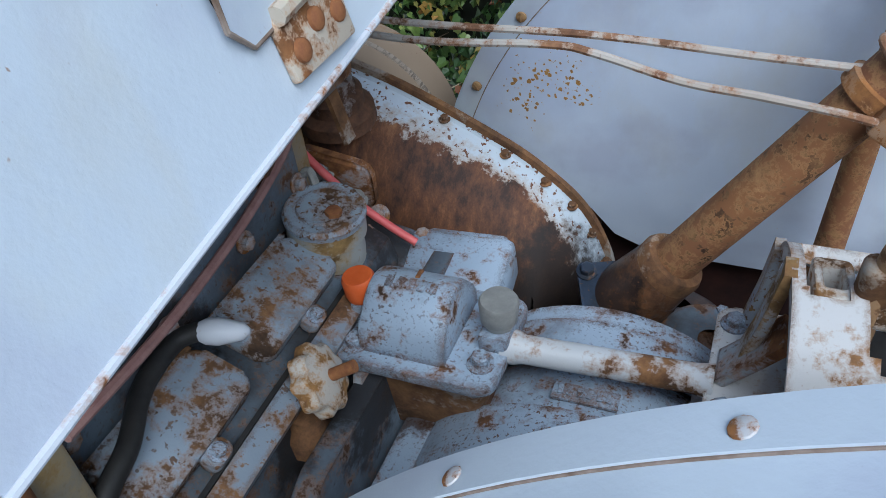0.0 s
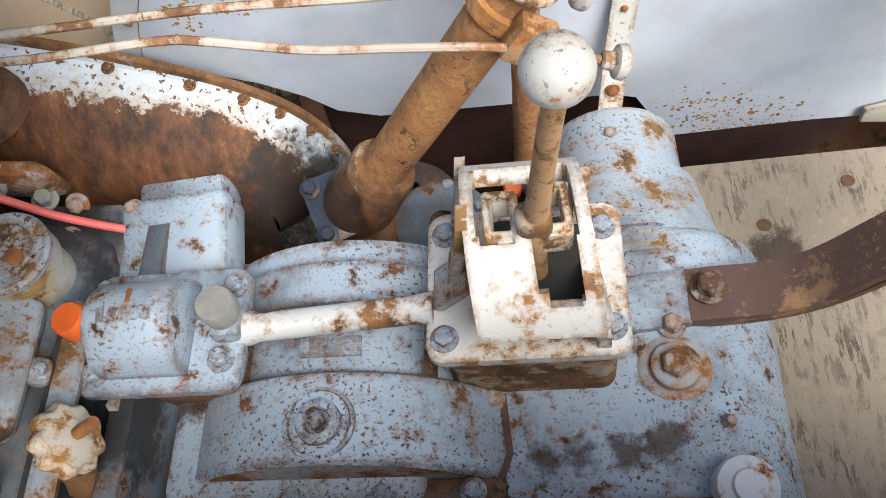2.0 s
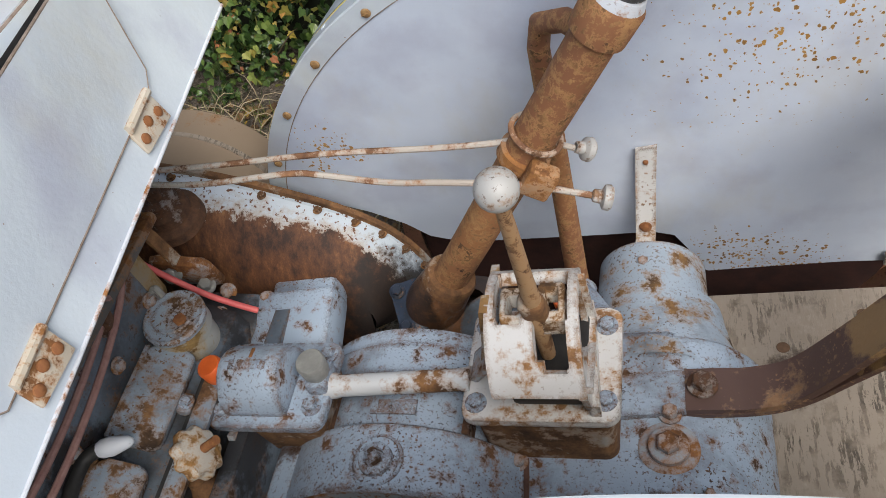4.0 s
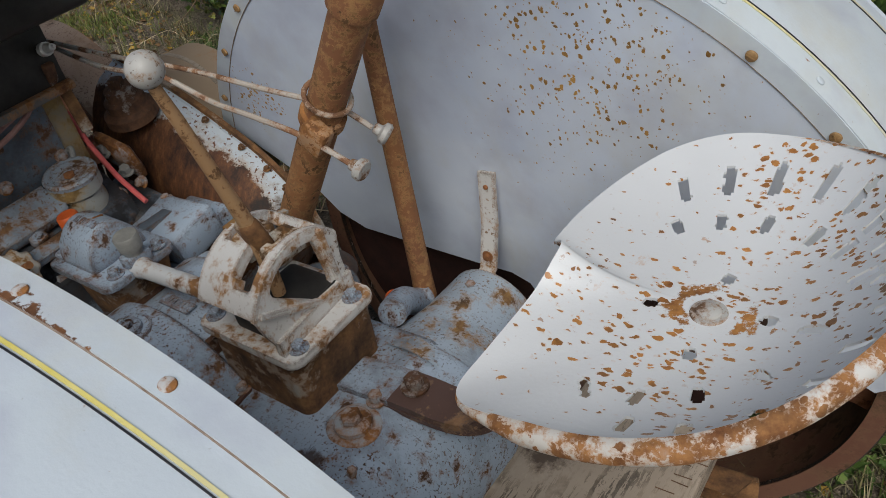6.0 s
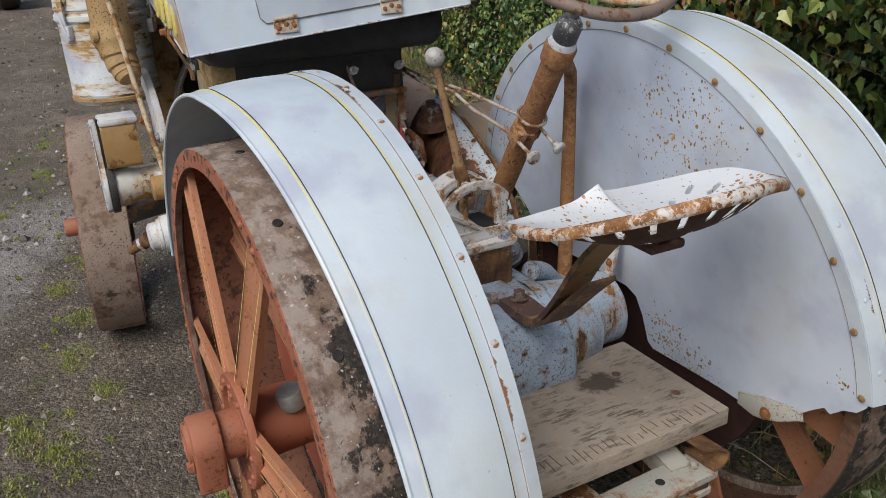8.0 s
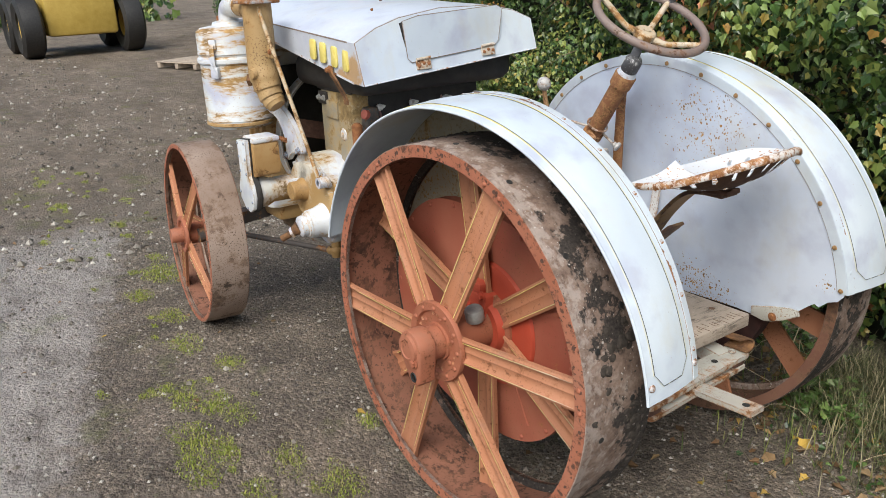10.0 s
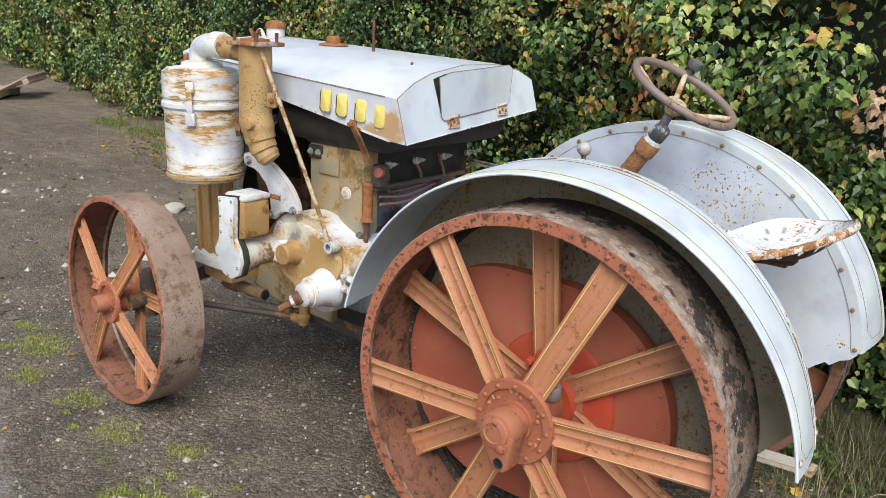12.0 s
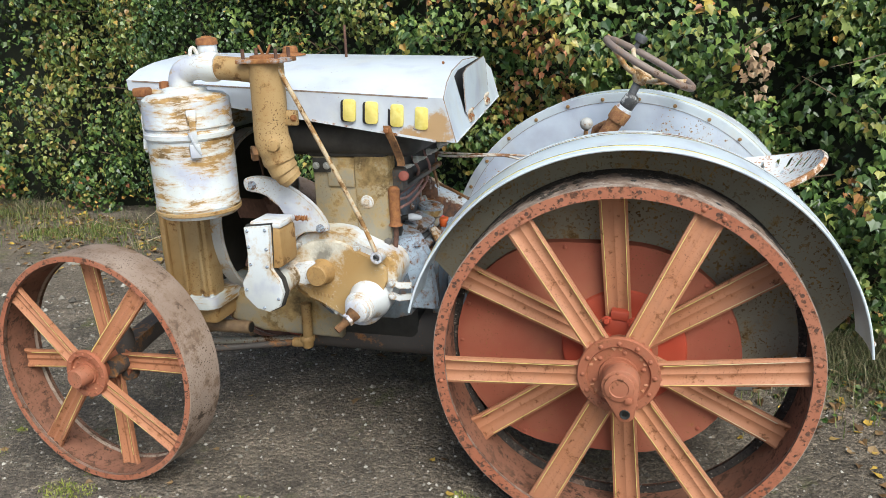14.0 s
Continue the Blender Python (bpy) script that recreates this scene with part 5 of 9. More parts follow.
def line_mesh(r0, r1, y0, y1, w, wide):
    """The thin painted line along both edges of a spoke."""
    bm = bmesh.new()
    for s in (-1, 1):
        q = [bm.verts.new((r, y - 0.0148, s * w * 0.80 * (0.94 + 0.10 * t) + e)) for r, y, t, e in
             ((r0, y0, 0, -wide), (r0, y0, 0, wide), (r1, y1, 1, wide), (r1, y1, 1, -wide))]
        bm.faces.new(q)
    return bm


def spread(first, poses, parent=None):
    for i, m in enumerate(poses):
        if i == 0:
            first.matrix_basis = m
        else:
            again(first, m, parent)


def wheel(name, R, width, lip, n_out, turn_out, n_in, turn_in, hub_r, sw, label, drop, holes, tread="tread"):
    """A spoked steel wheel whose axle is y and whose outer face is at y = 0."""
    prof = [(R, 0), (R + 0.002, width * 0.5), (R, width), (R - lip, width), (R - lip, width - 0.012), (R - 0.012, width - 0.02), (R - 0.012, 0.02), (R - lip, 0.012), (R - lip, 0)]
    rim = part(name, lathe(bmesh.new(), (0, 0, 0), (0, 1, 0), prof, 112, True), M[tread], tractor, label)
    part("rim_flange", lathe(bmesh.new(), (0, -0.003, 0), (0, 1, 0), [(R - 0.003, 0), (R - lip, 0), (R - lip, 0.014), (R - lip + 0.004, 0.014), (R - lip + 0.004, 0.006), (R - 0.003, 0.006)], 112, True),
         M["flange_paint"], rim, "red oxide painted flange of the rim")
    part("inner_flange", lathe(bmesh.new(), (0, width + 0.003, 0), (0, -1, 0), [(R - 0.003, 0), (R - lip, 0), (R - lip, 0.014), (R - lip + 0.004, 0.014), (R - lip + 0.004, 0.006), (R - 0.003, 0.006)], 112, True), M["rim_inside"], rim)
    part("rim_lining", lathe(bmesh.new(), (0, 0, 0), (0, 1, 0), [(R - 0.0125, 0.022), (R - 0.013, width * 0.5), (R - 0.0125, width - 0.022), (R - 0.017, width - 0.022), (R - 0.0175, width * 0.5), (R - 0.017, 0.022)], 112, True), M["rim_inside"], rim)
    hub = lathe(bmesh.new(), (0, 0, 0), (0, 1, 0),
                [(0, -drop), (hub_r * 0.36, -drop), (hub_r * 0.40, -drop + 0.008), (hub_r * 0.41, -0.020), (hub_r * 0.47, -0.020), (hub_r * 0.48, -0.012), (hub_r * 0.74, -0.014), (hub_r * 0.78, -0.024),
                 (hub_r * 0.98, -0.024), (hub_r, -0.02), (hub_r, -0.008), (hub_r * 0.6, -0.002), (hub_r * 0.55, width * 0.66), (hub_r * 0.95, width * 0.68), (hub_r * 0.95, width * 0.78), (0, width * 0.8)], 48)
    part("hub", hub, M["wheel"], rim)
    yo, yi = (-0.004, 0.026), (width * 0.70, width * 0.60)
    so = part("spoke", spoke_mesh(hub_r * 0.6, R - 0.013, *yo, sw), M["spoke"], rim)
    lo = part("pinstripe", line_mesh(hub_r * 1.05, R - 0.06, yo[0], yo[1], sw, 0.0010), M["pin_yellow"], rim, "thin yellow line")
    turns = [turn_out + i * 360 / n_out for i in range(n_out)]
    spread(so, [pose(0, 0, 0, 0, a, 0) for a in turns])
    spread(lo, [pose(0, 0, 0, 0, a, 0) for a in turns])
    si = part("spoke", spoke_mesh(hub_r * 0.6, R - 0.013, *yi, sw), M["spoke"], rim)
    li = part("pinstripe", line_mesh(hub_r * 1.05, R - 0.06, yi[0], yi[1], sw, 0.0010), M["pin_yellow"], rim, "thin yellow line")
    turns_in = [turn_in + i * 360 / n_in for i in range(n_in)]
    spread(si, [pose(0, 0, 0, 0, a, 0) for a in turns_in])
    spread(li, [pose(0, 0, 0, 0, a, 0) for a in turns_in])
    spots = [facing((hub_r * 0.86 * math.cos(a), -0.024, hub_r * 0.86 * math.sin(a)), (0, -1, 0)) for a in arc(0, 2 * math.pi * 11 / 12, 12)]
    spots += [facing((hub_r * 0.61 * math.cos(a), -0.013, hub_r * 0.61 * math.sin(a)), (0, -1, 0)) for a in arc(0.3, 0.3 + 2 * math.pi * 5 / 6, 6)]
    for deg in turns:
        for da in (-0.055, 0.055):
            a = -radians(deg) + da
            spots.append(facing(((R - lip * 0.55) * math.cos(a), -0.003, (R - lip * 0.55) * math.sin(a)), (0, -1, 0)))
        a = -radians(deg)
        for dr in (-0.02, 0.02):
            spots.append(facing((hub_r * 1.0 * math.cos(a + dr * 8), 0.0, hub_r * 1.0 * math.sin(a + dr * 8)), (0, -1, 0)))
    spread(part("rivet", dome_mesh(R * 0.0125, R * 0.009), M["wheel"], rim), spots)
    if holes:
        pos = [facing(((R - lip * 0.45) * math.cos(a), -0.0035, (R - lip * 0.45) * math.sin(a)), (0, -1, 0)) for a in arc(0.12, 0.12 + 2 * math.pi * 31 / 32, 32)]
        disc = lathe(bmesh.new(), (0, 0, 0), (0, 0, 1), [(0.0065, 0), (0.0055, 0.0012), (0, 0.0006)], 10)
        spread(part("bolt_hole", disc, M["dark_rust"], rim), pos)
        pos = []
        rnd = random.Random(3)
        for i in range(30):
            a = 2 * math.pi * (i + 0.3 * (i % 2)) / 30
            y = width * (0.22 if i % 2 else 0.70) + rnd.uniform(-0.01, 0.01)
            pos.append(facing(((R + 0.0022) * math.cos(a), y, (R + 0.0022) * math.sin(a)), (math.cos(a), 0, math.sin(a))))
        disc = lathe(bmesh.new(), (0, 0, 0), (0, 0, 1), [(0.0095, -0.001), (0.008, 0.0012), (0, 0.0006)], 10)
        spread(part("lug_hole", disc, M["black"], rim), pos)
        bm = bmesh.new()
        spots_of_mud = [(rnd.uniform(0, 6.28), width * rnd.uniform(0.25, 0.95), rnd.uniform(0.02, 0.06)) for q in range(26)]
        for k in range(560):
            a, y, far = spots_of_mud[k % 26]
            a, y, s = a + rnd.gauss(0, far) / R, min(max(y + rnd.gauss(0, far * 0.7), 0.03), width - 0.03), 0.003 + 0.012 * rnd.random() ** 2
            r = bmesh.ops.create_icosphere(bm, subdivisions=1 if s < 0.008 else 2, radius=1)
            m = facing(((R + 0.001) * math.cos(a), y, (R + 0.001) * math.sin(a)), (math.cos(a), 0, math.sin(a)), rnd.uniform(0, 360))
            for v in r["verts"]:
                w = 1 + 0.5 * noise.noise(v.co * 1.7 + Vector((k * 3.1, 0, 0))) + 0.3 * noise.noise(v.co * 5 + Vector((0, k * 2.1, 0)))
                v.co = m @ Vector((v.co.x * s * w * 1.2, v.co.y * s * w, v.co.z * min(0.006, s * 0.45) * w))
        tagged(part("mud", bm, M["mud"], rim, "dark caked mud on the tread"), kind="stuff")
    return rim


near_wheel = wheel("rear_wheel", WR, 0.255, 0.039, 6, -4, 6, 26, 0.13, 0.044, "large rear wheel with faded orange spokes and muddy tread", 0.10, True)
far_wheel = copy_thing(near_wheel, pose(WX, 0.785, WZ, 0, 200, 180 + YAW) @ Matrix.Diagonal((1, 0.84, 1, 1)))
near_wheel.matrix_basis = pose(WX, -0.555, WZ, 0, 0, YAW)
# far rim takes a browner copy with its shade put into the paint
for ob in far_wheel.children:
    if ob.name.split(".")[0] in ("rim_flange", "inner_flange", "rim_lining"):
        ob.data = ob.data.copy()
        ob.data.materials[0] = M["far_wheel_shaded"]
front_near = wheel("front_wheel", 0.433, 0.165, 0.022, 4, 38, 4, -5, 0.088, 0.034, "front wheel with orange spokes and dusty brown tread", 0.075, False, "front_tread")
front_far = copy_thing(front_near, pose(-1.79, 0.70, 0.435, 0, 25, 180 - 3))
front_near.matrix_basis = pose(-1.822, -0.777, 0.440, -2, 0, -4.2)

# cranked clamp on the near axle end
bm = bmesh.new()
ring = disc_outline(0.035, 0.525, 0.058, 24, radians(20), radians(200) + math.pi * 0.2)
lug = [(0.035 + 0.058 * math.cos(a), 0.527 + 0.058 * math.sin(a)) for a in arc(radians(-20), radians(210), 16)] + [(0.022, 0.425), (0.036, 0.412), (0.064, 0.410), (0.080, 0.424)]
slab(bm, lug, to_xz(-0.618), 0.062, 0.008)
clamp = part("axle_clamp", bm, M["wheel"], tractor, "heavy cast clamp on the axle end")
part("clamp_hole", lathe(bmesh.new(), (0.052, -0.679, 0.438), (0, -1, 0), [(0.017, 0), (0.015, 0.0035), (0.009, 0.001), (0, 0.001)], 18), M["black"], clamp)
part("axle_end", lathe(bmesh.new(), (0.033, -0.68, 0.528), (0, -1, 0), [(0.046, 0), (0.044, 0.008), (0.030, 0.011), (0.027, 0.008), (0, 0.009)], 28), M["wheel"], clamp)
bolt(clamp, (0.062, -0.682, 0.49), (0, -1, 0), 0.012, 0.012, "wheel")

# chain housings behind the wheels
def stadium(x0, x1, z, r, n=24):
    return [(x1 + r * math.cos(a), z + r * math.sin(a)) for a in arc(-math.pi / 2, math.pi / 2, n)] + [(x0 + r * math.cos(a), z + r * math.sin(a)) for a in arc(math.pi / 2, 3 * math.pi / 2, n)]


def chain_housing(y, s):
    m = to_xz(y) if s > 0 else to_xz(y + 0.05)
    root = part("chain_housing", slab(bmesh.new(), stadium(-0.18, 0.02, 0.495, 0.385), m, 0.05, 0.010), M["red"] if s > 0 else M["red_shaded"], tractor, "dusty red chain drive housing")
    if s > 0:
        part("cover", lathe(bmesh.new(), (0.022, y - 0.052, 0.515), (0, -1, 0), [(0.21, 0), (0.205, 0.010), (0.185, 0.014), (0.17, 0.012), (0.10, 0.014), (0.09, 0.05), (0, 0.05)], 48), M["red_bright"], root, "round bright red cover")
        rim_pts = stadium(-0.18, 0.02, 0.495, 0.368, 9)
        for x, z in rim_pts:
            bolt(root, (x, y - 0.05, z), (0, -1, 0), 0.008, 0.006, "red", kind="dome", name="rivet")
        for a in (25, 100, 158, 215, 300):
            ca, sa = math.cos(radians(a)), math.sin(radians(a))
            part("seam", bar(bmesh.new(), [(0.022 + 0.2 * ca, y - 0.052, 0.515 + 0.2 * sa), (0.022 + 0.34 * ca, y - 0.052, 0.505 + 0.34 * sa)], 0.006, 0.014, (0, 1, 0)), M["red"], root)
    return root


chain_housing(-0.300, 1)
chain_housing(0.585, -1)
part("grease_cap", lathe(bmesh.new(), (0.075, -0.46, 0.575), (0.1, -0.25, 1), [(0, 0), (0.028, 0), (0.03, 0.004), (0.03, 0.036), (0.026, 0.042), (0, 0.043)], 24), M["steel_dull"], tractor, "dull grey grease cap")
bm = box(bmesh.new(), (0.010, -0.375, 0.600), (0.105, 0.075, 0.075), (0, 6, 0), bevel=0.010)
box(bm, (0.010, -0.392, 0.652), (0.060, 0.045, 0.035), (0, 6, 0), bevel=0.007)
cap = part("bearing_cap", bm, M["red_bright"], tractor, "bright red bolted bearing cap on the axle")
for x, z in ((-0.030, 0.635), (0.050, 0.632), (-0.028, 0.575), (0.052, 0.572)):
    bolt(cap, (x, -0.413, z), (0, -1, 0.1), 0.011, 0.016, "red_bright")
part("axle_tube", tube(bmesh.new(), [(0.02, -0.50, 0.515), (0.02, -0.29, 0.515)], 0.055, 24), M["red"], tractor)
part("axle_tube", tube(bmesh.new(), [(0.02, 0.60, 0.515), (0.02, 0.75, 0.515)], 0.055, 24), M["red_shaded"], tractor)

# ---- fenders ----
def edge_point(e, u, r):
    """A point at the angle u on an edge (x, z, radius, y, y per x, y per z, taper to the rear); r is added to the radius."""
    x, z = e[0] + (e[2] + r) * math.cos(u), e[1] + (e[2] + r) * math.sin(u)
    return Vector((x, e[3] + e[4] * x + e[5] * (z - 0.9) + e[6] * max(0.0, math.cos(u)), z))


def on_plane(e, x, z, off=0.0):
    return Vector((x, e[3] + e[4] * x + e[5] * (z - 0.9) + off, z))


def fender(inner, outer, a0, a1, label, line_in, line_out, band):
    """A curved sheet between an inner and an outer edge, with a riveted lap band and two painted lines."""
    side = -1 if outer[3] < inner[3] else 1
    d = abs(outer[3] - inner[3])

    def at(u, v, lift=0.0):
        r = lift + 0.008 * math.sin(math.pi * v) + 0.0022 * noise.noise((u * 3, v * 2, side * 5))
        return edge_point(inner, u, r).lerp(edge_point(outer, u, r), v)

    us = arc(radians(a0), radians(a1), 90)
    order = (lambda l: l) if side < 0 else (lambda l: l[::-1])
    root = part("fender", grid_shell(bmesh.new(), at, us, order([0, 0.03, 0.15, 0.3, 0.45, 0.6, 0.75, 0.9, 0.97, 1.0]), 0.004), M["fender"], tractor, label)
    part("edge_roll", tube(bmesh.new(), [at(u, 1.0, -0.002) for u in us], 0.0042, 8), M["fender"], root)
    w = band / d
    steps = order([0, 0.4, 0.75, 0.92, 1.0])
    lap = part("lap_band", grid_shell(bmesh.new(), lambda u, v: at(u, v * w, 0.0030), us, steps, 0.0026), M["lap_paint"], root, "lap band with rust-chipped edge")
    seam = lap.data.attributes.new("seam", "FLOAT", "POINT")
    seam.data.foreach_set("value", [v ** 3 for _ in range(2) for u in us for v in steps])
    part("lap_seam", tube(bmesh.new(), [at(u, w * 1.01, 0.0003) for u in us], 0.0011, 6), M["rust_line"], root)
    for tone, v0, v1, wide in (("pin_yellow", line_in / d, 1 - line_out / d, 0.0034), ("stripe_black", (line_in + 0.0042) / d, 1 - (line_out + 0.0042) / d, 0.0015)):
        wv = wide / d
        for v in (v0, v1):
            part("pinstripe", grid_shell(bmesh.new(), lambda u, k: at(u, v + (k - 0.5) * wv, 0.0012), arc(radians(a0 + 5.5), radians(a1 - 5), 80), order([0, 1]), 0.001), M[tone], root)
        u0, u1 = radians(a0 + 5.5), radians(a0 + 2.6)
        cv = 0.035 / d
        path = [(u0, v0), (u1, v0 + cv), (u1, v1 - cv), (u0, v1)]
        bm = bmesh.new()
        for (ua, va), (ub, vb) in zip(path, path[1:]):
            q = []
            for t in (0, 0.34, 0.67, 1):
                u, v = ua + (ub - ua) * t, va + (vb - va) * t
                q.append((at(u, v, 0.0013), at(u + 0.0030, v, 0.0013)))
            for (p0, p1), (p2, p3) in zip(q, q[1:]):
                bm.faces.new([bm.verts.new(p) for p in (p0, p1, p3, p2)])
        part("pinstripe", bm, M[tone], root)
    return root, at


NEAR_IN, NEAR_OUT = (0.025, 0.515, 0.730, -0.293, 0.0436, 0.0, 0.0), (0.041, 0.502, 0.731, -0.548, 0.0436, 0.0, 0.06)
FAR_IN, FAR_OUT = (-0.064, 0.526, 0.757, 0.4886, 0.0125, -0.1265, 0.0), (-0.033, 0.5295, 0.747, 0.7449, -0.0201, -0.1652, 0.0)
near_fender, near_at = fender(NEAR_IN, NEAR_OUT, 6.8, 166, "pale blue sheet-metal fender with yellow pinstripes", 0.056, 0.031, 0.029)
far_fender, far_at = fender(FAR_IN, FAR_OUT, 4.5, 167, "pale blue fender with yellow pinstripes beside the hedge", 0.047, 0.034, 0.032)


def side_plate(root, e, a0, a1, low, mat, off):
    """The flat inner side of a fender, below its edge e; off moves it sideways."""
    pts = [(e[0] + (e[2] - 0.003) * math.cos(a), e[1] + (e[2] - 0.003) * math.sin(a)) for a in arc(radians(a0), radians(a1), 64)] + low
    bm = bmesh.new()
    front = [bm.verts.new(on_plane(e, x, z, off)) for x, z in pts]
    back = [bm.verts.new(on_plane(e, x, z, off + 0.0035)) for x, z in pts]
    bm.faces.new(front)
    bm.faces.new(back[::-1])
    for i in range(len(pts)):
        k = (i + 1) % len(pts)
        bm.faces.new((front[i], front[k], back[k], back[i]))
    return part("side_plate", bm, M[mat], root)


far_low = [(-0.762, 0.79), (-0.683, 0.740), (-0.602, 0.690), (-0.543, 0.640), (-0.505, 0.590), (-0.44, 0.560), (-0.30, 0.556), (-0.15, 0.552), (-0.06, 0.552), (-0.02, 0.535), (0.003, 0.485), (0.020, 0.41), (0.040, 0.394), (0.16, 0.399), (0.29, 0.403), (0.40, 0.398), (0.45, 0.408),
           (0.50, 0.445), (0.56, 0.500), (0.585, 0.520), (0.60, 0.512), (0.63, 0.540), (0.66, 0.552), (0.68, 0.575)]
side_plate(far_fender, FAR_IN, 5.5, 161, far_low, "plate_paint", 0.0)
side_plate(near_fender, NEAR_IN, 12, 158, [(-0.5, 0.62), (-0.17, 0.60), (0.1, 0.5), (0.42, 0.46), (0.6, 0.5)], "under", -0.004)
# flange strip round the far plate, its edge line and slotted bolts
bm = bmesh.new()
grid_shell(bm, lambda u, v: edge_point(FAR_IN, u, -0.031 + 0.032 * v) + Vector((0, -0.0016, 0)), arc(radians(4.5), radians(166), 72), [0, 0.5, 1], -0.0016)
part("ring_band", bm, M["fender"], far_fender)
part("ring_seam", tube(bmesh.new(), [edge_point(FAR_IN, u, -0.0315) + Vector((0, -0.0010, 0)) for u in arc(radians(5), radians(166), 72)], 0.0010, 6), M["rust_line"], far_fender)


def slotted_mesh():
    bm = bmesh.new()
    lathe(bm, (0, 0, 0), (0, 0, 1), [(0.0080, 0), (0.0074, 0.0028), (0.0042, 0.0042), (0, 0.0045)], 14)
    box(bm, (0, 0, 0.0043), (0.0135, 0.0018, 0.0013))
    return bm


spread(part("slotted_bolt", slotted_mesh(), M["brass_rust"], far_fender, "rusty slotted bolt"),
       [facing(edge_point(FAR_IN, radians(5.4 + 11.3 * i), -0.0185) + Vector((0, -0.0034, 0)), (0, -1, -0.12), 37 * i) for i in range(14)])
spread(part("rivet", dome_mesh(0.0062, 0.0022), M["fender"], far_fender),
       [facing(far_at(radians(a), 0.075, 0.0032), (math.cos(radians(a)), 0, math.sin(radians(a)))) for a in arc(10, 160, 14)])
spread(part("rivet", dome_mesh(0.0066, 0.0020), M["rivet_rust"], near_fender, "rust-stained flat rivet"),
       [facing(near_at(radians(a), 0.070, 0.0034), (math.cos(radians(a)), 0, math.sin(radians(a)))) for a in (13, 24, 35, 46, 58, 69.5, 81, 92, 104, 116, 128, 140, 152)])
spread(part("bolt", dome_mesh(0.010, 0.007), M["rivet_rust"], near_fender), [facing(near_at(radians(10.2), v, 0.001), (1, 0, 0.1)) for v in (0.07, 0.93)])
# strap from the axle housing up the far plate
bm = bmesh.new()
bar(bm, [(-0.050, 0.493, 0.815), (-0.060, 0.490, 0.70), (-0.068, 0.474, 0.605), (-0.070, 0.462, 0.592), (-0.072, 0.44, 0.588), (-0.073, 0.40, 0.590)], 0.036, 0.006, (1, 0, 0.1))
strap = part("fender_strap", bm, M["gate_white"], tractor, "flaking white steel strap")
bolt(strap, (-0.066, 0.476, 0.633), (0, -1, 0), 0.008, 0.008, "rust")
bolt(strap, (-0.073, 0.418, 0.596), (0, 0, 1), 0.010, 0.012, "casting_rust")
bolt(strap, (-0.053, 0.488, 0.785), (0, -1, 0), 0.005, 0.005, "rust", kind="dome", name="rivet")

# ---- gearbox and rear axle ----


def case_section(y, r, cx=-0.03, cz=0.475, x0=-0.46, top=0.632):
    """Outline in x, z of the gear case: flat top in front, round at the rear."""
    pts = [(x0, 0.43), (x0, 0.60), (x0 + 0.03, top - 0.006), (x0 + 0.06, top)]
    pts += [(cx + r * math.cos(a), cz + r * math.sin(a)) for a in arc(math.pi / 2, -math.pi / 2, 18)]
    return pts + [(x0 + 0.04, 0.40)]


bm = bmesh.new()
slab(bm, case_section(0, 0.157), to_xz(0.245), 0.37, 0.02, 3)
gear_case = part("gear_case", bm, M["casting"], tractor, "chipped grey-blue cast gear case")
bm = bmesh.new()
lathe(bm, (-0.065, -0.30, 0.505), (0, 1, 0), [(0.09, 0), (0.10, 0.0), (0.102, 0.14), (0.125, 0.20), (0.125, 0.50), (0.110, 0.60), (0.102, 0.66), (0.099, 0.765), (0.09, 0.77)], 48)
part("axle_housing", bm, M["housing_paint"], gear_case)
bm = bmesh.new()
lathe(bm, (-0.05, 0.20, 0.49), (0, 1, 0), [(0.150, 0.0), (0.145, 0.03), (0.130, 0.07), (0.118, 0.12), (0.108, 0.17)], 48)
part("axle_neck", bm, M["housing_paint"], gear_case)
# seam flange round the case and its bolts
bm = bmesh.new()
slab(bm, [(x * 1.0 + (0.008 if x > 0 else 0), z) for x, z in case_section(0, 0.166, top=0.637)], to_xz(-0.118), 0.014, 0.003)
part("case_flange", bm, M["casting_rust"], gear_case)
for x in (-0.497, -0.386, -0.279):
    bolt(gear_case, (x, -0.108, 0.650), (0, 0, 1), 0.011, 0.012, "casting")
bolt(gear_case, (-0.255, 0.006, 0.634), (0, 0, 1), 0.011, 0.012, "casting_rust")
bolt(gear_case, (-0.028, 0.092, 0.634), (0, 0, 1), 0.012, 0.016, "casting_rust")
bolt(gear_case, (0.02, -0.03, 0.618), (0.3, 0, 1), 0.008, 0.018, "casting_rust")
# big plug with stepped rings
bm = lathe(bmesh.new(), (-0.031, 0.038, 0.624), (0.05, 0, 1), [(0.046, 0), (0.045, 0.006), (0.040, 0.009), (0.031, 0.010), (0.030, 0.018), (0.024, 0.021), (0, 0.021)], 32)
lathe(bm, (-0.031, 0.038, 0.643), (0.05, 0, 1), [(0.018, 0), (0.018, 0.012), (0.015, 0.015), (0, 0.016)], 6)
part("filler_plug", bm, M["casting_rust"], gear_case, "rusty stepped plug with hexagon head")
# grease cup on the near axle housing
part("grease_cup", lathe(bmesh.new(), (0.022, -0.108, 0.618), (0.10, -0.1, 1), [(0.026, 0), (0.034, 0.012), (0.036, 0.035), (0.034, 0.045), (0.02, 0.048), (0.018, 0.054), (0, 0.055)], 28), M["rusty_white"], gear_case, "white painted grease cup")

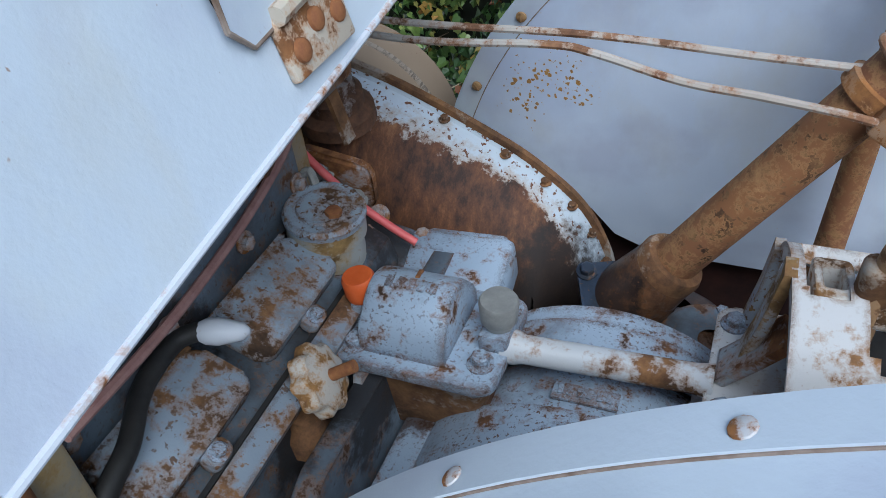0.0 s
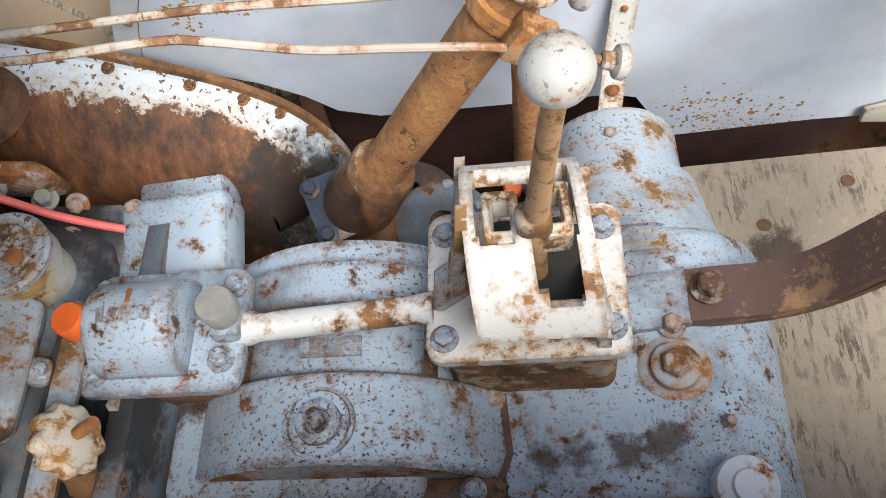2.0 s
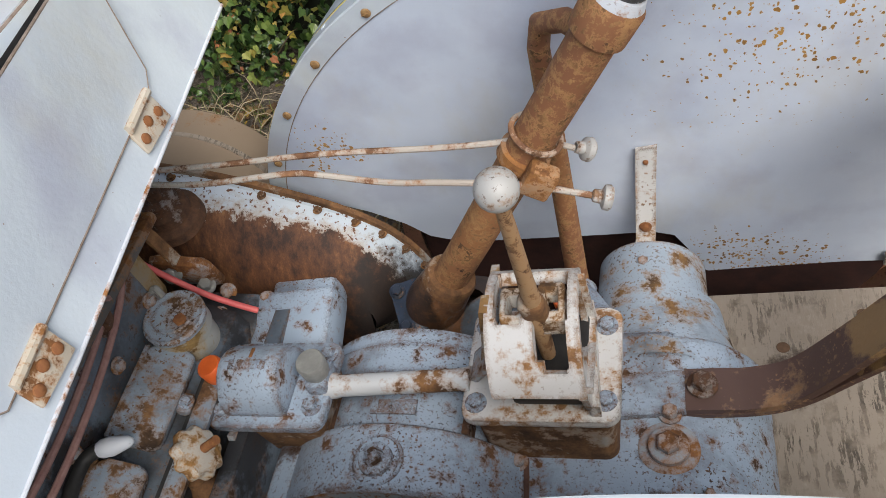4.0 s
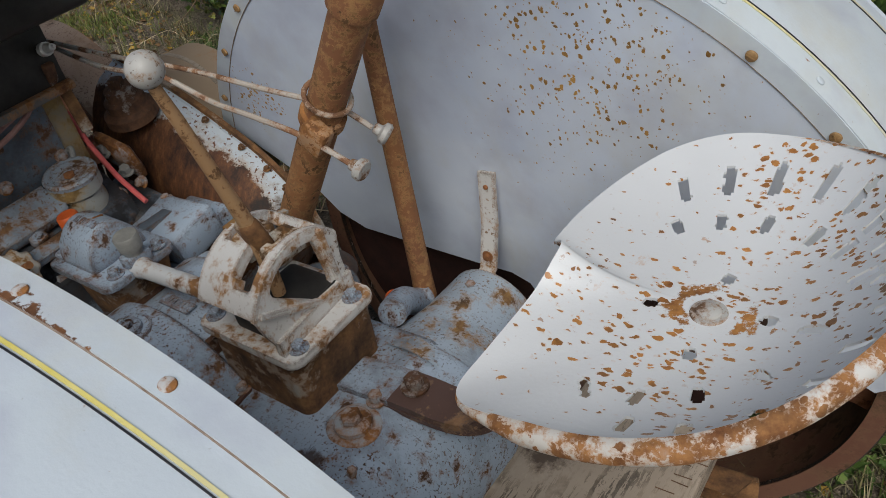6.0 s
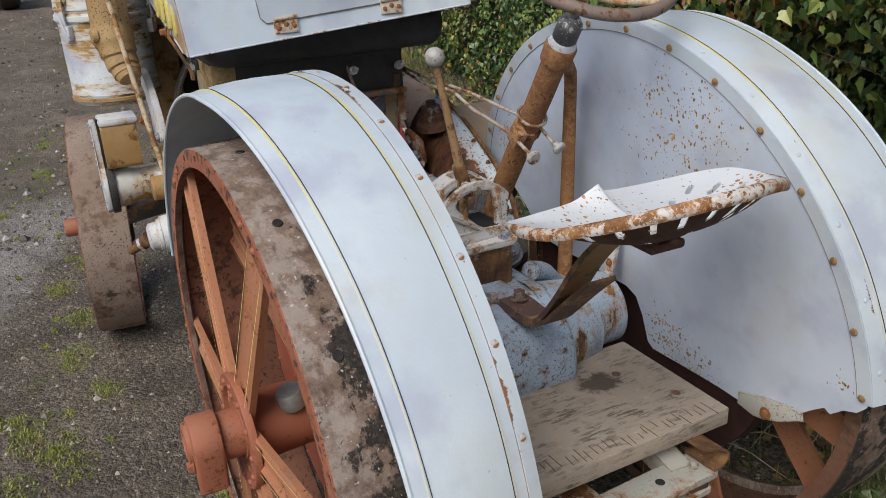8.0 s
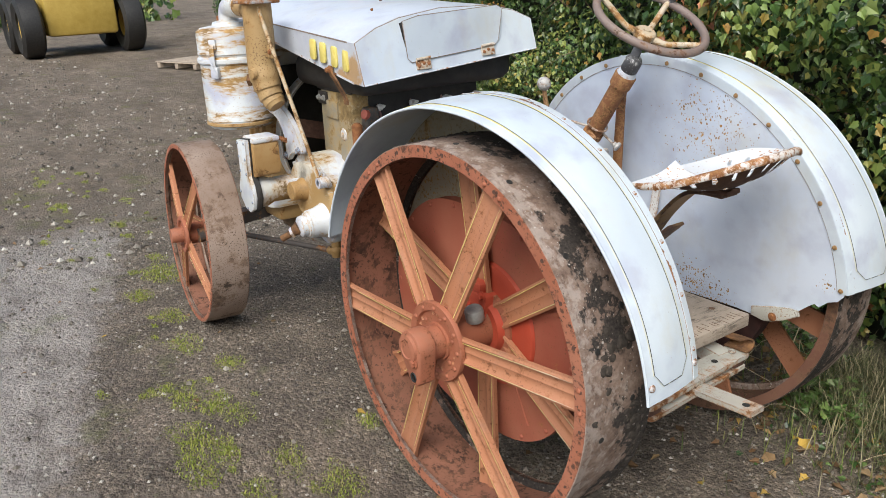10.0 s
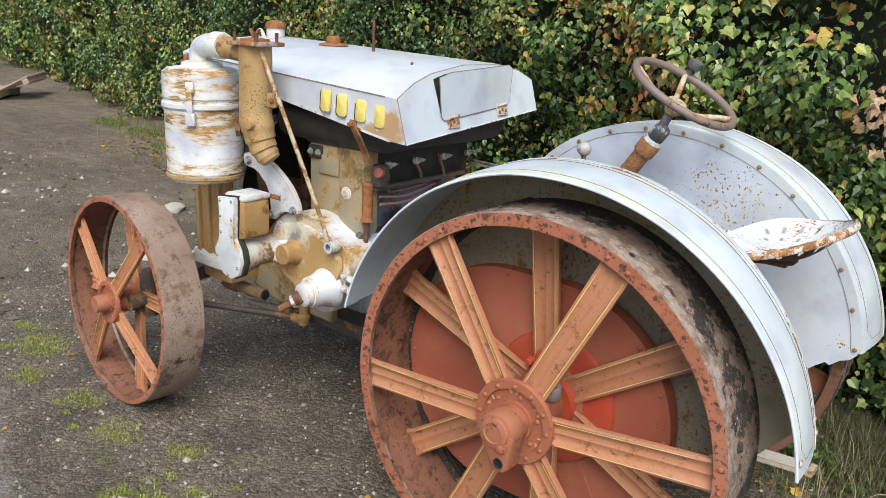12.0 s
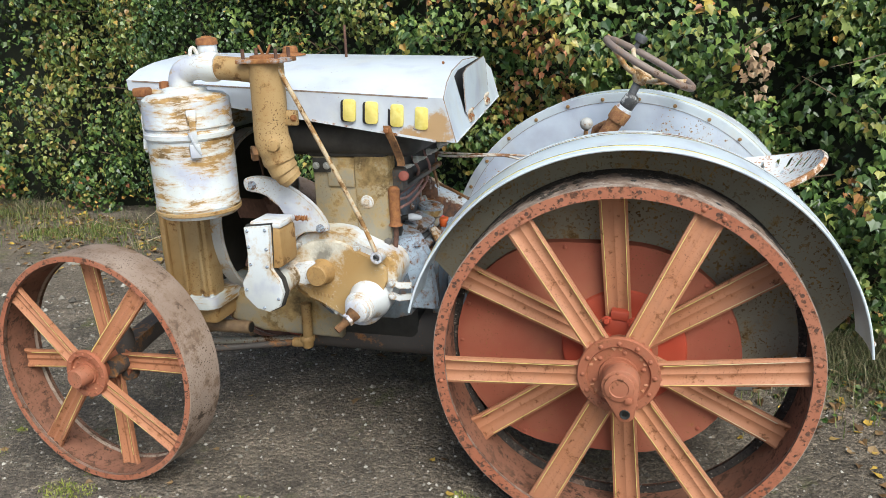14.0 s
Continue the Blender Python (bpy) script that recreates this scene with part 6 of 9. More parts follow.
# arched clutch cover in front of the gear case
def hump(y0, y1, r, mat, name, a0=28, a1=150, x=-0.445, z=0.502):
    us, vs = arc(radians(a0), radians(a1), 36), [0, 0.04, 0.5, 0.96, 1.0]

    def f(u, v):
        rr = r - (0.006 if v in (0, 1.0) else 0)
        return (x + rr * math.cos(u), y0 + (y1 - y0) * v, z + rr * math.sin(u))
    return part(name, grid_shell(bmesh.new(), f, us, vs, -0.02), M[mat], gear_case)


hump(-0.092, 0.018, 0.236, "casting", "arched_cover")
hump(0.018, 0.105, 0.212, "casting", "plate_recess", 34, 146)
hump(0.105, 0.165, 0.232, "casting", "arched_rim", 40, 140)
hump(0.165, 0.20, 0.222, "casting", "rear_lip", 45, 135)
part("arch_end", slab(bmesh.new(), disc_outline(-0.445, 0.502, 0.222, 40, radians(20), radians(160)), to_xz(-0.080), 0.010), M["casting_rust"], gear_case)
part("case_seam", bar(bmesh.new(), [(-0.243, 0.013, 0.6335), (-0.236, -0.061, 0.6335), (-0.250, -0.10, 0.6335)], 0.008, 0.006, (1, 0, 0)), M["dark_rust"], gear_case)
part("front_flange", box(bmesh.new(), (-0.42, -0.108, 0.635), (0.36, 0.035, 0.024), bevel=0.006), M["oily_rust"], gear_case, "oil-dark bolted flange")
part("case_front", box(bmesh.new(), (-0.50, 0.05, 0.57), (0.34, 0.34, 0.17), bevel=0.02), M["casting"], gear_case)
# dark underside boxes: oil, and the shade under the machine put into colour
part("sump", box(bmesh.new(), (-0.50, 0.05, 0.415), (0.34, 0.32, 0.15), bevel=0.03), M["black"], gear_case, "underside of the gear case, black with oil and painted-in shade")
part("axle_sump", box(bmesh.new(), (-0.12, 0.05, 0.375), (0.44, 0.30, 0.12), bevel=0.04), M["black"], gear_case, "axle sump, black with oil and painted-in shade")
# cast nameplate, its writing as plain bars
plate = part("name_plate", box(bmesh.new(), (-0.445, 0.055, 0.7165), (0.078, 0.026, 0.005), bevel=0.0015), M["casting"], gear_case, "small cast name plate")
for i in range(6):
    part("cast_mark", box(bmesh.new(), (-0.474 + 0.0115 * i, 0.055, 0.720), (0.007, 0.013, 0.003), (0, 0, 8 * (-1) ** i), bevel=0.001), M["casting"], plate)
# square-headed plug in its ring
bm = lathe(bmesh.new(), (-0.445, -0.045, 0.735), (0, 0, 1), [(0.043, 0), (0.042, 0.004), (0.038, 0.004), (0.036, 0.001), (0.027, 0.001), (0.026, 0.010), (0.020, 0.014), (0.016, 0.014), (0.014, 0.006), (0, 0.005)], 32)
box(bm, (-0.445, -0.045, 0.745), (0.017, 0.017, 0.012), (0, 0, 40), bevel=0.002)
part("square_plug", bm, M["casting"], gear_case, "recessed square-headed plug")
# dark seams either side of the recess
for x in (-0.565, -0.325):
    part("cover_rib", bar(bmesh.new(), [(x, 0.018, 0.70 - 0.02), (x, 0.11, 0.70 - 0.02)], 0.012, 0.05, (1, 0, 0)), M["dark_rust_paint"], gear_case)

# ---- governor casting with two caps ----
bm = bmesh.new()


def rounded(x0, x1, y0, y1, r, n=5):
    pts = []
    for cx, cy, a in ((x1 - r, y1 - r, 0), (x0 + r, y1 - r, 90), (x0 + r, y0 + r, 180), (x1 - r, y0 + r, 270)):
        pts += [(cx + r * math.cos(radians(a + 90 * i / n)), cy + r * math.sin(radians(a + 90 * i / n))) for i in range(n + 1)]
    return pts


def flat(z):
    return Matrix.Translation((0, 0, z))


slab(bm, rounded(-0.742, -0.535, -0.012, 0.145, 0.02), flat(0.752), 0.014, 0.003)
gov = part("valve_housing", bm, M["casting"], tractor, "cast housing with curved cover, orange cap and grey cap")
bm = bmesh.new()
body = rounded(-0.73, -0.545, 0.0, 0.135, 0.015)
lo = [bm.verts.new((-0.64 + (x + 0.64) * 0.72, 0.07 + (y - 0.07) * 0.8, 0.64)) for x, y in body]
hi = [bm.verts.new((x, y, 0.753)) for x, y in body]
for i in range(len(lo)):
    bm.faces.new((lo[i], lo[(i + 1) % len(lo)], hi[(i + 1) % len(lo)], hi[i]))
bm.faces.new(lo[::-1])
part("lower_body", bm, M["rust_paint"], gov, "rust-brown lower body")
# half-barrel cover, axis along x
bm = bmesh.new()
prof = [(0.066 + 0.058 * math.cos(a), 0.766 + 0.072 * math.sin(a)) for a in arc(math.pi, 0, 18)]
prof = [(0.008, 0.764)] + prof + [(0.124, 0.764)]
slab(bm, prof, to_yz(-0.706), 0.108, 0.006)
barrel = part("barrel_cover", bm, M["casting"], gov, "rounded pale grey cover with cast marks")
for i in range(5):
    part("cast_mark", box(bmesh.new(), (-0.680 + 0.014 * i, 0.060, 0.838), (0.009, 0.017, 0.004), (4, 0, 6 * (-1) ** i), bevel=0.0012), M["casting"], barrel)
part("cast_mark", box(bmesh.new(), (-0.652, 0.083, 0.834), (0.006, 0.022, 0.004), (-16, 0, 10), bevel=0.0012), M["casting_rust"], barrel)
for x, y in ((-0.717, 0.014), (-0.560, 0.026)):
    bolt(gov, (x, y, 0.766), (0, 0, 1), 0.0115, 0.014, "casting")
bolt(gov, (-0.553, 0.118, 0.770), (0, 0, 1), 0.011, 0.012, "casting")
bolt(gov, (-0.722, 0.125, 0.768), (0, 0, 1), 0.010, 0.012, "casting")
part("cap_seat", box(bmesh.new(), (-0.553, 0.072, 0.775), (0.038, 0.05, 0.028), bevel=0.006), M["casting"], gov)
part("grey_cap", lathe(bmesh.new(), (-0.552, 0.072, 0.785), (0.06, -0.05, 1), [(0.016, 0), (0.018, 0.014), (0.022, 0.016), (0.0235, 0.042), (0.021, 0.046), (0, 0.046)], 24), M["steel_dull"], gov, "dull grey cap on rusty thread")
part("cap_seat", box(bmesh.new(), (-0.722, 0.062, 0.785), (0.024, 0.036, 0.036), bevel=0.006), M["casting"], gov)
part("orange_cap", lathe(bmesh.new(), (-0.722, 0.062, 0.80), (-0.05, -0.05, 1), [(0.012, 0), (0.019, 0.004), (0.0205, 0.010), (0.0205, 0.032), (0.018, 0.036), (0, 0.036)], 24), M["orange"], gov, "orange plastic cap")
part("rib", bar(bmesh.new(), [(-0.70, 0.005, 0.74), (-0.70, -0.06, 0.58)], 0.012, 0.05, (1, 0, 0)), M["casting_rust"], gov)
# shaft tube to the gear gate
tb = part("shaft_tube", tube(bmesh.new(), [(-0.545, 0.066, 0.762), (-0.53, 0.066, 0.762), (-0.52, 0.066, 0.762), (-0.33, 0.080, 0.757), (-0.31, 0.08, 0.757)], [0.021, 0.021, 0.0175, 0.0175, 0.021], 20), M["tube_paint"], gov, "rust-streaked pale shaft tube")
# stepped cover behind the barrel
bm = box(bmesh.new(), (-0.672, 0.225, 0.70), (0.155, 0.12, 0.075), (10, 0, 4), bevel=0.012)
box(bm, (-0.69, 0.305, 0.665), (0.13, 0.07, 0.07), (10, 0, 4), bevel=0.01)
step = part("stepped_cover", bm, M["casting"], gov)
bolt(step, (-0.735, 0.265, 0.735), (0, -0.2, 1), 0.010, 0.011, "casting_rust")

# ---- gear gate ----
gate = part("gear_gate", slab(bmesh.new(), rounded(-0.318, -0.088, 0.012, 0.205, 0.018), flat(0.742), 0.016, 0.003), M["gate_white"], tractor, "white gear gate with rusted edges on a cast base")
bm = bmesh.new()
body = rounded(-0.305, -0.10, 0.02, 0.20, 0.02)
lo = [bm.verts.new((x * 0.98 - 0.004, y - 0.004, 0.628)) for x, y in body]
hi = [bm.verts.new((x, y, 0.743)) for x, y in body]
for i in range(len(lo)):
    bm.faces.new((lo[i], lo[(i + 1) % len(lo)], hi[(i + 1) % len(lo)], hi[i]))
bm.faces.new(hi)
part("gate_base", bm, M["rust_paint"], gate, "brown rusted lower part")
for x, y in ((-0.297, 0.040), (-0.108, 0.045), (-0.110, 0.172), (-0.297, 0.175)):
    bolt(gate, (x, y, 0.758), (0, 0, 1), 0.0115, 0.012, "casting")


def gate_point(u, v):
    """Top of the gate: u across (x), v along the bow from the near lower end to the far end."""
    a = radians(152 - 114 * v)
    return (-0.247 + 0.127 * u - 0.018 * v, 0.107 + 0.122 * math.cos(a), 0.787 + 0.124 * math.sin(a))


def in_round(u, v, u0, u1, v0, v1, r=0.045):
    """True inside a rectangle with rounded corners."""
    du, dv = max(u0 + r - u, 0, u - u1 + r), max(v0 + r - v, 0, v - v1 + r)
    return u0 < u < u1 and v0 < v < v1 and du * du + dv * dv < r * r


def gate_plate():
    bm = bmesh.new()
    nu, nv = 40, 48
    us, vs = [i / nu for i in range(nu + 1)], [i / nv for i in range(nv + 1)]
    gone = set()
    for i in range(nu):
        for j in range(nv):
            u, v = (i + 0.5) / nu, (j + 0.5) / nv
            low_slot = in_round(u, v, 0.52, 0.87, 0.14, 0.46) and not (u < 0.60 and v < 0.20)
            cross = in_round(u, v, 0.11, 0.90, 0.42, 0.87) and not (0.40 < u < 0.57 and v < 0.49)
            if low_slot or cross or not in_round(u, v, -0.01, 1.01, -0.01, 1.01, 0.07):
                gone.add((i, j))
    P = [[Vector(gate_point(u, v)) for v in vs] for u in us]
    nrm = [[(P[min(i + 1, nu)][j] - P[max(i - 1, 0)][j]).cross(P[i][min(j + 1, nv)] - P[i][max(j - 1, 0)]).normalized() for j in range(nv + 1)] for i in range(nu + 1)]
    top = [[bm.verts.new(P[i][j]) for j in range(nv + 1)] for i in range(nu + 1)]
    low = [[bm.verts.new(P[i][j] - nrm[i][j] * 0.020) for j in range(nv + 1)] for i in range(nu + 1)]
    cells = {(i, j) for i in range(nu) for j in range(nv)} - gone
    for i, j in cells:
        bm.faces.new((top[i][j], top[i + 1][j], top[i + 1][j + 1], top[i][j + 1]))
        bm.faces.new((low[i][j], low[i][j + 1], low[i + 1][j + 1], low[i + 1][j]))
        for (di, dj), (p0, q0) in (((-1, 0), ((0, 0), (0, 1))), ((1, 0), ((1, 0), (1, 1))), ((0, -1), ((0, 0), (1, 0))), ((0, 1), ((0, 1), (1, 1)))):
            if (i + di, j + dj) not in cells:
                p, q = (i + p0[0], j + p0[1]), (i + q0[0], j + q0[1])
                bm.faces.new((top[p[0]][p[1]], low[p[0]][p[1]], low[q[0]][q[1]], top[q[0]][q[1]]))
    loose = [v for v in bm.verts if not v.link_faces]
    bmesh.ops.delete(bm, geom=loose, context="VERTS")
    bmesh.ops.recalc_face_normals(bm, faces=bm.faces)
    return bm


part("gate_plate", gate_plate(), M["gate_white"], gate, "white slotted bow plate with brown edges")
# two small open boxes in the upper opening
for u0, u1, v0, v1 in ((0.16, 0.46, 0.43, 0.70), (0.57, 0.87, 0.45, 0.74)):
    bm = bmesh.new()
    loops = []
    for du, dv, drop in ((0, 0, 0.036), (0, 0, 0.004), (0.012, 0.012, 0.001), (0.066, 0.052, 0.001), (0.078, 0.062, 0.005), (0.078, 0.062, 0.036)):
        ring = []
        for cu, cv, a0 in ((u1 - du, v1 - dv, 0), (u0 + du, v1 - dv, 90), (u0 + du, v0 + dv, 180), (u1 - du, v0 + dv, 270)):
            r = max(0.012, 0.045 - du * 0.4)
            mu, mv = (cu - r if cu > (u0 + u1) / 2 else cu + r), (cv - r if cv > (v0 + v1) / 2 else cv + r)
            for a in (0, 30, 60, 90):
                t = radians(a0 + a)
                p = Vector(gate_point(mu + r * math.cos(t), mv + r * math.sin(t)))
                ring.append(bm.verts.new(p + Vector((0, 0, -drop - 0.003))))
        loops.append(ring)
    for la, lb in zip(loops, loops[1:] + loops[:1]):
        for i in range(16):
            bm.faces.new((la[i], la[(i + 1) % 16], lb[(i + 1) % 16], lb[i]))
    bmesh.ops.recalc_face_normals(bm, faces=bm.faces)
    part("slot_frame", bm, M["gate_box"], gate, "white box frame with brown rusted sides")
# webs at both sides of the gate
def gate_side(side, mat, legs):
    pts = [Vector(gate_point(side, v)) + Vector((-0.006 * (2 * side - 1), 0, -0.017)) for v in arc(0.04, 0.96, 14)]
    web = part("gate_rim", bar(bmesh.new(), pts, 0.008, 0.010, (1, 0, 0)), M[mat], gate)
    for v, foot, dx, w in legs:
        p = Vector(gate_point(side, v))
        part("gate_leg", bar(bmesh.new(), [p, (p.x + dx * 0.4, (p.y + foot) / 2, (p.z + 0.757) / 2), (p.x + dx, foot, 0.757)], 0.012, w, (1, 0, 0)), M[mat], web)


gate_side(0, "casting_rust2", ((0.55, 0.11, -0.035, 0.03), (1.0, 0.19, -0.02, 0.028)))
gate_side(1, "gate_white", ())


def pierced_web(outer, hole, x, thick, n=56):
    """A cast plate in y, z with x given by y and one opening; both outlines are seen from the opening's middle."""
    c = Vector((sum(p[0] for p in hole) / len(hole), sum(p[1] for p in hole) / len(hole)))

    def reach(poly, a):
        d, far = Vector((math.cos(a), math.sin(a))), 0.0
        for p, q in zip(poly, poly[1:] + poly[:1]):
            p, e = Vector(p) - c, Vector(q) - Vector(p)
            det = d.x * e.y - d.y * e.x
            if abs(det) > 1e-9:
                t, k = (p.x * e.y - p.y * e.x) / det, (p.x * d.y - p.y * d.x) / det
                if t > 0 and -1e-6 <= k <= 1 + 1e-6:
                    far = max(far, t)
        return c + d * far
    bm = bmesh.new()
    rings = []
    for poly, back in ((outer, 0), (hole, 0), (hole, thick), (outer, thick)):
        line = [reach(poly, 2 * math.pi * i / n) for i in range(n)]
        rings.append([bm.verts.new((x(p.x) - back, p.x, p.y)) for p in line])
    for a, b in zip(rings, rings[1:] + rings[:1]):
        for i in range(n):
            bm.faces.new((a[i], a[(i + 1) % n], b[(i + 1) % n], b[i]))
    return bm


web_edge = [(0.000, 0.846), (0.020, 0.874), (0.045, 0.894), (0.075, 0.905), (0.107, 0.908), (0.140, 0.904), (0.170, 0.891), (0.203, 0.862), (0.196, 0.82), (0.198, 0.785), (0.205, 0.757), (0.03, 0.757), (0.012, 0.80)]
web_hole = [(p.x, p.y) for p in smooth([(0.044, 0.868, 0), (0.078, 0.891, 0), (0.118, 0.895, 0), (0.148, 0.885, 0), (0.157, 0.84, 0), (0.161, 0.80, 0), (0.150, 0.777, 0), (0.124, 0.784, 0), (0.084, 0.818, 0), (0.050, 0.848, 0)], 3, True)]
web = part("side_web", pierced_web(web_edge, web_hole, lambda y: -0.119 - 0.018 * y / 0.2, 0.010), M["gate_white"], gate, "cast side web with a rounded opening")
part("web_rib", bar(bmesh.new(), [(-0.118, 0.010, 0.848), (-0.124, 0.085, 0.805), (-0.130, 0.158, 0.762)], 0.012, 0.009, (1, 0, 0)), M["gate_white"], web)
part("web_rib", bar(bmesh.new(), [(-0.131, 0.165, 0.892), (-0.131, 0.170, 0.83), (-0.131, 0.176, 0.762)], 0.012, 0.008, (1, 0, 0)), M["gate_white"], web)
part("gate_foot", bar(bmesh.new(), [(-0.119, 0.02, 0.772), (-0.135, 0.20, 0.772)], 0.014, 0.03, (1, 0, 0)), M["gate_white"], gate)
# black filler block, painted as the shade inside the gate
part("gate_inside", box(bmesh.new(), (-0.185, 0.105, 0.775), (0.11, 0.14, 0.035), bevel=0.01), M["black"], gate)
part("side_arm", bar(bmesh.new(), [(-0.305, 0.10, 0.76), (-0.270, 0.10, 0.80), (-0.247, 0.09, 0.84)], 0.05, 0.012, (0, 1, 0)), M["casting_rust"], gate)
# gear lever
lever = part("gear_lever", tube(bmesh.new(), [(-0.186, 0.098, 0.80), (-0.184, 0.094, 0.90), (-0.182, 0.090, 0.93), (-0.174, 0.068, 1.02), (-0.162, 0.036, 1.15), (-0.157, 0.022, 1.20)],
                                  [0.011, 0.013, 0.013, 0.0105, 0.009, 0.008], 14), M["lever_rust"], tractor, "rusty gear lever with a worn ball knob")
part("lever_boss", box(bmesh.new(), (-0.184, 0.093, 0.918), (0.036, 0.030, 0.070), (16, 0, 0), bevel=0.011, seg=3), M["rust_paint"], lever)
bm = bmesh.new()
bmesh.ops.create_uvsphere(bm, u_segments=24, v_segments=16, radius=0.0235, matrix=Matrix.Translation((-0.156, 0.02, 1.222)))
part("ball_knob", bm, M["knob"], lever, "worn grey and brown ball knob")

# ---- steering ----
COL0, COL1 = Vector((-0.385, 0.300, 0.733)), Vector((-0.042, 0.296, 1.240))
AX = (COL1 - COL0).normalized()
col = part("steering_column", tube(bmesh.new(), [COL0 - AX * 0.03, COL1], 0.031, 28), M["column_rust"], tractor, "thick rust-brown steering column tube")
part("collar", lathe(bmesh.new(), COL0 - AX * 0.02, AX, [(0.031, 0), (0.046, 0), (0.047, 0.018), (0.043, 0.026), (0.031, 0.026)], 28), M["rust_paint"], col)
bm = lathe(bmesh.new(), COL0 - AX * 0.135, AX, [(0.03, 0), (0.05, 0.01), (0.054, 0.05), (0.046, 0.118), (0.03, 0.118)], 28)
sbox = part("steering_box", bm, M["oily_rust"], tractor, "oil-blackened rusty steering box")
fl = facing((-0.463, 0.295, 0.655), AX * 0.8 + Vector((-0.35, -0.25, 0.1)))
part("box_flange", slab(bmesh.new(), rounded(-0.046, 0.046, -0.050, 0.050, 0.014), fl, 0.016, 0.003), M["oily_paint"], sbox, "black-stained bolt flange")
for a, b in ((-0.033, -0.036), (0.033, -0.036), (-0.033, 0.036), (0.033, 0.036)):
    m = fl @ Matrix.Translation((a, b, 0.016))
    bolt(sbox, m.translation, m.to_3x3() @ Vector((0, 0, 1)), 0.0105, 0.012, "oily_paint")
bm = lathe(bmesh.new(), (-0.39, 0.31, 0.56), (0.1, 0.15, 1), [(0.03, 0), (0.085, 0.0), (0.09, 0.02), (0.085, 0.055), (0.06, 0.07), (0.03, 0.075)], 32)
part("lower_drum", bm, M["oily_rust"], sbox)
bm = lathe(bmesh.new(), (-0.325, 0.27, 0.60), (0.15, -0.1, 1), [(0.02, 0), (0.075, 0), (0.078, 0.014), (0.07, 0.018), (0.068, 0.03), (0.02, 0.034)], 32)
part("side_cover", bm, M["crank_paint"], sbox)
for a in (20, 80, 140):
    bolt(sbox, (-0.325 + 0.06 * math.cos(radians(a)), 0.27 + 0.06 * math.sin(radians(a)), 0.628), (0.1, 0, 1), 0.009, 0.010, "casting")
# upper collar and universal joint
part("upper_sleeve", lathe(bmesh.new(), COL1 - AX * 0.055, AX, [(0.031, 0), (0.038, 0), (0.039, 0.045), (0.034, 0.052), (0.030, 0.054)], 24), M["column_rust"], col)
part("white_band", lathe(bmesh.new(), COL1 - AX * 0.008, AX, [(0.033, 0), (0.035, 0.004), (0.031, 0.016), (0.026, 0.018)], 24), M["rusty_white"], col)
bm = lathe(bmesh.new(), COL1 + AX * 0.008, AX, [(0.026, 0), (0.030, 0.006), (0.030, 0.046), (0.024, 0.056), (0.015, 0.06)], 20)
box(bm, COL1 + AX * 0.035, (0.066, 0.03, 0.03), (0, -35, 0), bevel=0.006)
part("joint", bm, M["joint_paint"], col, "dark grey joint block splashed with white paint")
# steering wheel
SW_C, SW_N = Vector((0.048, 0.302, 1.414)), Vector((0.50, -0.02, 0.866)).normalized()
HUB = SW_C - SW_N * 0.055
su = Vector((0.866, 0, -0.5))
sv = SW_N.cross(su).normalized()
su = sv.cross(SW_N).normalized()
ring = [SW_C + 0.188 * (math.cos(a) * su + math.sin(a) * sv) for a in arc(0, 2 * math.pi, 49)]
sw = part("steering_wheel", tube(bmesh.new(), ring, 0.0135, 14, False), M["wheel_iron"], tractor, "four-spoked iron steering wheel with worn rusty rim")
for k in range(4):
    a = radians(28 + 90 * k)
    d = math.cos(a) * su + math.sin(a) * sv
    pts = smooth([HUB + d * 0.03, HUB + d * 0.075 + SW_N * 0.004, HUB + d * 0.14 + SW_N * 0.035, SW_C + d * 0.183], 5)
    part("spoke", tube(bmesh.new(), pts, [0.012] * 4 + [0.010] * (len(pts) - 4), 10), M["spoke_rust"], sw)
part("hub", lathe(bmesh.new(), HUB - SW_N * 0.03, SW_N, [(0, 0), (0.024, 0), (0.028, 0.01), (0.037, 0.022), (0.037, 0.044), (0.030, 0.05), (0.014, 0.05), (0.013, 0.055), (0, 0.056)], 28), M["spoke_rust"], sw)
part("shaft", tube(bmesh.new(), [COL1, HUB - SW_N * 0.02], 0.016, 16), M["grey_iron"], sw)
kp = SW_C + 0.188 * (math.cos(radians(115)) * su + math.sin(radians(115)) * sv)
part("spinner_knob", lathe(bmesh.new(), kp, SW_N, [(0.012, 0), (0.010, 0.03), (0.022, 0.036), (0.027, 0.05), (0.024, 0.062), (0, 0.066)], 20), M["grey_iron"], sw, "dark spinner knob")
# strut behind the column
strut = part("column_strut", tube(bmesh.new(), [(-0.201, 0.422, 0.53), (-0.198, 0.421, 0.58), (-0.172, 0.412, 1.10), (-0.160, 0.402, 1.145), (-0.120, 0.365, 1.17), (-0.085, 0.320, 1.175)], [0.023, 0.021, 0.0165, 0.0165, 0.0165, 0.0165], 16), M["column_rust"], tractor, "rusty strut bracing the steering column")
part("foot_elbow", tube(bmesh.new(), smooth([(-0.19, 0.41, 0.54), (-0.19, 0.38, 0.55), (-0.17, 0.33, 0.60), (-0.14, 0.27, 0.63)], 4), 0.027, 16), M["casting"], strut)
part("orange_plug", lathe(bmesh.new(), (-0.225, 0.36, 0.555), (0.1, -0.3, 1), [(0, 0), (0.014, 0), (0.015, 0.02), (0.012, 0.024), (0, 0.024)], 14), M["orange"], strut, "orange plastic plug")
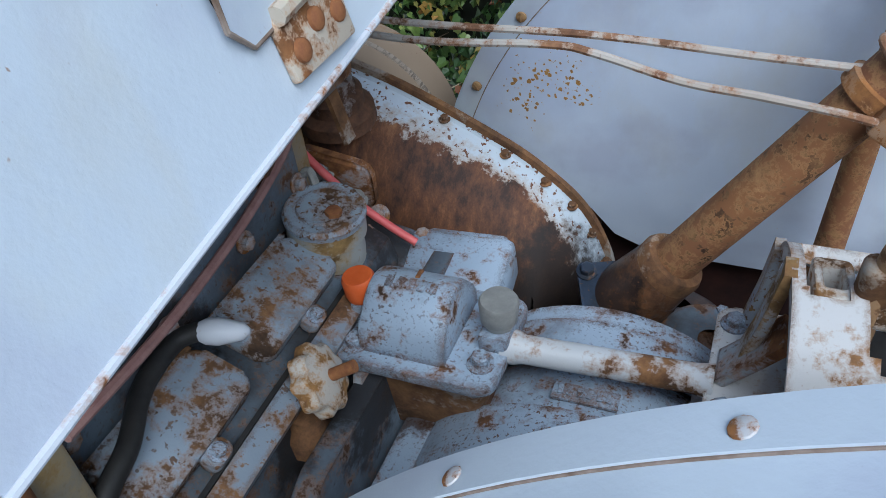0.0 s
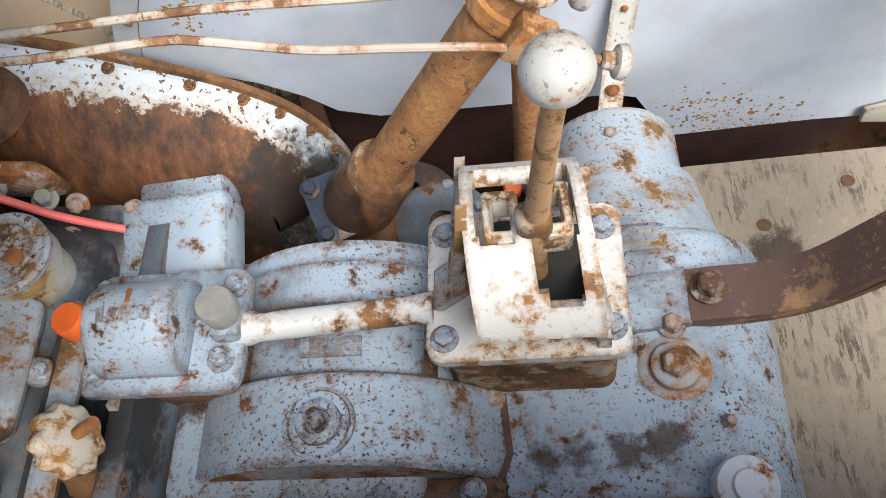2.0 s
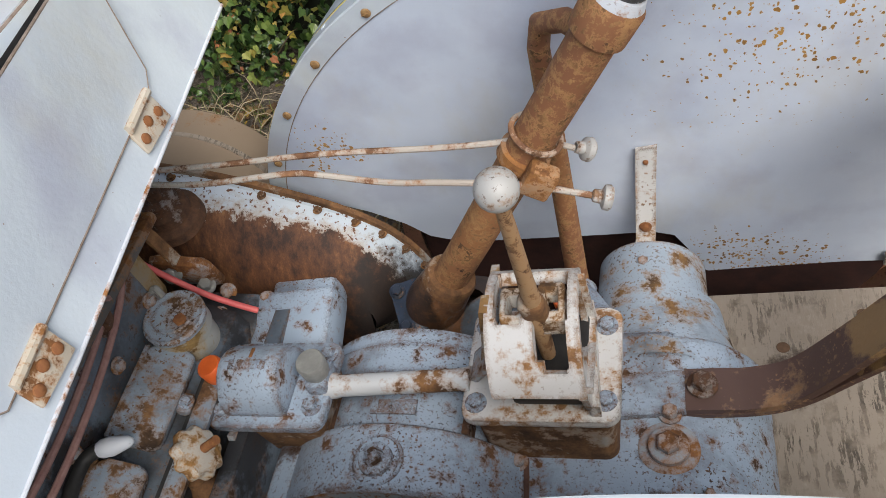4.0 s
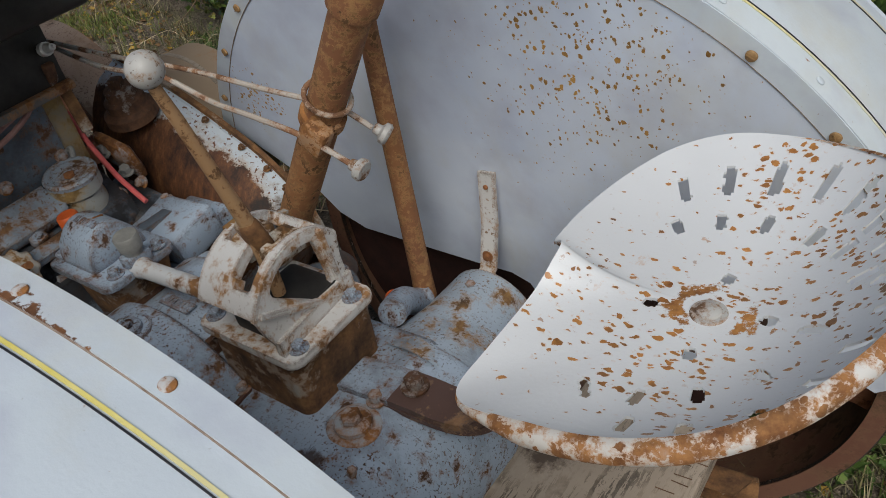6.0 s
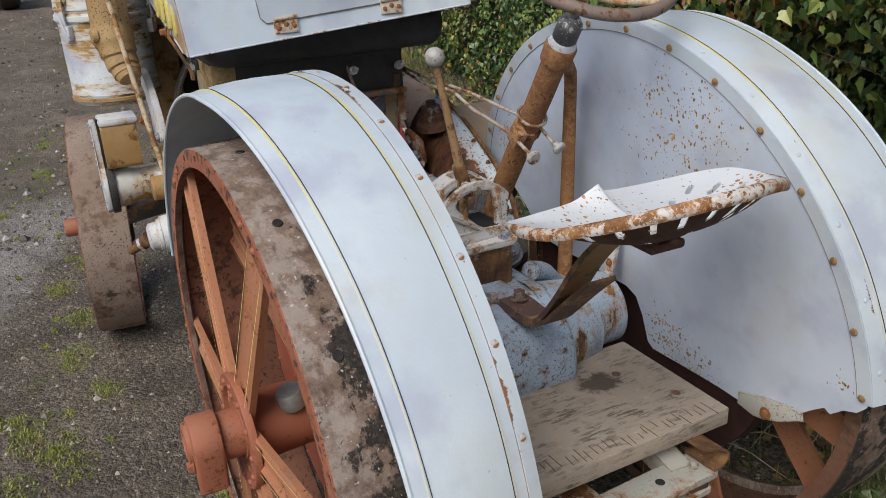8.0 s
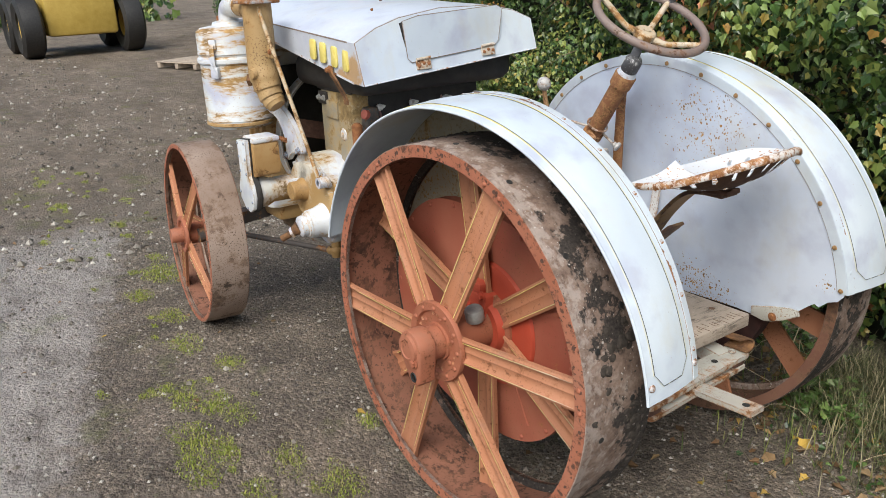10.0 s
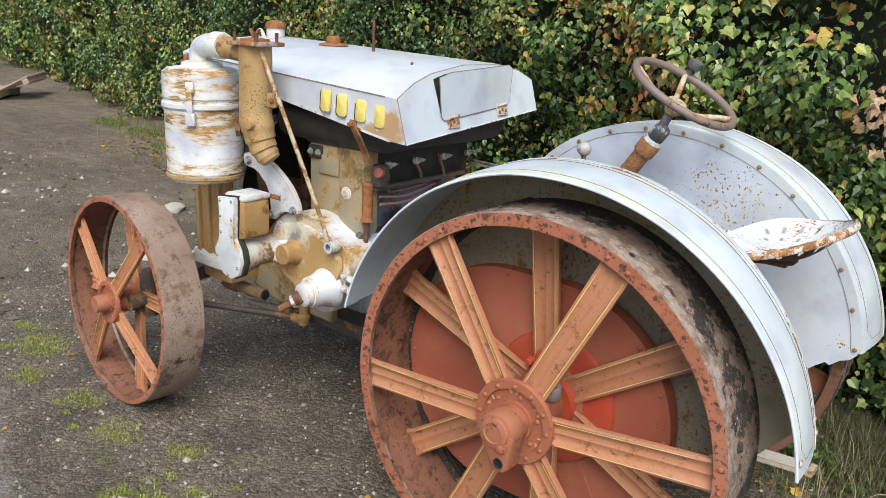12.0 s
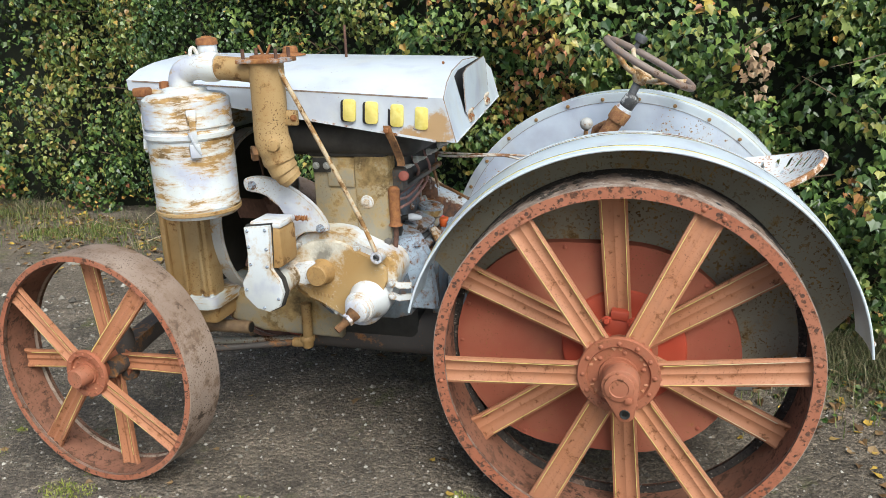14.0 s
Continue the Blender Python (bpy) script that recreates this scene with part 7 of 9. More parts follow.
# throttle and spark rods
for knob, y0, path in (((-0.102, 0.245, 0.966), 0.246, [(-0.108, 0.245, 0.968), (-0.20, 0.244, 1.000), (-0.306, 0.241, 1.019), (-0.39, 0.241, 1.029), (-0.485, 0.243, 1.053), (-0.54, 0.246, 1.058), (-0.71, 0.250, 1.050), (-0.90, 0.27, 1.058), (-1.06, 0.28, 1.075)]),
                       ((-0.130, 0.338, 0.972), 0.30, [(-0.137, 0.335, 0.975), (-0.19, 0.315, 1.02), (-0.24, 0.298, 1.032), (-0.33, 0.290, 1.041), (-0.5, 0.286, 1.054), (-0.72, 0.281, 1.057), (-1.06, 0.27, 1.076)])):
    rod = part("control_rod", tube(bmesh.new(), smooth(path, 6), 0.0048, 8), M["rod"], tractor, "thin rust and white control rod with a knob")
    d = Vector(knob) - Vector(path[1])
    part("knob", lathe(bmesh.new(), Vector(knob) - d.normalized() * 0.006, d, [(0.006, 0), (0.009, 0.002), (0.010, 0.012), (0.0175, 0.016), (0.0185, 0.024), (0.015, 0.028), (0, 0.029)], 18), M["knob"], rod)
clampc = COL0 + AX * 0.318
cl = part("rod_clamp", lathe(bmesh.new(), clampc, AX, [(0.031, 0), (0.038, 0.002), (0.038, 0.020), (0.031, 0.022)], 24), M["clamp_rust"], tractor, "rusty ochre rod clamp round the column")
part("clamp_ear", box(bmesh.new(), clampc + Vector((0.03, -0.045, 0.0)), (0.045, 0.03, 0.05), (0, 35, 0), bevel=0.006), M["clamp_rust"], cl)
part("rod_loop", tube(bmesh.new(), [clampc + AX * 0.055 + 0.037 * (math.cos(a) * frame_of(AX)[0] + math.sin(a) * frame_of(AX)[1]) for a in arc(0, 6.283, 25)], 0.0045, 8, False), M["rod"], cl)

# ---- seat ----
SC = Vector((0.478, 0.142))
# rim of the pan, round from the rear: the far front lobe, the notch, the straight front and the low near side
SEAT_RIM = [(0.668, 0.142, 1.106), (0.654, 0.225, 1.102), (0.610, 0.305, 1.078), (0.550, 0.354, 1.060), (0.478, 0.380, 1.047), (0.410, 0.382, 1.036), (0.350, 0.362, 1.016), (0.308, 0.308, 0.998),
            (0.288, 0.240, 0.990), (0.288, 0.180, 0.993), (0.299, 0.152, 1.006), (0.318, 0.136, 1.022), (0.318, 0.114, 1.013), (0.313, 0.075, 0.994), (0.308, -0.005, 0.985), (0.306, -0.055, 0.981), (0.322, -0.078, 0.986),
            (0.362, -0.088, 0.999), (0.443, -0.090, 1.016), (0.505, -0.082, 1.034), (0.560, -0.064, 1.056), (0.612, -0.020, 1.078), (0.650, 0.055, 1.096)]
seat_line = [(math.atan2(p.y - SC.y, p.x - SC.x) % (2 * math.pi), math.hypot(p.x - SC.x, p.y - SC.y), p.z) for p in smooth(SEAT_RIM, 8, True)]
seat_line.sort()
SEAT_A, SEAT_R, SEAT_H = ([v[k] for v in seat_line] for k in range(3))


def seat_r(a):
    """Outline radius; a = 0 is the rear, pi the front with its notch."""
    return float(np.interp(a % (2 * math.pi), SEAT_A, SEAT_R, period=2 * math.pi))


def seat_z(x, y):
    a = math.atan2(y - SC.y, x - SC.x)
    t = min(1.05, math.hypot(x - SC.x, y - SC.y) / seat_r(a))
    rise = float(np.interp(a % (2 * math.pi), SEAT_A, SEAT_H, period=2 * math.pi)) - 0.981
    p = 2.7 - 0.4 * math.cos(a) - 0.9 * min(0.0, math.sin(a))
    return 0.981 + rise * t ** p


def seat_bm():
    nr, na = 64, 420
    bm = bmesh.new()
    rs = [0.02 + 0.98 * (i / (nr - 1)) for i in range(nr)]
    P = [[None] * na for _ in rs]
    for i, t in enumerate(rs):
        for j in range(na):
            a = 2 * math.pi * j / na
            r = seat_r(a) * t
            x, y = SC.x + r * math.cos(a), SC.y + r * math.sin(a)
            P[i][j] = Vector((x, y, seat_z(x, y)))
    # slots in two rings, longer in the outer one, and four round holes about the bolt
    slots = [(d, 0.190, 0.013 if d > 0 else 0.008, 0.0062) for d in (119, 104, 88, 72, 58, 43, 28, 10, -8, -26, -42, -58, -75, -90)]
    slots += [(d, 0.134, 0.0065, 0.0058) for d in (125, 105, 84, 60, 42, 18)]
    slots += [(d, r, 0.0065, 0.0058) for d, r in ((-11, 0.105), (-46, 0.115), (-73, 0.128), (-94, 0.146))]
    slots += [(-163, 0.056, 0.002, 0.0068), (86, 0.048, 0.002, 0.0066), (-4, 0.061, 0.002, 0.0068), (-83, 0.070, 0.002, 0.0066)]
    lines = []
    for d, r, half, wide in slots:
        c, sn = math.cos(radians(d)), math.sin(radians(d))
        r = min(r, seat_r(radians(d)) - half - 0.020)
        lines.append((SC.x + r * c, SC.y + r * sn, c, sn, half, wide))
    lines.append((0.420, -0.012, math.cos(radians(-60)), math.sin(radians(-60)), 0.010, 0.0048))
    gone = set()
    for i in range(nr - 1):
        for j in range(na):
            q = (P[i][j] + P[i + 1][(j + 1) % na]) / 2
            for x, y, c, sn, half, wide in lines:
                dx, dy = q.x - x, q.y - y
                if abs(dx) < 0.03 and abs(dy) < 0.03:
                    along, off = dx * c + dy * sn, dy * c - dx * sn
                    if math.hypot(max(abs(along) - half, 0), off) < wide * (1 + 0.22 * noise.noise((q.x * 160, q.y * 160, 3))):
                        gone.add((i, j))
    top = [[bm.verts.new(p) for p in row] for row in P]
    low = [[bm.verts.new(p + Vector((0, 0, -0.0035))) for p in row] for row in P]
    cells = {(i, j) for i in range(nr - 1) for j in range(na)} - gone
    for i, j in cells:
        k = (j + 1) % na
        bm.faces.new((top[i][j], top[i + 1][j], top[i + 1][k], top[i][k]))
        bm.faces.new((low[i][j], low[i][k], low[i + 1][k], low[i + 1][j]))
        for ni, nj, p, q in ((i - 1, j, (i, j), (i, k)), (i + 1, j, (i + 1, j), (i + 1, k)), (i, (j - 1) % na, (i, j), (i + 1, j)), (i, k, (i, k), (i + 1, k))):
            if (ni, nj) not in cells and (ni >= 0):
                bm.faces.new((top[p[0]][p[1]], low[p[0]][p[1]], low[q[0]][q[1]], top[q[0]][q[1]]))
    bm.faces.new(top[0])
    bm.faces.new(low[0][::-1])
    loose = [v for v in bm.verts if not v.link_faces]
    bmesh.ops.delete(bm, geom=loose, context="VERTS")
    return bm


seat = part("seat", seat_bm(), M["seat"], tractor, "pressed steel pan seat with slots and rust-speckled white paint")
bm = bmesh.new()
rings = []
for out, drop in ((-0.003, 0.0045), (0.003, 0.0045), (0.008, 0.001), (0.011, -0.005), (0.0115, -0.012), (0.009, -0.017), (0.006, -0.016), (0.005, -0.006), (-0.001, -0.002)):
    row = []
    for j in range(144):
        a = 2 * math.pi * j / 144
        # the straight front and the far lobe are cut off flat, without a lip
        soft = min(1.0, max(0.0, max((a - 4.05) / 0.35, (1.9 - a) / 0.9)))
        r = seat_r(a)
        x, y = SC.x + r * math.cos(a), SC.y + r * math.sin(a)
        row.append(bm.verts.new((x + out * (0.15 + 0.85 * soft) * math.cos(a), y + out * (0.15 + 0.85 * soft) * math.sin(a), seat_z(x, y) - 0.003 + drop * (0.12 + 0.88 * soft))))
    rings.append(row)
for a, b in zip(rings, rings[1:]):
    for j in range(144):
        bm.faces.new((a[j], a[(j + 1) % 144], b[(j + 1) % 144], b[j]))
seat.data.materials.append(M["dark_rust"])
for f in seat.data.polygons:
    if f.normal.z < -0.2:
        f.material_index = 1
part("rolled_edge", bm, M["seat_edge"], seat, "rusted rolled edge")
part("seat_bolt", lathe(bmesh.new(), (0.482, 0.134, seat_z(0.482, 0.134)), (0, 0, 1), [(0.019, 0), (0.018, 0.0025), (0.013, 0.003), (0.012, 0.006), (0.008, 0.008), (0, 0.009)], 24), M["knob"], seat, "dull steel bolt and washer")
bm = bmesh.new()
bar(bm, smooth([(-0.005, 0.128, 0.6405), (0.04, 0.131, 0.639), (0.09, 0.135, 0.635), (0.15, 0.138, 0.655), (0.215, 0.141, 0.735), (0.29, 0.143, 0.845), (0.37, 0.145, 0.928), (0.43, 0.146, 0.948), (0.51, 0.147, 0.950)], 6), 0.072, 0.012)
spring = part("seat_spring", bm, M["spring"], seat, "heavy brown leaf spring under the seat")
part("spring_foot", bar(bmesh.new(), [(-0.11, 0.117, 0.6395), (-0.05, 0.123, 0.6395), (-0.004, 0.128, 0.6395)], 0.073, 0.012), M["casting"], seat, "grey-blue painted foot of the spring")
bar_bm = bar(bmesh.new(), smooth([(-0.04, 0.125, 0.630), (0.06, 0.130, 0.626), (0.12, 0.135, 0.630), (0.17, 0.138, 0.657), (0.22, 0.141, 0.707), (0.28, 0.143, 0.768), (0.33, 0.144, 0.815)], 5), 0.070, 0.010, (0, 1, 0))
part("lower_leaf", bar_bm, M["spring"], seat)
bolt(seat, (0.021, 0.135, 0.648), (0, 0, 1), 0.016, 0.020, "dark_rust_paint")
part("seat_block", box(bmesh.new(), (0.475, 0.140, 0.960), (0.11, 0.06, 0.016), (0, -3, 0), bevel=0.004), M["dark_rust"], seat)

# ---- foot board, drawbar ----
def plank(x0, x1, y0, y1, z, th):
    bm = box(bmesh.new(), ((x0 + x1) / 2, (y0 + y1) / 2, z - th / 2), (x1 - x0, y1 - y0, th), (0, 0, 1.5), bevel=0.004)
    return bm


board = part("foot_board", plank(0.045, 0.418, -0.26, 0.457, 0.446, 0.045), M["wood"], tractor, "weathered wide wooden foot board with a dark oil stain")
rnd = random.Random(12)
cut = bmesh.new()
for i in range(34):
    y, x = -0.20 + 0.0188 * i + rnd.uniform(-0.006, 0.006), 0.383 + rnd.uniform(-0.012, 0.012)
    box(cut, (x, y, 0.4462), (rnd.uniform(0.02, 0.055), 0.0016, 0.0014), (0, 0, rnd.uniform(-5, 5)))
tagged(part("sawn_edge", cut, M["knot"], board, "rough saw marks along the edge"), kind="stuff")
part("knot", lathe(bmesh.new(), (0.16, 0.33, 0.4455), (0, 0, 1), [(0.012, 0), (0.011, 0.0012), (0, 0.0012)], 14), M["knot"], board)
part("knot", lathe(bmesh.new(), (0.30, 0.40, 0.4458), (0, 0, 1), [(0.011, 0), (0.010, 0.0012), (0, 0.0012)], 14), M["knot"], board)
bm = bmesh.new()
slab(bm, [(0.36, 0.405), (0.41, 0.398), (0.44, 0.404), (0.49, 0.428), (0.54, 0.458), (0.535, 0.476), (0.50, 0.476), (0.43, 0.458), (0.36, 0.438)], to_xz(0.548), 0.010, 0.003)
br = part("board_bracket", bm, M["frame_rust"], tractor, "pale rust-stained bracket holding the fender")
bolt(br, (0.445, 0.540, 0.425), (0, -1, 0), 0.011, 0.010, "rust")


def channel(p, q, w, h, th):
    bm = bmesh.new()
    p, q = Vector(p), Vector(q)
    d = (q - p).normalized()
    s = d.cross(Vector((0, 0, 1))).normalized()
    prof = [(-w / 2, -h / 2), (w / 2, -h / 2), (w / 2, -h / 2 + th), (-w / 2 + th, -h / 2 + th), (-w / 2 + th, h / 2 - th), (w / 2, h / 2 - th), (w / 2, h / 2), (-w / 2, h / 2)]
    a = [bm.verts.new(p + s * x + Vector((0, 0, z))) for x, z in prof]
    b = [bm.verts.new(q + s * x + Vector((0, 0, z))) for x, z in prof]
    n = len(prof)
    for i in range(n):
        bm.faces.new((a[i], a[(i + 1) % n], b[(i + 1) % n], b[i]))
    bm.faces.new(a)
    bm.faces.new(b)
    return bm


def top_bar(p, q, w, th):
    """A flat iron lying on its side along p to q, with rounded ends."""
    p, q = Vector(p), Vector(q)
    d = q - p
    m = Matrix.Translation(p) @ Vector((d.x, d.y, 0)).to_track_quat("X", "Z").to_matrix().to_4x4()
    return slab(bmesh.new(), rounded(0, d.length, -w / 2, w / 2, 0.014), m, th, 0.002)


fr = part("rear_frame", top_bar((0.480, -0.160, 0.343), (0.444, 0.366, 0.346), 0.086, 0.015), M["frame_rust"], tractor, "pale rusty flat iron frame behind the axle")
part("frame_lower", top_bar((0.486, -0.160, 0.311), (0.448, 0.345, 0.314), 0.086, 0.013), M["frame_rust"], fr)
part("spacer", box(bmesh.new(), (0.480, -0.13, 0.3335), (0.076, 0.05, 0.019), bevel=0.002), M["dark_rust"], fr)
part("spacer", box(bmesh.new(), (0.450, 0.31, 0.3365), (0.076, 0.05, 0.019), bevel=0.002), M["dark_rust"], fr)
part("frame_side", channel((0.44, 0.30, 0.335), (0.0, 0.34, 0.36), 0.06, 0.05, 0.009), M["frame_rust"], fr)
part("frame_side", channel((0.46, -0.14, 0.330), (0.0, -0.20, 0.36), 0.06, 0.05, 0.009), M["frame_rust"], fr)
for y in (-0.02, 0.115, 0.225):
    part("frame_hole", lathe(bmesh.new(), (0.469 - 0.068 * y, y, 0.3592 + 0.0057 * y), (0, 0, 1), [(0.011, 0), (0.010, 0.0012), (0, 0.0004)], 14), M["black"], fr)
bolt(fr, (0.447, 0.325, 0.360), (0, 0, 1), 0.009, 0.008, "frame_rust")
# flat iron bent up to the board
part("end_curl", bar(bmesh.new(), smooth([(0.445, 0.345, 0.3645), (0.442, 0.375, 0.366), (0.438, 0.392, 0.376), (0.434, 0.392, 0.390), (0.428, 0.375, 0.398), (0.415, 0.34, 0.398)], 5), 0.084, 0.006, (1, 0.1, 0)), M["rust_paint"], fr)
bm = bmesh.new()
bar(bm, [(0.15, 0.040, 0.334), (0.30, 0.056, 0.334), (0.51, 0.081, 0.334), (0.70, 0.105, 0.333)], 0.064, 0.017)
tongue = part("drawbar", bm, M["frame_rust"], tractor, "flat drawbar tongue with a hole")
part("pin_hole", lathe(bmesh.new(), (0.664, 0.100, 0.3422), (0, 0, 1), [(0.012, 0), (0.010, 0.001), (0, 0.0004)], 16), M["black"], tongue)

# ---- bell-shaped guard on the far side ----
def guard_line(inset, n=10):
    """Outline in x, z: a straight sloping top that turns down at the rear; inset moves it inwards."""
    k = inset
    ctrl = [(-1.05, 0.945 - k), (-0.853, 0.880 - k), (-0.683, 0.797 - k), (-0.602, 0.744 - k * 0.95), (-0.541 - k * 0.35, 0.684 - k * 0.75), (-0.502 - k * 0.7, 0.604 - k * 0.4), (-0.488 - k, 0.53)]
    return smooth([(x, z, 0) for x, z in ctrl], n)


def build_guard():
    bm = bmesh.new()
    layers = [(0.456, 0.0), (0.448, 0.0), (0.444, 0.010), (0.40, 0.030), (0.380, 0.045), (0.350, 0.085), (0.322, 0.14), (0.31, 0.24), (0.305, 0.32)]
    rows = [[bm.verts.new((p.x, y, p.y)) for p in guard_line(k)] for y, k in layers]
    for a, b in zip(rows, rows[1:]):
        for i in range(len(a) - 1):
            bm.faces.new((a[i], a[i + 1], b[i + 1], b[i]))
    return bm, [min(1.0, max(0.0, (k - 0.004) / 0.05)) for y, k in layers for _ in rows[0]]


guard_bm, guard_wear = build_guard()
guard = part("pulley_guard", guard_bm, M["guard"], tractor, "rusted curved guard with white painted top")
wear = guard.data.attributes.new("wear", "FLOAT", "POINT")
wear.data.foreach_set("value", [0.57 * w for w in guard_wear])
rim_pts = guard_line(0.0, 6)
spread(part("bolt", hex_mesh(0.0065, 0.007), M["rust_paint"], guard), [facing((rim_pts[i].x, 0.440, rim_pts[i].y - 0.010), (0.1, -0.2, 1), 20 * i) for i in (4, 9, 13, 18, 22, 26, 30)])
part("flange_lip", bar(bmesh.new(), [(p.x, 0.452, p.y + 0.003) for p in guard_line(0.0)], 0.012, 0.010, (0, 1, 0)), M["rust_paint"], guard)
bm = lathe(bmesh.new(), (-0.90, 0.36, 0.86), (0.1, -0.15, 1), [(0.06, 0), (0.058, 0.02), (0.045, 0.03), (0.044, 0.05), (0.034, 0.055), (0.032, 0.075), (0.02, 0.078), (0, 0.079)], 28)
box(bm, (-0.893, 0.35, 0.945), (0.026, 0.026, 0.022), (0, 0, 30), bevel=0.003)
part("stepped_cap", bm, M["dark_rust_paint"], guard, "stepped rusty bearing cap with square nut")
bm = box(bmesh.new(), (-0.865, 0.275, 0.815), (0.12, 0.03, 0.10), (15, 10, 0), bevel=0.02)
part("ear", bm, M["casting_rust"], guard)
bolt(guard, (-0.875, 0.252, 0.835), (0.2, -0.8, 0.6), 0.013, 0.014, "steel_dull")
bolt(guard, (-0.80, 0.262, 0.765), (0.2, -0.8, 0.6), 0.011, 0.012, "casting_rust")
# belt pulley beyond the guard
pul = part("belt_pulley", lathe(bmesh.new(), (-1.03, 0.50, 0.68), (0, 1, 0), [(0.05, 0.0), (0.17, 0.0), (0.195, -0.004), (0.202, 0.004), (0.205, 0.085), (0.202, 0.166), (0.195, 0.174), (0.17, 0.17), (0.05, 0.17)], 56), M["pulley"], tractor, "dusty tan belt pulley")
part("pulley_groove", lathe(bmesh.new(), (-1.03, 0.58, 0.68), (0, 1, 0), [(0.2025, 0), (0.2075, 0.002), (0.2075, 0.012), (0.2025, 0.014)], 56), M["wood"], pul)

# ---- engine ----
bm = bmesh.new()
box(bm, (-0.970, -0.075, 1.0), (0.22, 0.59, 0.34), bevel=0.018)
box(bm, (-0.850, -0.340, 1.0), (0.13, 0.076, 0.336), bevel=0.012)
block = part("engine_block", bm, M["ochre_block"], tractor, "upright engine block, ochre and grey paint")
bm = bmesh.new()
box(bm, (-0.94, -0.075, 1.185), (0.30, 0.61, 0.05), bevel=0.012)
part("head_gasket_rim", bm, M["black_paint"], block)
bm = bmesh.new()
slab(bm, [(-1.10, 0.60), (-1.10, 0.835), (-1.05, 0.85), (-0.90, 0.85), (-0.865, 0.832), (-0.755, 0.778), (-0.735, 0.70), (-0.735, 0.58), (-0.80, 0.56), (-1.05, 0.56)], to_xz(0.21), 0.58, 0.012)
crank = part("crankcase", bm, M["crank_paint"], tractor, "grey-blue crankcase with sloping inspection covers")
# black pan: the shade below the engine is in its colour, besides oil
part("oil_pan", box(bmesh.new(), (-0.92, 0.0, 0.50), (0.36, 0.50, 0.16), bevel=0.04), M["black"], crank, "oil pan, black with oil and painted-in shade")
# rear wall of the cylinder block, dark with oil
part("rear_apron", box(bmesh.new(), (-0.858, -0.092, 0.935), (0.014, 0.525, 0.19), bevel=0.004), M["crank_paint"], block, "grimy grey-blue lower face of the block")
part("rear_wall", box(bmesh.new(), (-0.825, -0.075, 1.095), (0.075, 0.57, 0.13), bevel=0.004), M["black_paint"], block, "oil-black rear face of the block")
part("wall_ledge", box(bmesh.new(), (-0.815, -0.075, 1.028), (0.09, 0.58, 0.018), bevel=0.005), M["grimy"], block)
for y in (-0.27, -0.12, 0.03, 0.155):
    bolt(block, (-0.850, y, 0.885), (1, 0, 0), 0.010, 0.010, "casting_rust")
# inspection covers on the slope
for y0, y1 in ((-0.078, 0.092), (-0.285, -0.108)):
    q = Matrix.Translation((-0.800, (y0 + y1) / 2, 0.815)) @ Matrix.Rotation(radians(26), 4, "Y")
    h = (y1 - y0) / 2
    cov = part("inspection_cover", slab(bmesh.new(), rounded(-0.050, 0.030, -h, h, 0.016), q, 0.022, 0.006, 3), M["cover_paint"], crank, "cast inspection cover, paint flaking")
    part("cover_rib", bar(bmesh.new(), [q @ Vector((-0.052, -h + 0.004, 0.010)), q @ Vector((-0.052, h - 0.004, 0.010))], 0.008, 0.016, (0.9, 0, -0.4)), M["cover_paint"], cov)
    part("cover_lug", slab(bmesh.new(), rounded(0.026, 0.052, -0.016, 0.016, 0.008), q, 0.014, 0.003), M["cover_paint"], cov)
    bolt(cov, q @ Vector((0.041, 0, 0.014)), q.to_3x3() @ Vector((0, 0, 1)), 0.008, 0.009, "casting")
# long ledge below the covers, chipped white
part("cover_rail", bar(bmesh.new(), [(-0.738, 0.10, 0.786), (-0.738, -0.06, 0.784), (-0.738, -0.29, 0.780)], 0.030, 0.018, (0.9, 0, -0.4)), M["cover_paint"], crank, "chipped ledge along the crankcase")
# black strip that paints the gap's shade beside the ledge
part("rail_gap", bar(bmesh.new(), [(-0.758, 0.10, 0.789), (-0.758, -0.29, 0.785)], 0.006, 0.014, (0.9, 0, -0.4)), M["black"], crank)
# oil filler and knurled wheel
bm = lathe(bmesh.new(), (-0.812, 0.138, 0.775), (0.12, -0.05, 1), [(0.048, 0), (0.048, 0.03), (0.044, 0.05), (0.052, 0.058), (0.052, 0.085), (0.044, 0.092), (0.036, 0.090), (0.034, 0.094), (0, 0.094)], 32)
fil = part("oil_filler", bm, M["filler"], crank, "ochre-stained oil filler with chipped lid")
part("filler_lid", lathe(bmesh.new(), (-0.8015, 0.1335, 0.862), (0.12, -0.05, 1), [(0.053, -0.004), (0.054, 0.004), (0.050, 0.010), (0.036, 0.009), (0.034, 0.012), (0, 0.012)], 32), M["cover_paint"], fil, "chipped grey lid")
part("lid_bolt", lathe(bmesh.new(), (-0.782, 0.124, 0.863), (0.12, -0.05, 1), [(0.011, 0), (0.011, 0.014), (0, 0.016)], 6), M["rust"], fil)
part("lid_hook", tube(bmesh.new(), smooth([(-0.845, 0.165, 0.858), (-0.85, 0.17, 0.883), (-0.84, 0.175, 0.893), (-0.83, 0.168, 0.878)], 4), 0.006, 8), M["steel_dull"], fil)
KD = Vector((0.85, 0.25, 0.45)).normalized()
KC = Vector((-0.724, -0.074, 0.790))
ku, kv = frame_of(KD)
bm = bmesh.new()
rings = []
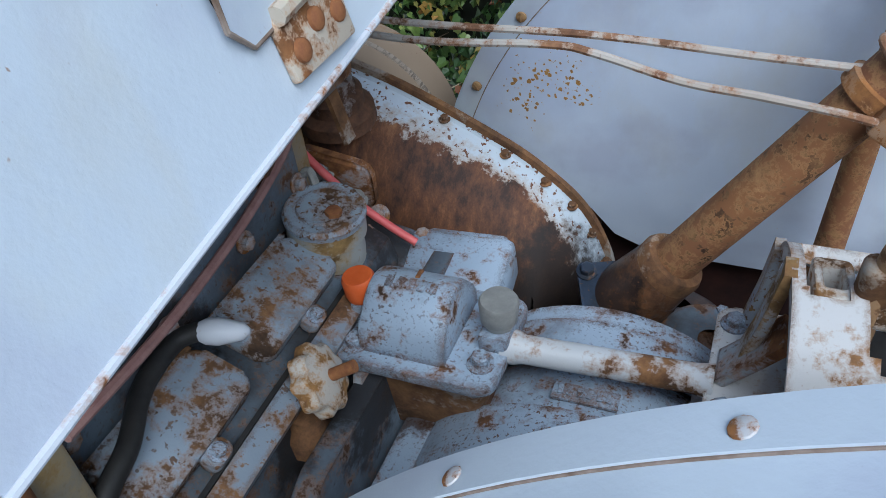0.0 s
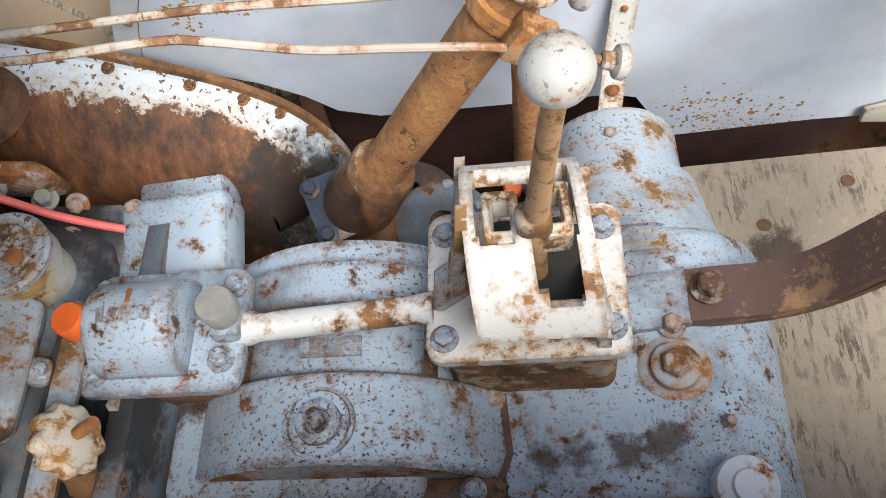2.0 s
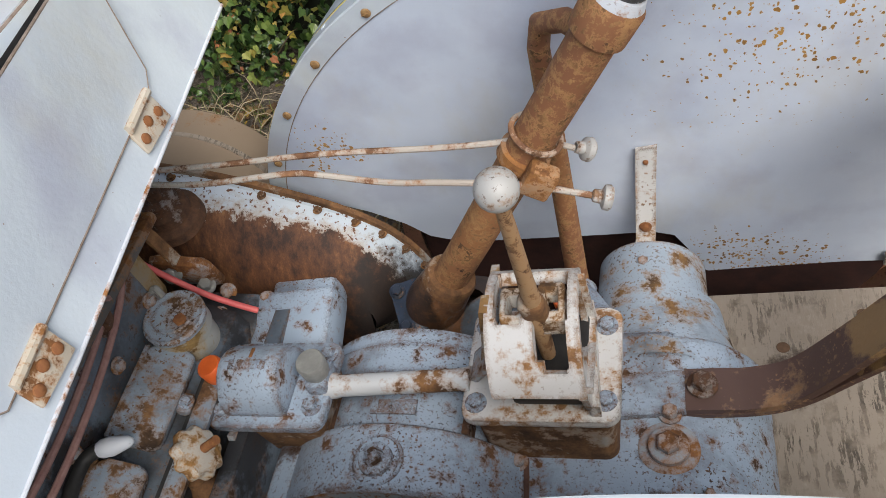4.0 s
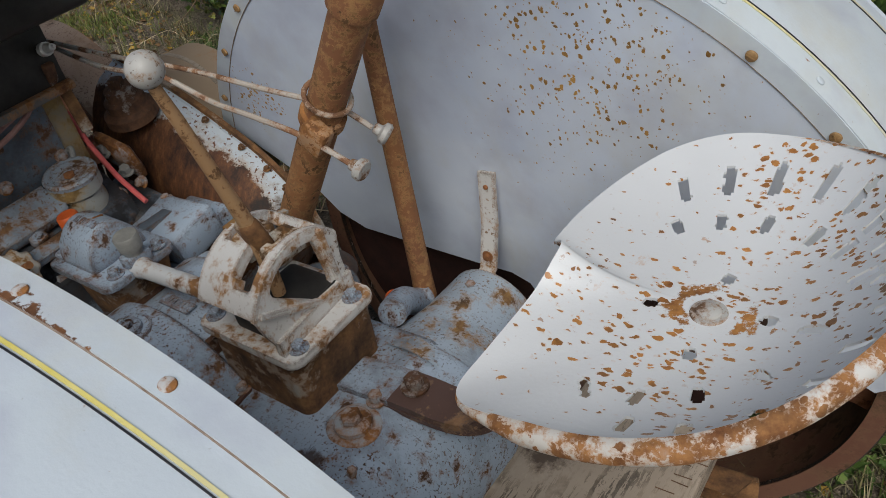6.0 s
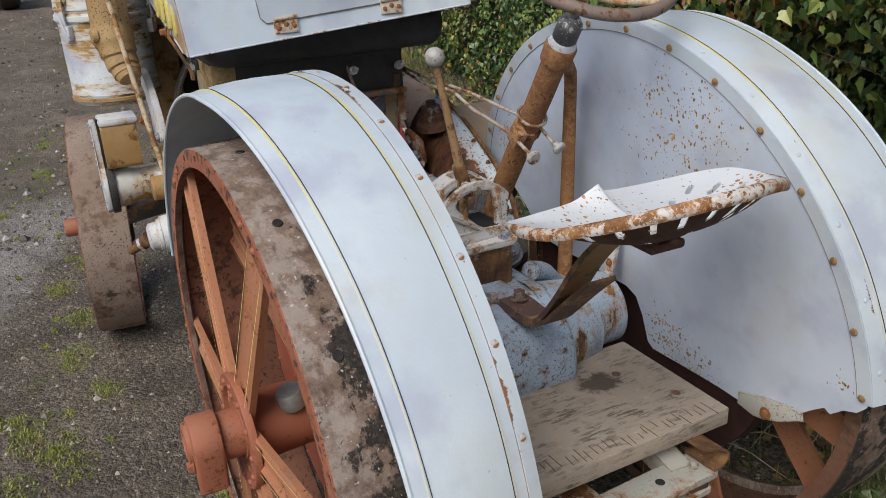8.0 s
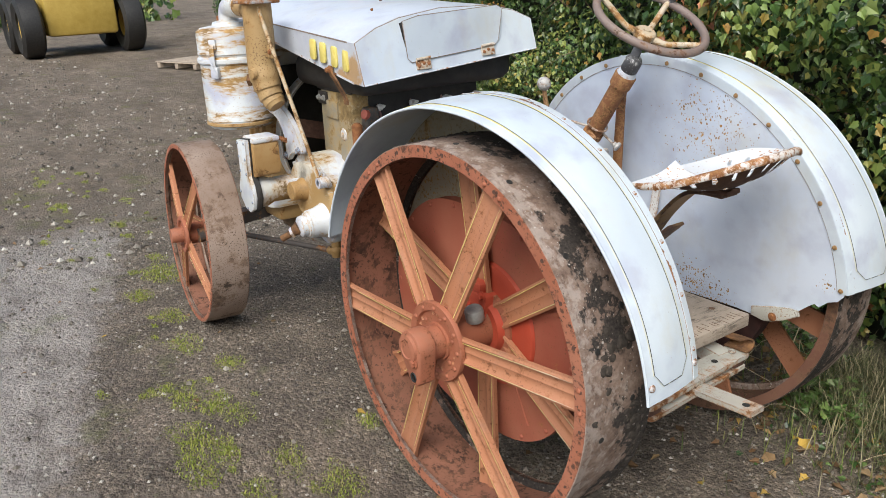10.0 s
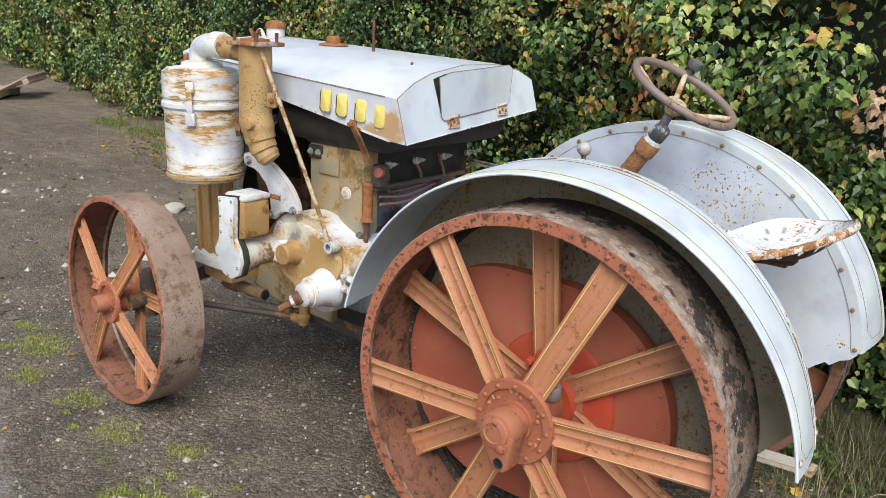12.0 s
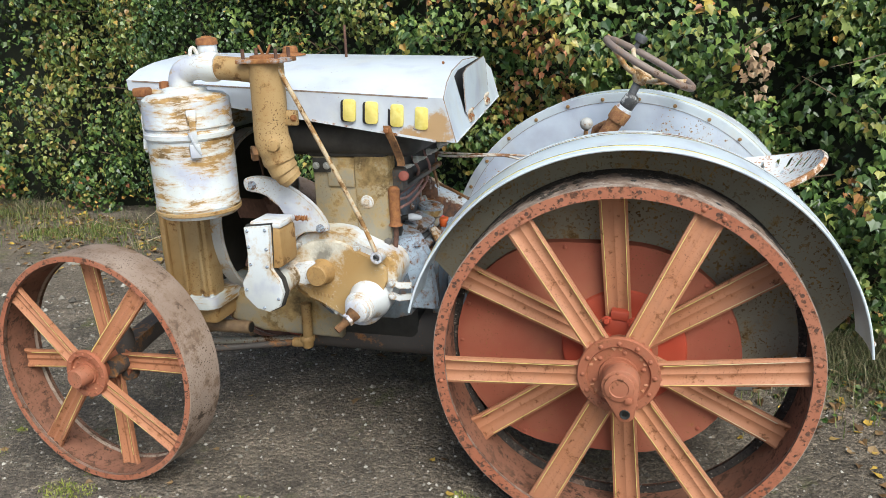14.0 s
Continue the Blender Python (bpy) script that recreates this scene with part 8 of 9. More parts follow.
for r, wave, out in ((0.024, 0, -0.004), (0.035, 0.6, 0), (0.040, 1, 0.004), (0.041, 1, 0.018), (0.036, 0.7, 0.025), (0.030, 0, 0.026), (0.018, 0, 0.030), (0.010, 0, 0.031)):
    rings.append([bm.verts.new(KC + KD * out + (math.cos(a) * ku + math.sin(a) * kv) * (r + wave * 0.0032 * math.cos(9 * a))) for a in [2 * math.pi * i / 72 for i in range(72)]])
for lo, hi in zip(rings, rings[1:]):
    for i in range(72):
        bm.faces.new((lo[i], lo[(i + 1) % 72], hi[(i + 1) % 72], hi[i]))
bm.faces.new(rings[0][::-1])
bm.faces.new(rings[-1])
kn = part("knurled_cap", bm, M["cap_paint"], crank, "lobed rusty white hand cap on a stud")
part("stud", tube(bmesh.new(), [KC + KD * q for q in (-0.03, 0.022, 0.062)], 0.0075, 10), M["rust"], kn)
part("stud_foot", lathe(bmesh.new(), (-0.735, -0.09, 0.705), (0.1, 0, 1), [(0.03, 0), (0.028, 0.02), (0.02, 0.03), (0.018, 0.05), (0, 0.05)], 18), M["rust_paint"], kn)
bolt(crank, (-0.70, -0.055, 0.71), (0.5, 0, 1), 0.010, 0.014, "casting")
bolt(crank, (-0.70, -0.18, 0.71), (0.5, 0, 1), 0.010, 0.014, "casting")
# flange between crankcase and gear case
part("joint_flange", slab(bmesh.new(), rounded(-0.20, 0.30, 0.42, 0.74, 0.05), to_yz(-0.705), 0.03, 0.004), M["crank_paint"], crank)
part("crank_hub", box(bmesh.new(), (-0.80, 0.22, 0.735), (0.14, 0.10, 0.05), (8, 20, 10), bevel=0.02), M["crank_paint"], crank)
bolt(crank, (-0.79, 0.20, 0.775), (0.3, -0.2, 1), 0.012, 0.014, "casting_rust")
bolt(crank, (-0.83, 0.255, 0.79), (0.3, -0.2, 1), 0.012, 0.016, "steel_dull")
# spark plugs and leads
for i, y in enumerate((-0.27, -0.12, 0.04, 0.19)):
    bm = lathe(bmesh.new(), (-0.778, y, 1.105), (1, 0, 0.25), [(0.013, 0), (0.013, 0.016), (0.009, 0.018), (0.008, 0.03), (0.0065, 0.042), (0.003, 0.044), (0.003, 0.052), (0, 0.052)], 12)
    part("spark_plug", bm, M["porcelain"], block, "white spark plug tip")
leads = [[(-0.735, -0.27, 1.115), (-0.72, -0.26, 1.06), (-0.74, -0.24, 1.0), (-0.75, -0.18, 0.985), (-0.74, -0.02, 1.0), (-0.75, 0.15, 1.03), (-0.78, 0.27, 1.06)],
         [(-0.735, 0.04, 1.115), (-0.71, 0.055, 1.05), (-0.72, 0.09, 1.01), (-0.73, 0.16, 1.02), (-0.76, 0.24, 1.05), (-0.80, 0.29, 1.07)],
         [(-0.72, -0.30, 0.985), (-0.735, -0.15, 0.965), (-0.735, 0.0, 0.985), (-0.745, 0.15, 1.01), (-0.79, 0.28, 1.05)],
         [(-0.71, -0.31, 0.96), (-0.725, -0.15, 0.945), (-0.725, 0.0, 0.968), (-0.74, 0.16, 0.995), (-0.79, 0.28, 1.04)],
         [(-0.735, -0.12, 1.115), (-0.71, -0.10, 1.06), (-0.73, -0.06, 1.02), (-0.745, 0.02, 1.01)]]
for pts in leads:
    part("plug_lead", tube(bmesh.new(), smooth([(x - 0.06, y if y < 0 else y * 0.7, z + 0.01) for x, y, z in pts], 6), 0.0055, 8), M["lead"], block, "dusty pink rubber ignition lead")
for y, z in ((0.035, 1.0), (0.185, 1.05)):
    part("lead_clip", box(bmesh.new(), (-0.795, y, z), (0.022, 0.022, 0.062), (0, 15, 10), bevel=0.004), M["dark_rust_paint"], block)
part("hanging_tab", bar(bmesh.new(), [(-0.82, 0.205, 1.05), (-0.80, 0.203, 0.99), (-0.785, 0.20, 0.93)], 0.022, 0.006, (0, 1, 0)), M["rust_paint"], block)
# red cable and black hose
part("red_cable", tube(bmesh.new(), smooth([(-0.93, 0.24, 0.925), (-0.90, 0.232, 0.898), (-0.855, 0.224, 0.858), (-0.80, 0.217, 0.815), (-0.755, 0.215, 0.786), (-0.721, 0.215, 0.766)], 8), 0.0058, 10), M["pink"], tractor, "loose bright red-pink cable")
# fuel tank under the hood
bm = box(bmesh.new(), (-0.955, -0.045, 1.232), (0.58, 0.72, 0.135), bevel=0.055, seg=5)
part("fuel_tank", bm, M["black_paint"], tractor, "black fuel tank with a rounded belly under the hood")
# near side of the block
part("side_boss", lathe(bmesh.new(), (-0.872, -0.37, 1.002), (0, -1, 0), [(0.026, 0), (0.025, 0.008), (0.021, 0.012), (0.010, 0.013), (0.009, 0.018), (0, 0.019)], 24), M["ochre_white2"], block)
part("port_cover", box(bmesh.new(), (-1.035, -0.375, 1.13), (0.07, 0.012, 0.05), bevel=0.004), M["black_paint"], block)
bolt(block, (-1.055, -0.382, 1.13), (0, -1, 0), 0.009, 0.010, "steel_dull")
bolt(block, (-1.015, -0.382, 1.13), (0, -1, 0), 0.009, 0.010, "steel_dull")
part("block_plate", box(bmesh.new(), (-0.965, -0.374, 1.09), (0.10, 0.010, 0.07), bevel=0.003), M["ochre_block"], block)
part("oil_tube", tube(bmesh.new(), [(-0.772, -0.372, 1.06), (-0.772, -0.372, 1.05), (-0.772, -0.372, 0.95), (-0.772, -0.372, 0.93), (-0.772, -0.372, 0.92)], [0.012, 0.021, 0.019, 0.019, 0.026], 14), M["rust"], block, "rusty upright breather tube")
part("down_pipe", tube(bmesh.new(), smooth([(-0.772, -0.372, 0.92), (-0.772, -0.372, 0.88), (-0.78, -0.374, 0.80), (-0.77, -0.372, 0.72)], 5), 0.009, 10), M["dark_rust"], block)
mag = part("magneto", box(bmesh.new(), (-0.772, -0.312, 1.075), (0.05, 0.06, 0.08), bevel=0.012), M["grimy"], tractor, "grimy magneto with red button")
part("button", lathe(bmesh.new(), (-0.744, -0.338, 1.090), (0.2, -0.7, 0.2), [(0.015, 0), (0.019, 0.006), (0.017, 0.02), (0, 0.024)], 14), M["dull_red"], mag)
cb = part("black_cable", tube(bmesh.new(), smooth([(-0.815, -0.108, 0.880), (-0.835, -0.13, 0.878), (-0.83, -0.19, 0.875), (-0.80, -0.25, 0.872), (-0.79, -0.30, 0.862), (-0.775, -0.345, 0.83)], 6), 0.011, 10), M["black"], tractor, "black cable with a pale connector")
part("connector", lathe(bmesh.new(), (-0.818, -0.110, 0.880), (0.055, 0.022, -0.006), [(0.010, 0), (0.014, 0.008), (0.015, 0.022), (0.012, 0.036), (0.009, 0.048), (0.004, 0.054), (0, 0.055)], 16), M["rusty_white"], cb)
bm = bmesh.new()
slab(bm, [(-0.82, 0.60), (-0.82, 0.76), (-0.80, 0.86), (-0.70, 0.88), (-0.66, 0.80), (-0.64, 0.60)], to_xz(-0.30), 0.05, 0.012)
part("side_cover", bm, M["casting"], crank)
for x, z in ((-0.80, 0.85), (-0.70, 0.86), (-0.66, 0.78)):
    bolt(crank, (x, -0.352, z - 0.01), (0, -1, 0), 0.009, 0.010, "casting")
bolt(crank, (-0.80, -0.37, 0.862), (0, -1, 0), 0.014, 0.018, "grimy")

# ---- timing gear cover on the near side ----
cover_pts = [(-1.140, 0.835), (-1.095, 0.893), (-1.02, 0.918), (-0.93, 0.912), (-0.862, 0.880), (-0.79, 0.850), (-0.748, 0.822), (-0.735, 0.772), (-0.762, 0.70), (-0.812, 0.605), (-0.885, 0.577), (-0.96, 0.612), (-1.035, 0.655), (-1.115, 0.690), (-1.150, 0.76)]
outline = [(p.x, p.y) for p in smooth([(x, z, 0) for x, z in cover_pts], 4, True)]
bm = bmesh.new()
slab(bm, outline, to_xz(-0.34), 0.15, 0.006)
tc = part("timing_cover", bm, M["ochre_white2"], tractor, "large cast timing cover, white paint worn to ochre")
cx, cz = -0.94, 0.755
inner = [(cx + (x - cx) * 0.86, cz + (z - cz) * 0.84) for x, z in outline]
bm = bmesh.new()
slab(bm, inner, to_xz(-0.485), 0.028, 0.014, 3)
part("raised_face", bm, M["ochre_worn"], tc, "raised ochre face")
part("boss", lathe(bmesh.new(), (-1.0, -0.49, 0.782), (0, -1, 0), [(0.050, 0), (0.046, 0.03), (0.038, 0.045), (0.038, 0.075), (0.034, 0.080), (0, 0.080)], 28), M["ochre"], tc)
part("crank_boss", lathe(bmesh.new(), (-0.838, -0.49, 0.688), (-0.08, -1, -0.06), [(0.078, 0), (0.075, 0.012), (0.066, 0.030), (0.058, 0.055), (0.055, 0.086), (0.046, 0.092)], 36), M["white_cast"], tc, "white conical crank boss stained ochre")
jaw = lathe(bmesh.new(), (-0.840, -0.578, 0.684), (-0.08, -1, -0.06), [(0.050, 0), (0.049, 0.010), (0.043, 0.013), (0.041, 0.034), (0.030, 0.042), (0, 0.042)], 24)
part("crank_jaw", jaw, M["white_cast"], tc, "worn white starting crank jaw")
part("jaw_arm", tube(bmesh.new(), [(-0.846, -0.615, 0.678), (-0.856, -0.630, 0.667), (-0.872, -0.650, 0.650), (-0.890, -0.672, 0.634)], [0.026, 0.021, 0.013, 0.013], 14), M["rust_paint"], tc)
part("jaw_nut", lathe(bmesh.new(), (-0.858, -0.632, 0.664), (-0.5, -0.6, -0.4), [(0.023, 0), (0.023, 0.012), (0.016, 0.014), (0, 0.014)], 6), M["white_cast"], tc)
for x, z in ((-0.80, 0.832), (-0.875, 0.868), (-1.095, 0.868), (-0.755, 0.745), (-0.80, 0.64), (-1.125, 0.72), (-0.965, 0.63)):
    bolt(tc, (x, -0.49, z), (0, -1, 0), 0.011, 0.014, "white_cast")
# cast marks on the cover as bars
for i in range(6):
    part("cast_mark", box(bmesh.new(), (-1.04 + 0.014 * i, -0.512, 0.700 - 0.002 * i), (0.008, 0.004, 0.014), bevel=0.001), M["ochre"], tc)
# clips to the fender
for z0, z1 in ((0.752, 0.742), (0.705, 0.700)):
    part("fender_clip", bar(bmesh.new(), [(-0.752, -0.495, z0), (-0.725, -0.50, z0 - 0.008), (-0.70, -0.49, z1), (-0.685, -0.485, z1)], 0.022, 0.010, (0, 0.3, 1)), M["white_cast"], tc)
    bolt(tc, (-0.748, -0.505, z0), (0, -1, 0), 0.010, 0.010, "white_cast")
# governor arm and upright box in front of it
arm = [(-1.14, 0.79), (-1.03, 0.82), (-0.99, 0.80), (-0.98, 0.765), (-1.02, 0.74), (-1.08, 0.745), (-1.15, 0.72)]
part("cover_arm", slab(bmesh.new(), [(p.x, p.y) for p in smooth([(x, z, 0) for x, z in arm], 4, True)], to_xz(-0.48), 0.06, 0.010), M["white_cast"], tc)
bm = bmesh.new()
slab(bm, rounded(-1.165, -1.060, 0.845, 0.985, 0.015), to_xz(-0.575), 0.105, 0.006)
gb = part("governor_box", bm, M["ochre"], tractor, "upright ochre box with white front plate")
plate_pts = [(-1.178, 0.985), (-1.085, 0.995), (-1.085, 0.985), (-1.095, 0.845), (-1.065, 0.81), (-1.055, 0.765), (-1.075, 0.715), (-1.115, 0.695), (-1.16, 0.705), (-1.20, 0.745), (-1.205, 0.795), (-1.175, 0.835), (-1.172, 0.90)]
plate_outline = [(x, z) for x, z in plate_pts]
part("front_plate", slab(bmesh.new(), plate_outline, to_xz(-0.688), 0.016, 0.003), M["ochre_white2"], gb, "flat white cover plate stained ochre, with black rim")
part("plate_rim", slab(bmesh.new(), [(-1.13 + (x + 1.13) * 1.05, 0.84 + (z - 0.84) * 1.03) for x, z in plate_outline], to_xz(-0.665), 0.022, 0.002), M["black_paint"], gb)
for x, z in ((-1.165, 0.975), (-1.10, 0.98), (-1.165, 0.86), (-1.105, 0.855), (-1.19, 0.77), (-1.075, 0.745), (-1.13, 0.71), (-1.165, 0.92), (-1.102, 0.915)):
    bolt(gb, (x, -0.705, z), (0, -1, 0), 0.006, 0.004, "casting", name="screw", kind="dome")
part("box_lid", box(bmesh.new(), (-1.112, -0.625, 0.990), (0.112, 0.115, 0.022), bevel=0.008), M["white_cast"], gb)
part("box_foot", lathe(bmesh.new(), (-1.125, -0.50, 0.770), (0, -1, 0), [(0.052, 0), (0.050, 0.10), (0.062, 0.13), (0.064, 0.172)], 28), M["ochre_white2"], gb)
part("governor_spring", tube(bmesh.new(), [(-1.075 + 0.0020 * i, -0.560 + 0.009 * math.cos(1.9 * i), 0.985 + 0.009 * math.sin(1.9 * i)) for i in range(30)], 0.0026, 6), M["rust"], gb)
# curved white bracket up to the air cleaner
brk_pts = [(-1.262, 1.108), (-1.18, 1.112), (-1.09, 1.078), (-1.01, 1.018), (-0.965, 0.950), (-0.975, 0.928), (-1.03, 0.928), (-1.075, 0.914), (-1.105, 0.885), (-1.118, 0.900), (-1.115, 0.965), (-1.155, 1.030), (-1.21, 1.058), (-1.262, 1.066)]
bk = part("cleaner_bracket", slab(bmesh.new(), [(p.x, p.y) for p in smooth([(x, z, 0) for x, z in brk_pts], 4, True)], to_xz(-0.50), 0.022, 0.005), M["white_cast"], tractor, "curved white cast bracket carrying the air cleaner")
for x, z in ((-1.115, 0.902), (-0.99, 0.94), (-1.235, 1.085)):
    bolt(bk, (x, -0.523, z), (0, -1, 0), 0.011, 0.012, "casting")

# ---- air cleaner and intake ----
AC = Vector((-1.412, -0.585, 1.0))
prof = [(0, 0.0), (0.10, -0.004), (0.128, 0.0), (0.137, 0.012), (0.139, 0.03), (0.141, 0.034), (0.139, 0.04), (0.140, 0.262), (0.144, 0.264), (0.146, 0.268), (0.146, 0.286), (0.144, 0.290), (0.141, 0.292),
        (0.141, 0.300), (0.145, 0.303), (0.1455, 0.306), (0.143, 0.312), (0.1425, 0.375), (0.140, 0.392), (0.125, 0.404), (0.075, 0.412), (0.07, 0.425), (0.05, 0.430), (0, 0.430)]
ac = part("air_cleaner", lathe(bmesh.new(), AC, (0, 0, 1), prof, 56), M["cleaner"], tractor, "white drum air cleaner streaked with ochre rust")
part("band", lathe(bmesh.new(), AC + Vector((0, 0, 0.268)), (0, 0, 1), [(0.146, 0), (0.1485, 0.002), (0.1485, 0.016), (0.146, 0.018)], 56), M["ochre_white"], ac)
part("bottom_ring", lathe(bmesh.new(), AC + Vector((0, 0, 0.012)), (0, 0, 1), [(0.139, 0), (0.143, 0.002), (0.143, 0.012), (0.139, 0.014)], 56), M["ochre"], ac)
for a in (-52, 70, 190):
    ca, sa = math.cos(radians(a)), math.sin(radians(a))
    m = Matrix.Translation(AC) @ Matrix.Rotation(radians(a), 4, "Z")
    bm = bmesh.new()
    bar(bm, [m @ Vector(p) for p in ((0.150, 0, 0.345), (0.158, 0, 0.335), (0.160, 0, 0.30), (0.158, 0, 0.262), (0.152, 0, 0.25))], 0.020, 0.004, (-sa, ca, 0))
    box(bm, m @ Vector((0.150, 0, 0.235)), (0.020, 0.034, 0.045), (0, 0, a), bevel=0.004)
    tube(bm, [m @ Vector((0.160, -0.016, 0.30)), m @ Vector((0.164, 0, 0.255)), m @ Vector((0.160, 0.016, 0.225))], 0.004, 6)
    box(bm, m @ Vector((0.146, 0, 0.345)), (0.012, 0.03, 0.04), (0, 0, a), bevel=0.003)
    part("latch", bm, M["ochre_white"], ac, "over-centre latch")
ip = part("intake_elbow", tube(bmesh.new(), smooth([(-1.42, -0.585, 1.42), (-1.42, -0.585, 1.45), (-1.405, -0.585, 1.475), (-1.365, -0.586, 1.488), (-1.32, -0.587, 1.490)], 5), 0.040, 22), M["white_cast"], tractor, "white elbow on the air cleaner")
part("elbow_flange", tube(bmesh.new(), [(-1.325, -0.587, 1.490), (-1.315, -0.587, 1.490), (-1.28, -0.588, 1.490), (-1.27, -0.588, 1.490)], [0.046, 0.047, 0.047, 0.043], 22), M["ochre_white"], ip)
part("lid_plug", lathe(bmesh.new(), (-1.475, -0.60, 1.425), (0, 0, 1), [(0.018, 0), (0.017, 0.022), (0, 0.024)], 8), M["rust"], ac)
xp = part("intake_pipe", tube(bmesh.new(), [(-1.275, -0.588, 1.488), (-1.20, -0.588, 1.482), (-1.13, -0.588, 1.476)], [0.038, 0.038, 0.04], 22), M["ochre"], tractor, "ochre-stained cast intake pipe")
bm = tube(bmesh.new(), smooth([(-1.10, -0.588, 1.500), (-1.10, -0.588, 1.45), (-1.102, -0.588, 1.36), (-1.105, -0.588, 1.27), (-1.095, -0.586, 1.22), (-1.088, -0.582, 1.185), (-1.076, -0.576, 1.150), (-1.062, -0.570, 1.128)], 5),
          [0.056] * 16 + [0.058] * 5 + [0.054] * 5 + [0.048] * 5 + [0.042] * 5, 26)
part("riser", bm, M["ochre"], xp)
part("riser_end", tube(bmesh.new(), [(-1.066, -0.571, 1.134), (-1.052, -0.565, 1.116)], [0.043, 0.034], 20), M["ochre"], xp)
part("pipe_plug", lathe(bmesh.new(), (-1.150, -0.615, 1.215), (-0.75, -0.65, 0), [(0.026, 0), (0.026, 0.016), (0.018, 0.018), (0.014, 0.012), (0, 0.012)], 6), M["rust_paint"], xp)
part("side_boss", lathe(bmesh.new(), (-1.075, -0.635, 1.245), (0.2, -1, 0), [(0.022, 0), (0.018, 0.014), (0, 0.018)], 16), M["ochre"], xp)
bm = box(bmesh.new(), (-1.098, -0.588, 1.508), (0.15, 0.13, 0.014), bevel=0.004)
top_flange = part("top_flange", bm, M["casting_rust"], xp)
lathe_bm = lathe(bmesh.new(), (-1.10, -0.588, 1.515), (0, 0, 1), [(0.05, 0), (0.048, 0.008), (0.02, 0.012), (0, 0.012)], 24)
part("top_cap", lathe_bm, M["rust"], xp)
for x, y in ((-1.155, -0.63), (-1.04, -0.63), (-1.155, -0.545), (-1.04, -0.545)):
    part("stud", tube(bmesh.new(), [(x, y, 1.50), (x, y, 1.545)], 0.006, 8), M["dark_rust"], xp)
for s in (-1, 1):
    part("wing", box(bmesh.new(), (-1.10 + 0.014 * s, -0.588, 1.540), (0.007, 0.018, 0.034), (0, 22 * s, 20), bevel=0.003), M["rust"], xp)
part("pipe_ear", box(bmesh.new(), (-1.035, -0.575, 1.325), (0.05, 0.016, 0.05), bevel=0.006), M["ochre"], xp)
bolt(xp, (-1.022, -0.584, 1.325), (0, -1, 0), 0.008, 0.008, "rust")
rod = part("stay_rod", tube(bmesh.new(), smooth([(-1.075, -0.60, 1.498), (-1.055, -0.60, 1.49), (-1.04, -0.60, 1.46), (-0.95, -0.585, 1.27), (-0.83, -0.56, 1.0), (-0.785, -0.545, 0.875)], 5), 0.0075, 12), M["spoke_rust"], tractor, "long white and rust stay rod")
part("rod_eye", lathe(bmesh.new(), (-0.782, -0.55, 0.855), (0, 1, 0), [(0.012, 0), (0.022, 0), (0.022, 0.04), (0.012, 0.04)], 16), M["white_cast"], rod)

# ---- hood ----
HOOD_FRONT, HOOD_REAR = -1.74, -0.565


def hood_point(t, k):
    """t: 0 nose to 1 rear; k: place along the section, from the near lower edge to the far one."""
    rear = [(-0.468, 1.232), (-0.476, 1.372), (-0.385, 1.414), (-0.285, 1.442), (-0.105, 1.465), (0.10, 1.462), (0.235, 1.438), (0.322, 1.402), (0.330, 1.290)]
    front = [(-0.440, 1.405), (-0.446, 1.438), (-0.37, 1.468), (-0.27, 1.486), (-0.10, 1.500), (0.10, 1.498), (0.22, 1.482), (0.30, 1.452), (0.305, 1.41)]
    y = front[k][0] + (rear[k][0] - front[k][0]) * t
    z = front[k][1] + (rear[k][1] - front[k][1]) * t
    x = HOOD_FRONT + (HOOD_REAR - HOOD_FRONT) * t
    if t == 1:
        x += (1.372 - z) * 0.25 - 0.03 * y
    return (x, y, z)


def build_hood():
    bm = bmesh.new()
    ts = [0, 0.12, 0.25, 0.4, 0.55, 0.7, 0.85, 0.97, 1.0]
    grid_shell(bm, lambda t, k: hood_point(t, int(k)), ts, list(range(9))[::-1], 0.004)
    return bm


hood = part("hood", build_hood(), M["hood"], tractor, "pale blue sheet hood with yellow raised marks")
rear_pts = [Vector(hood_point(1.0, k)) for k in range(9)]
bm = bmesh.new()
f0 = [bm.verts.new(p + Vector((0.004, 0, 0))) for p in rear_pts]
f1 = [bm.verts.new(p + Vector((-0.002, 0, 0))) for p in rear_pts]
bm.faces.new(f0)
bm.faces.new(f1[::-1])
for i in range(9):
    bm.faces.new((f0[i], f0[(i + 1) % 9], f1[(i + 1) % 9], f1[i]))
rear_panel = part("rear_panel", bm, M["fender"], hood, "flat rear panel with a small door")


def on_panel(a, b, off=0.0):
    """A place on the rear panel: a from the near to the far lower corner, b upwards."""
    p0, p1 = rear_pts[0], rear_pts[8]
    up = Vector((-0.24, 0, 0.97))
    return p0 + (p1 - p0) * a + up * b + Vector((0.97, 0, 0.24)) * (off + 0.004)


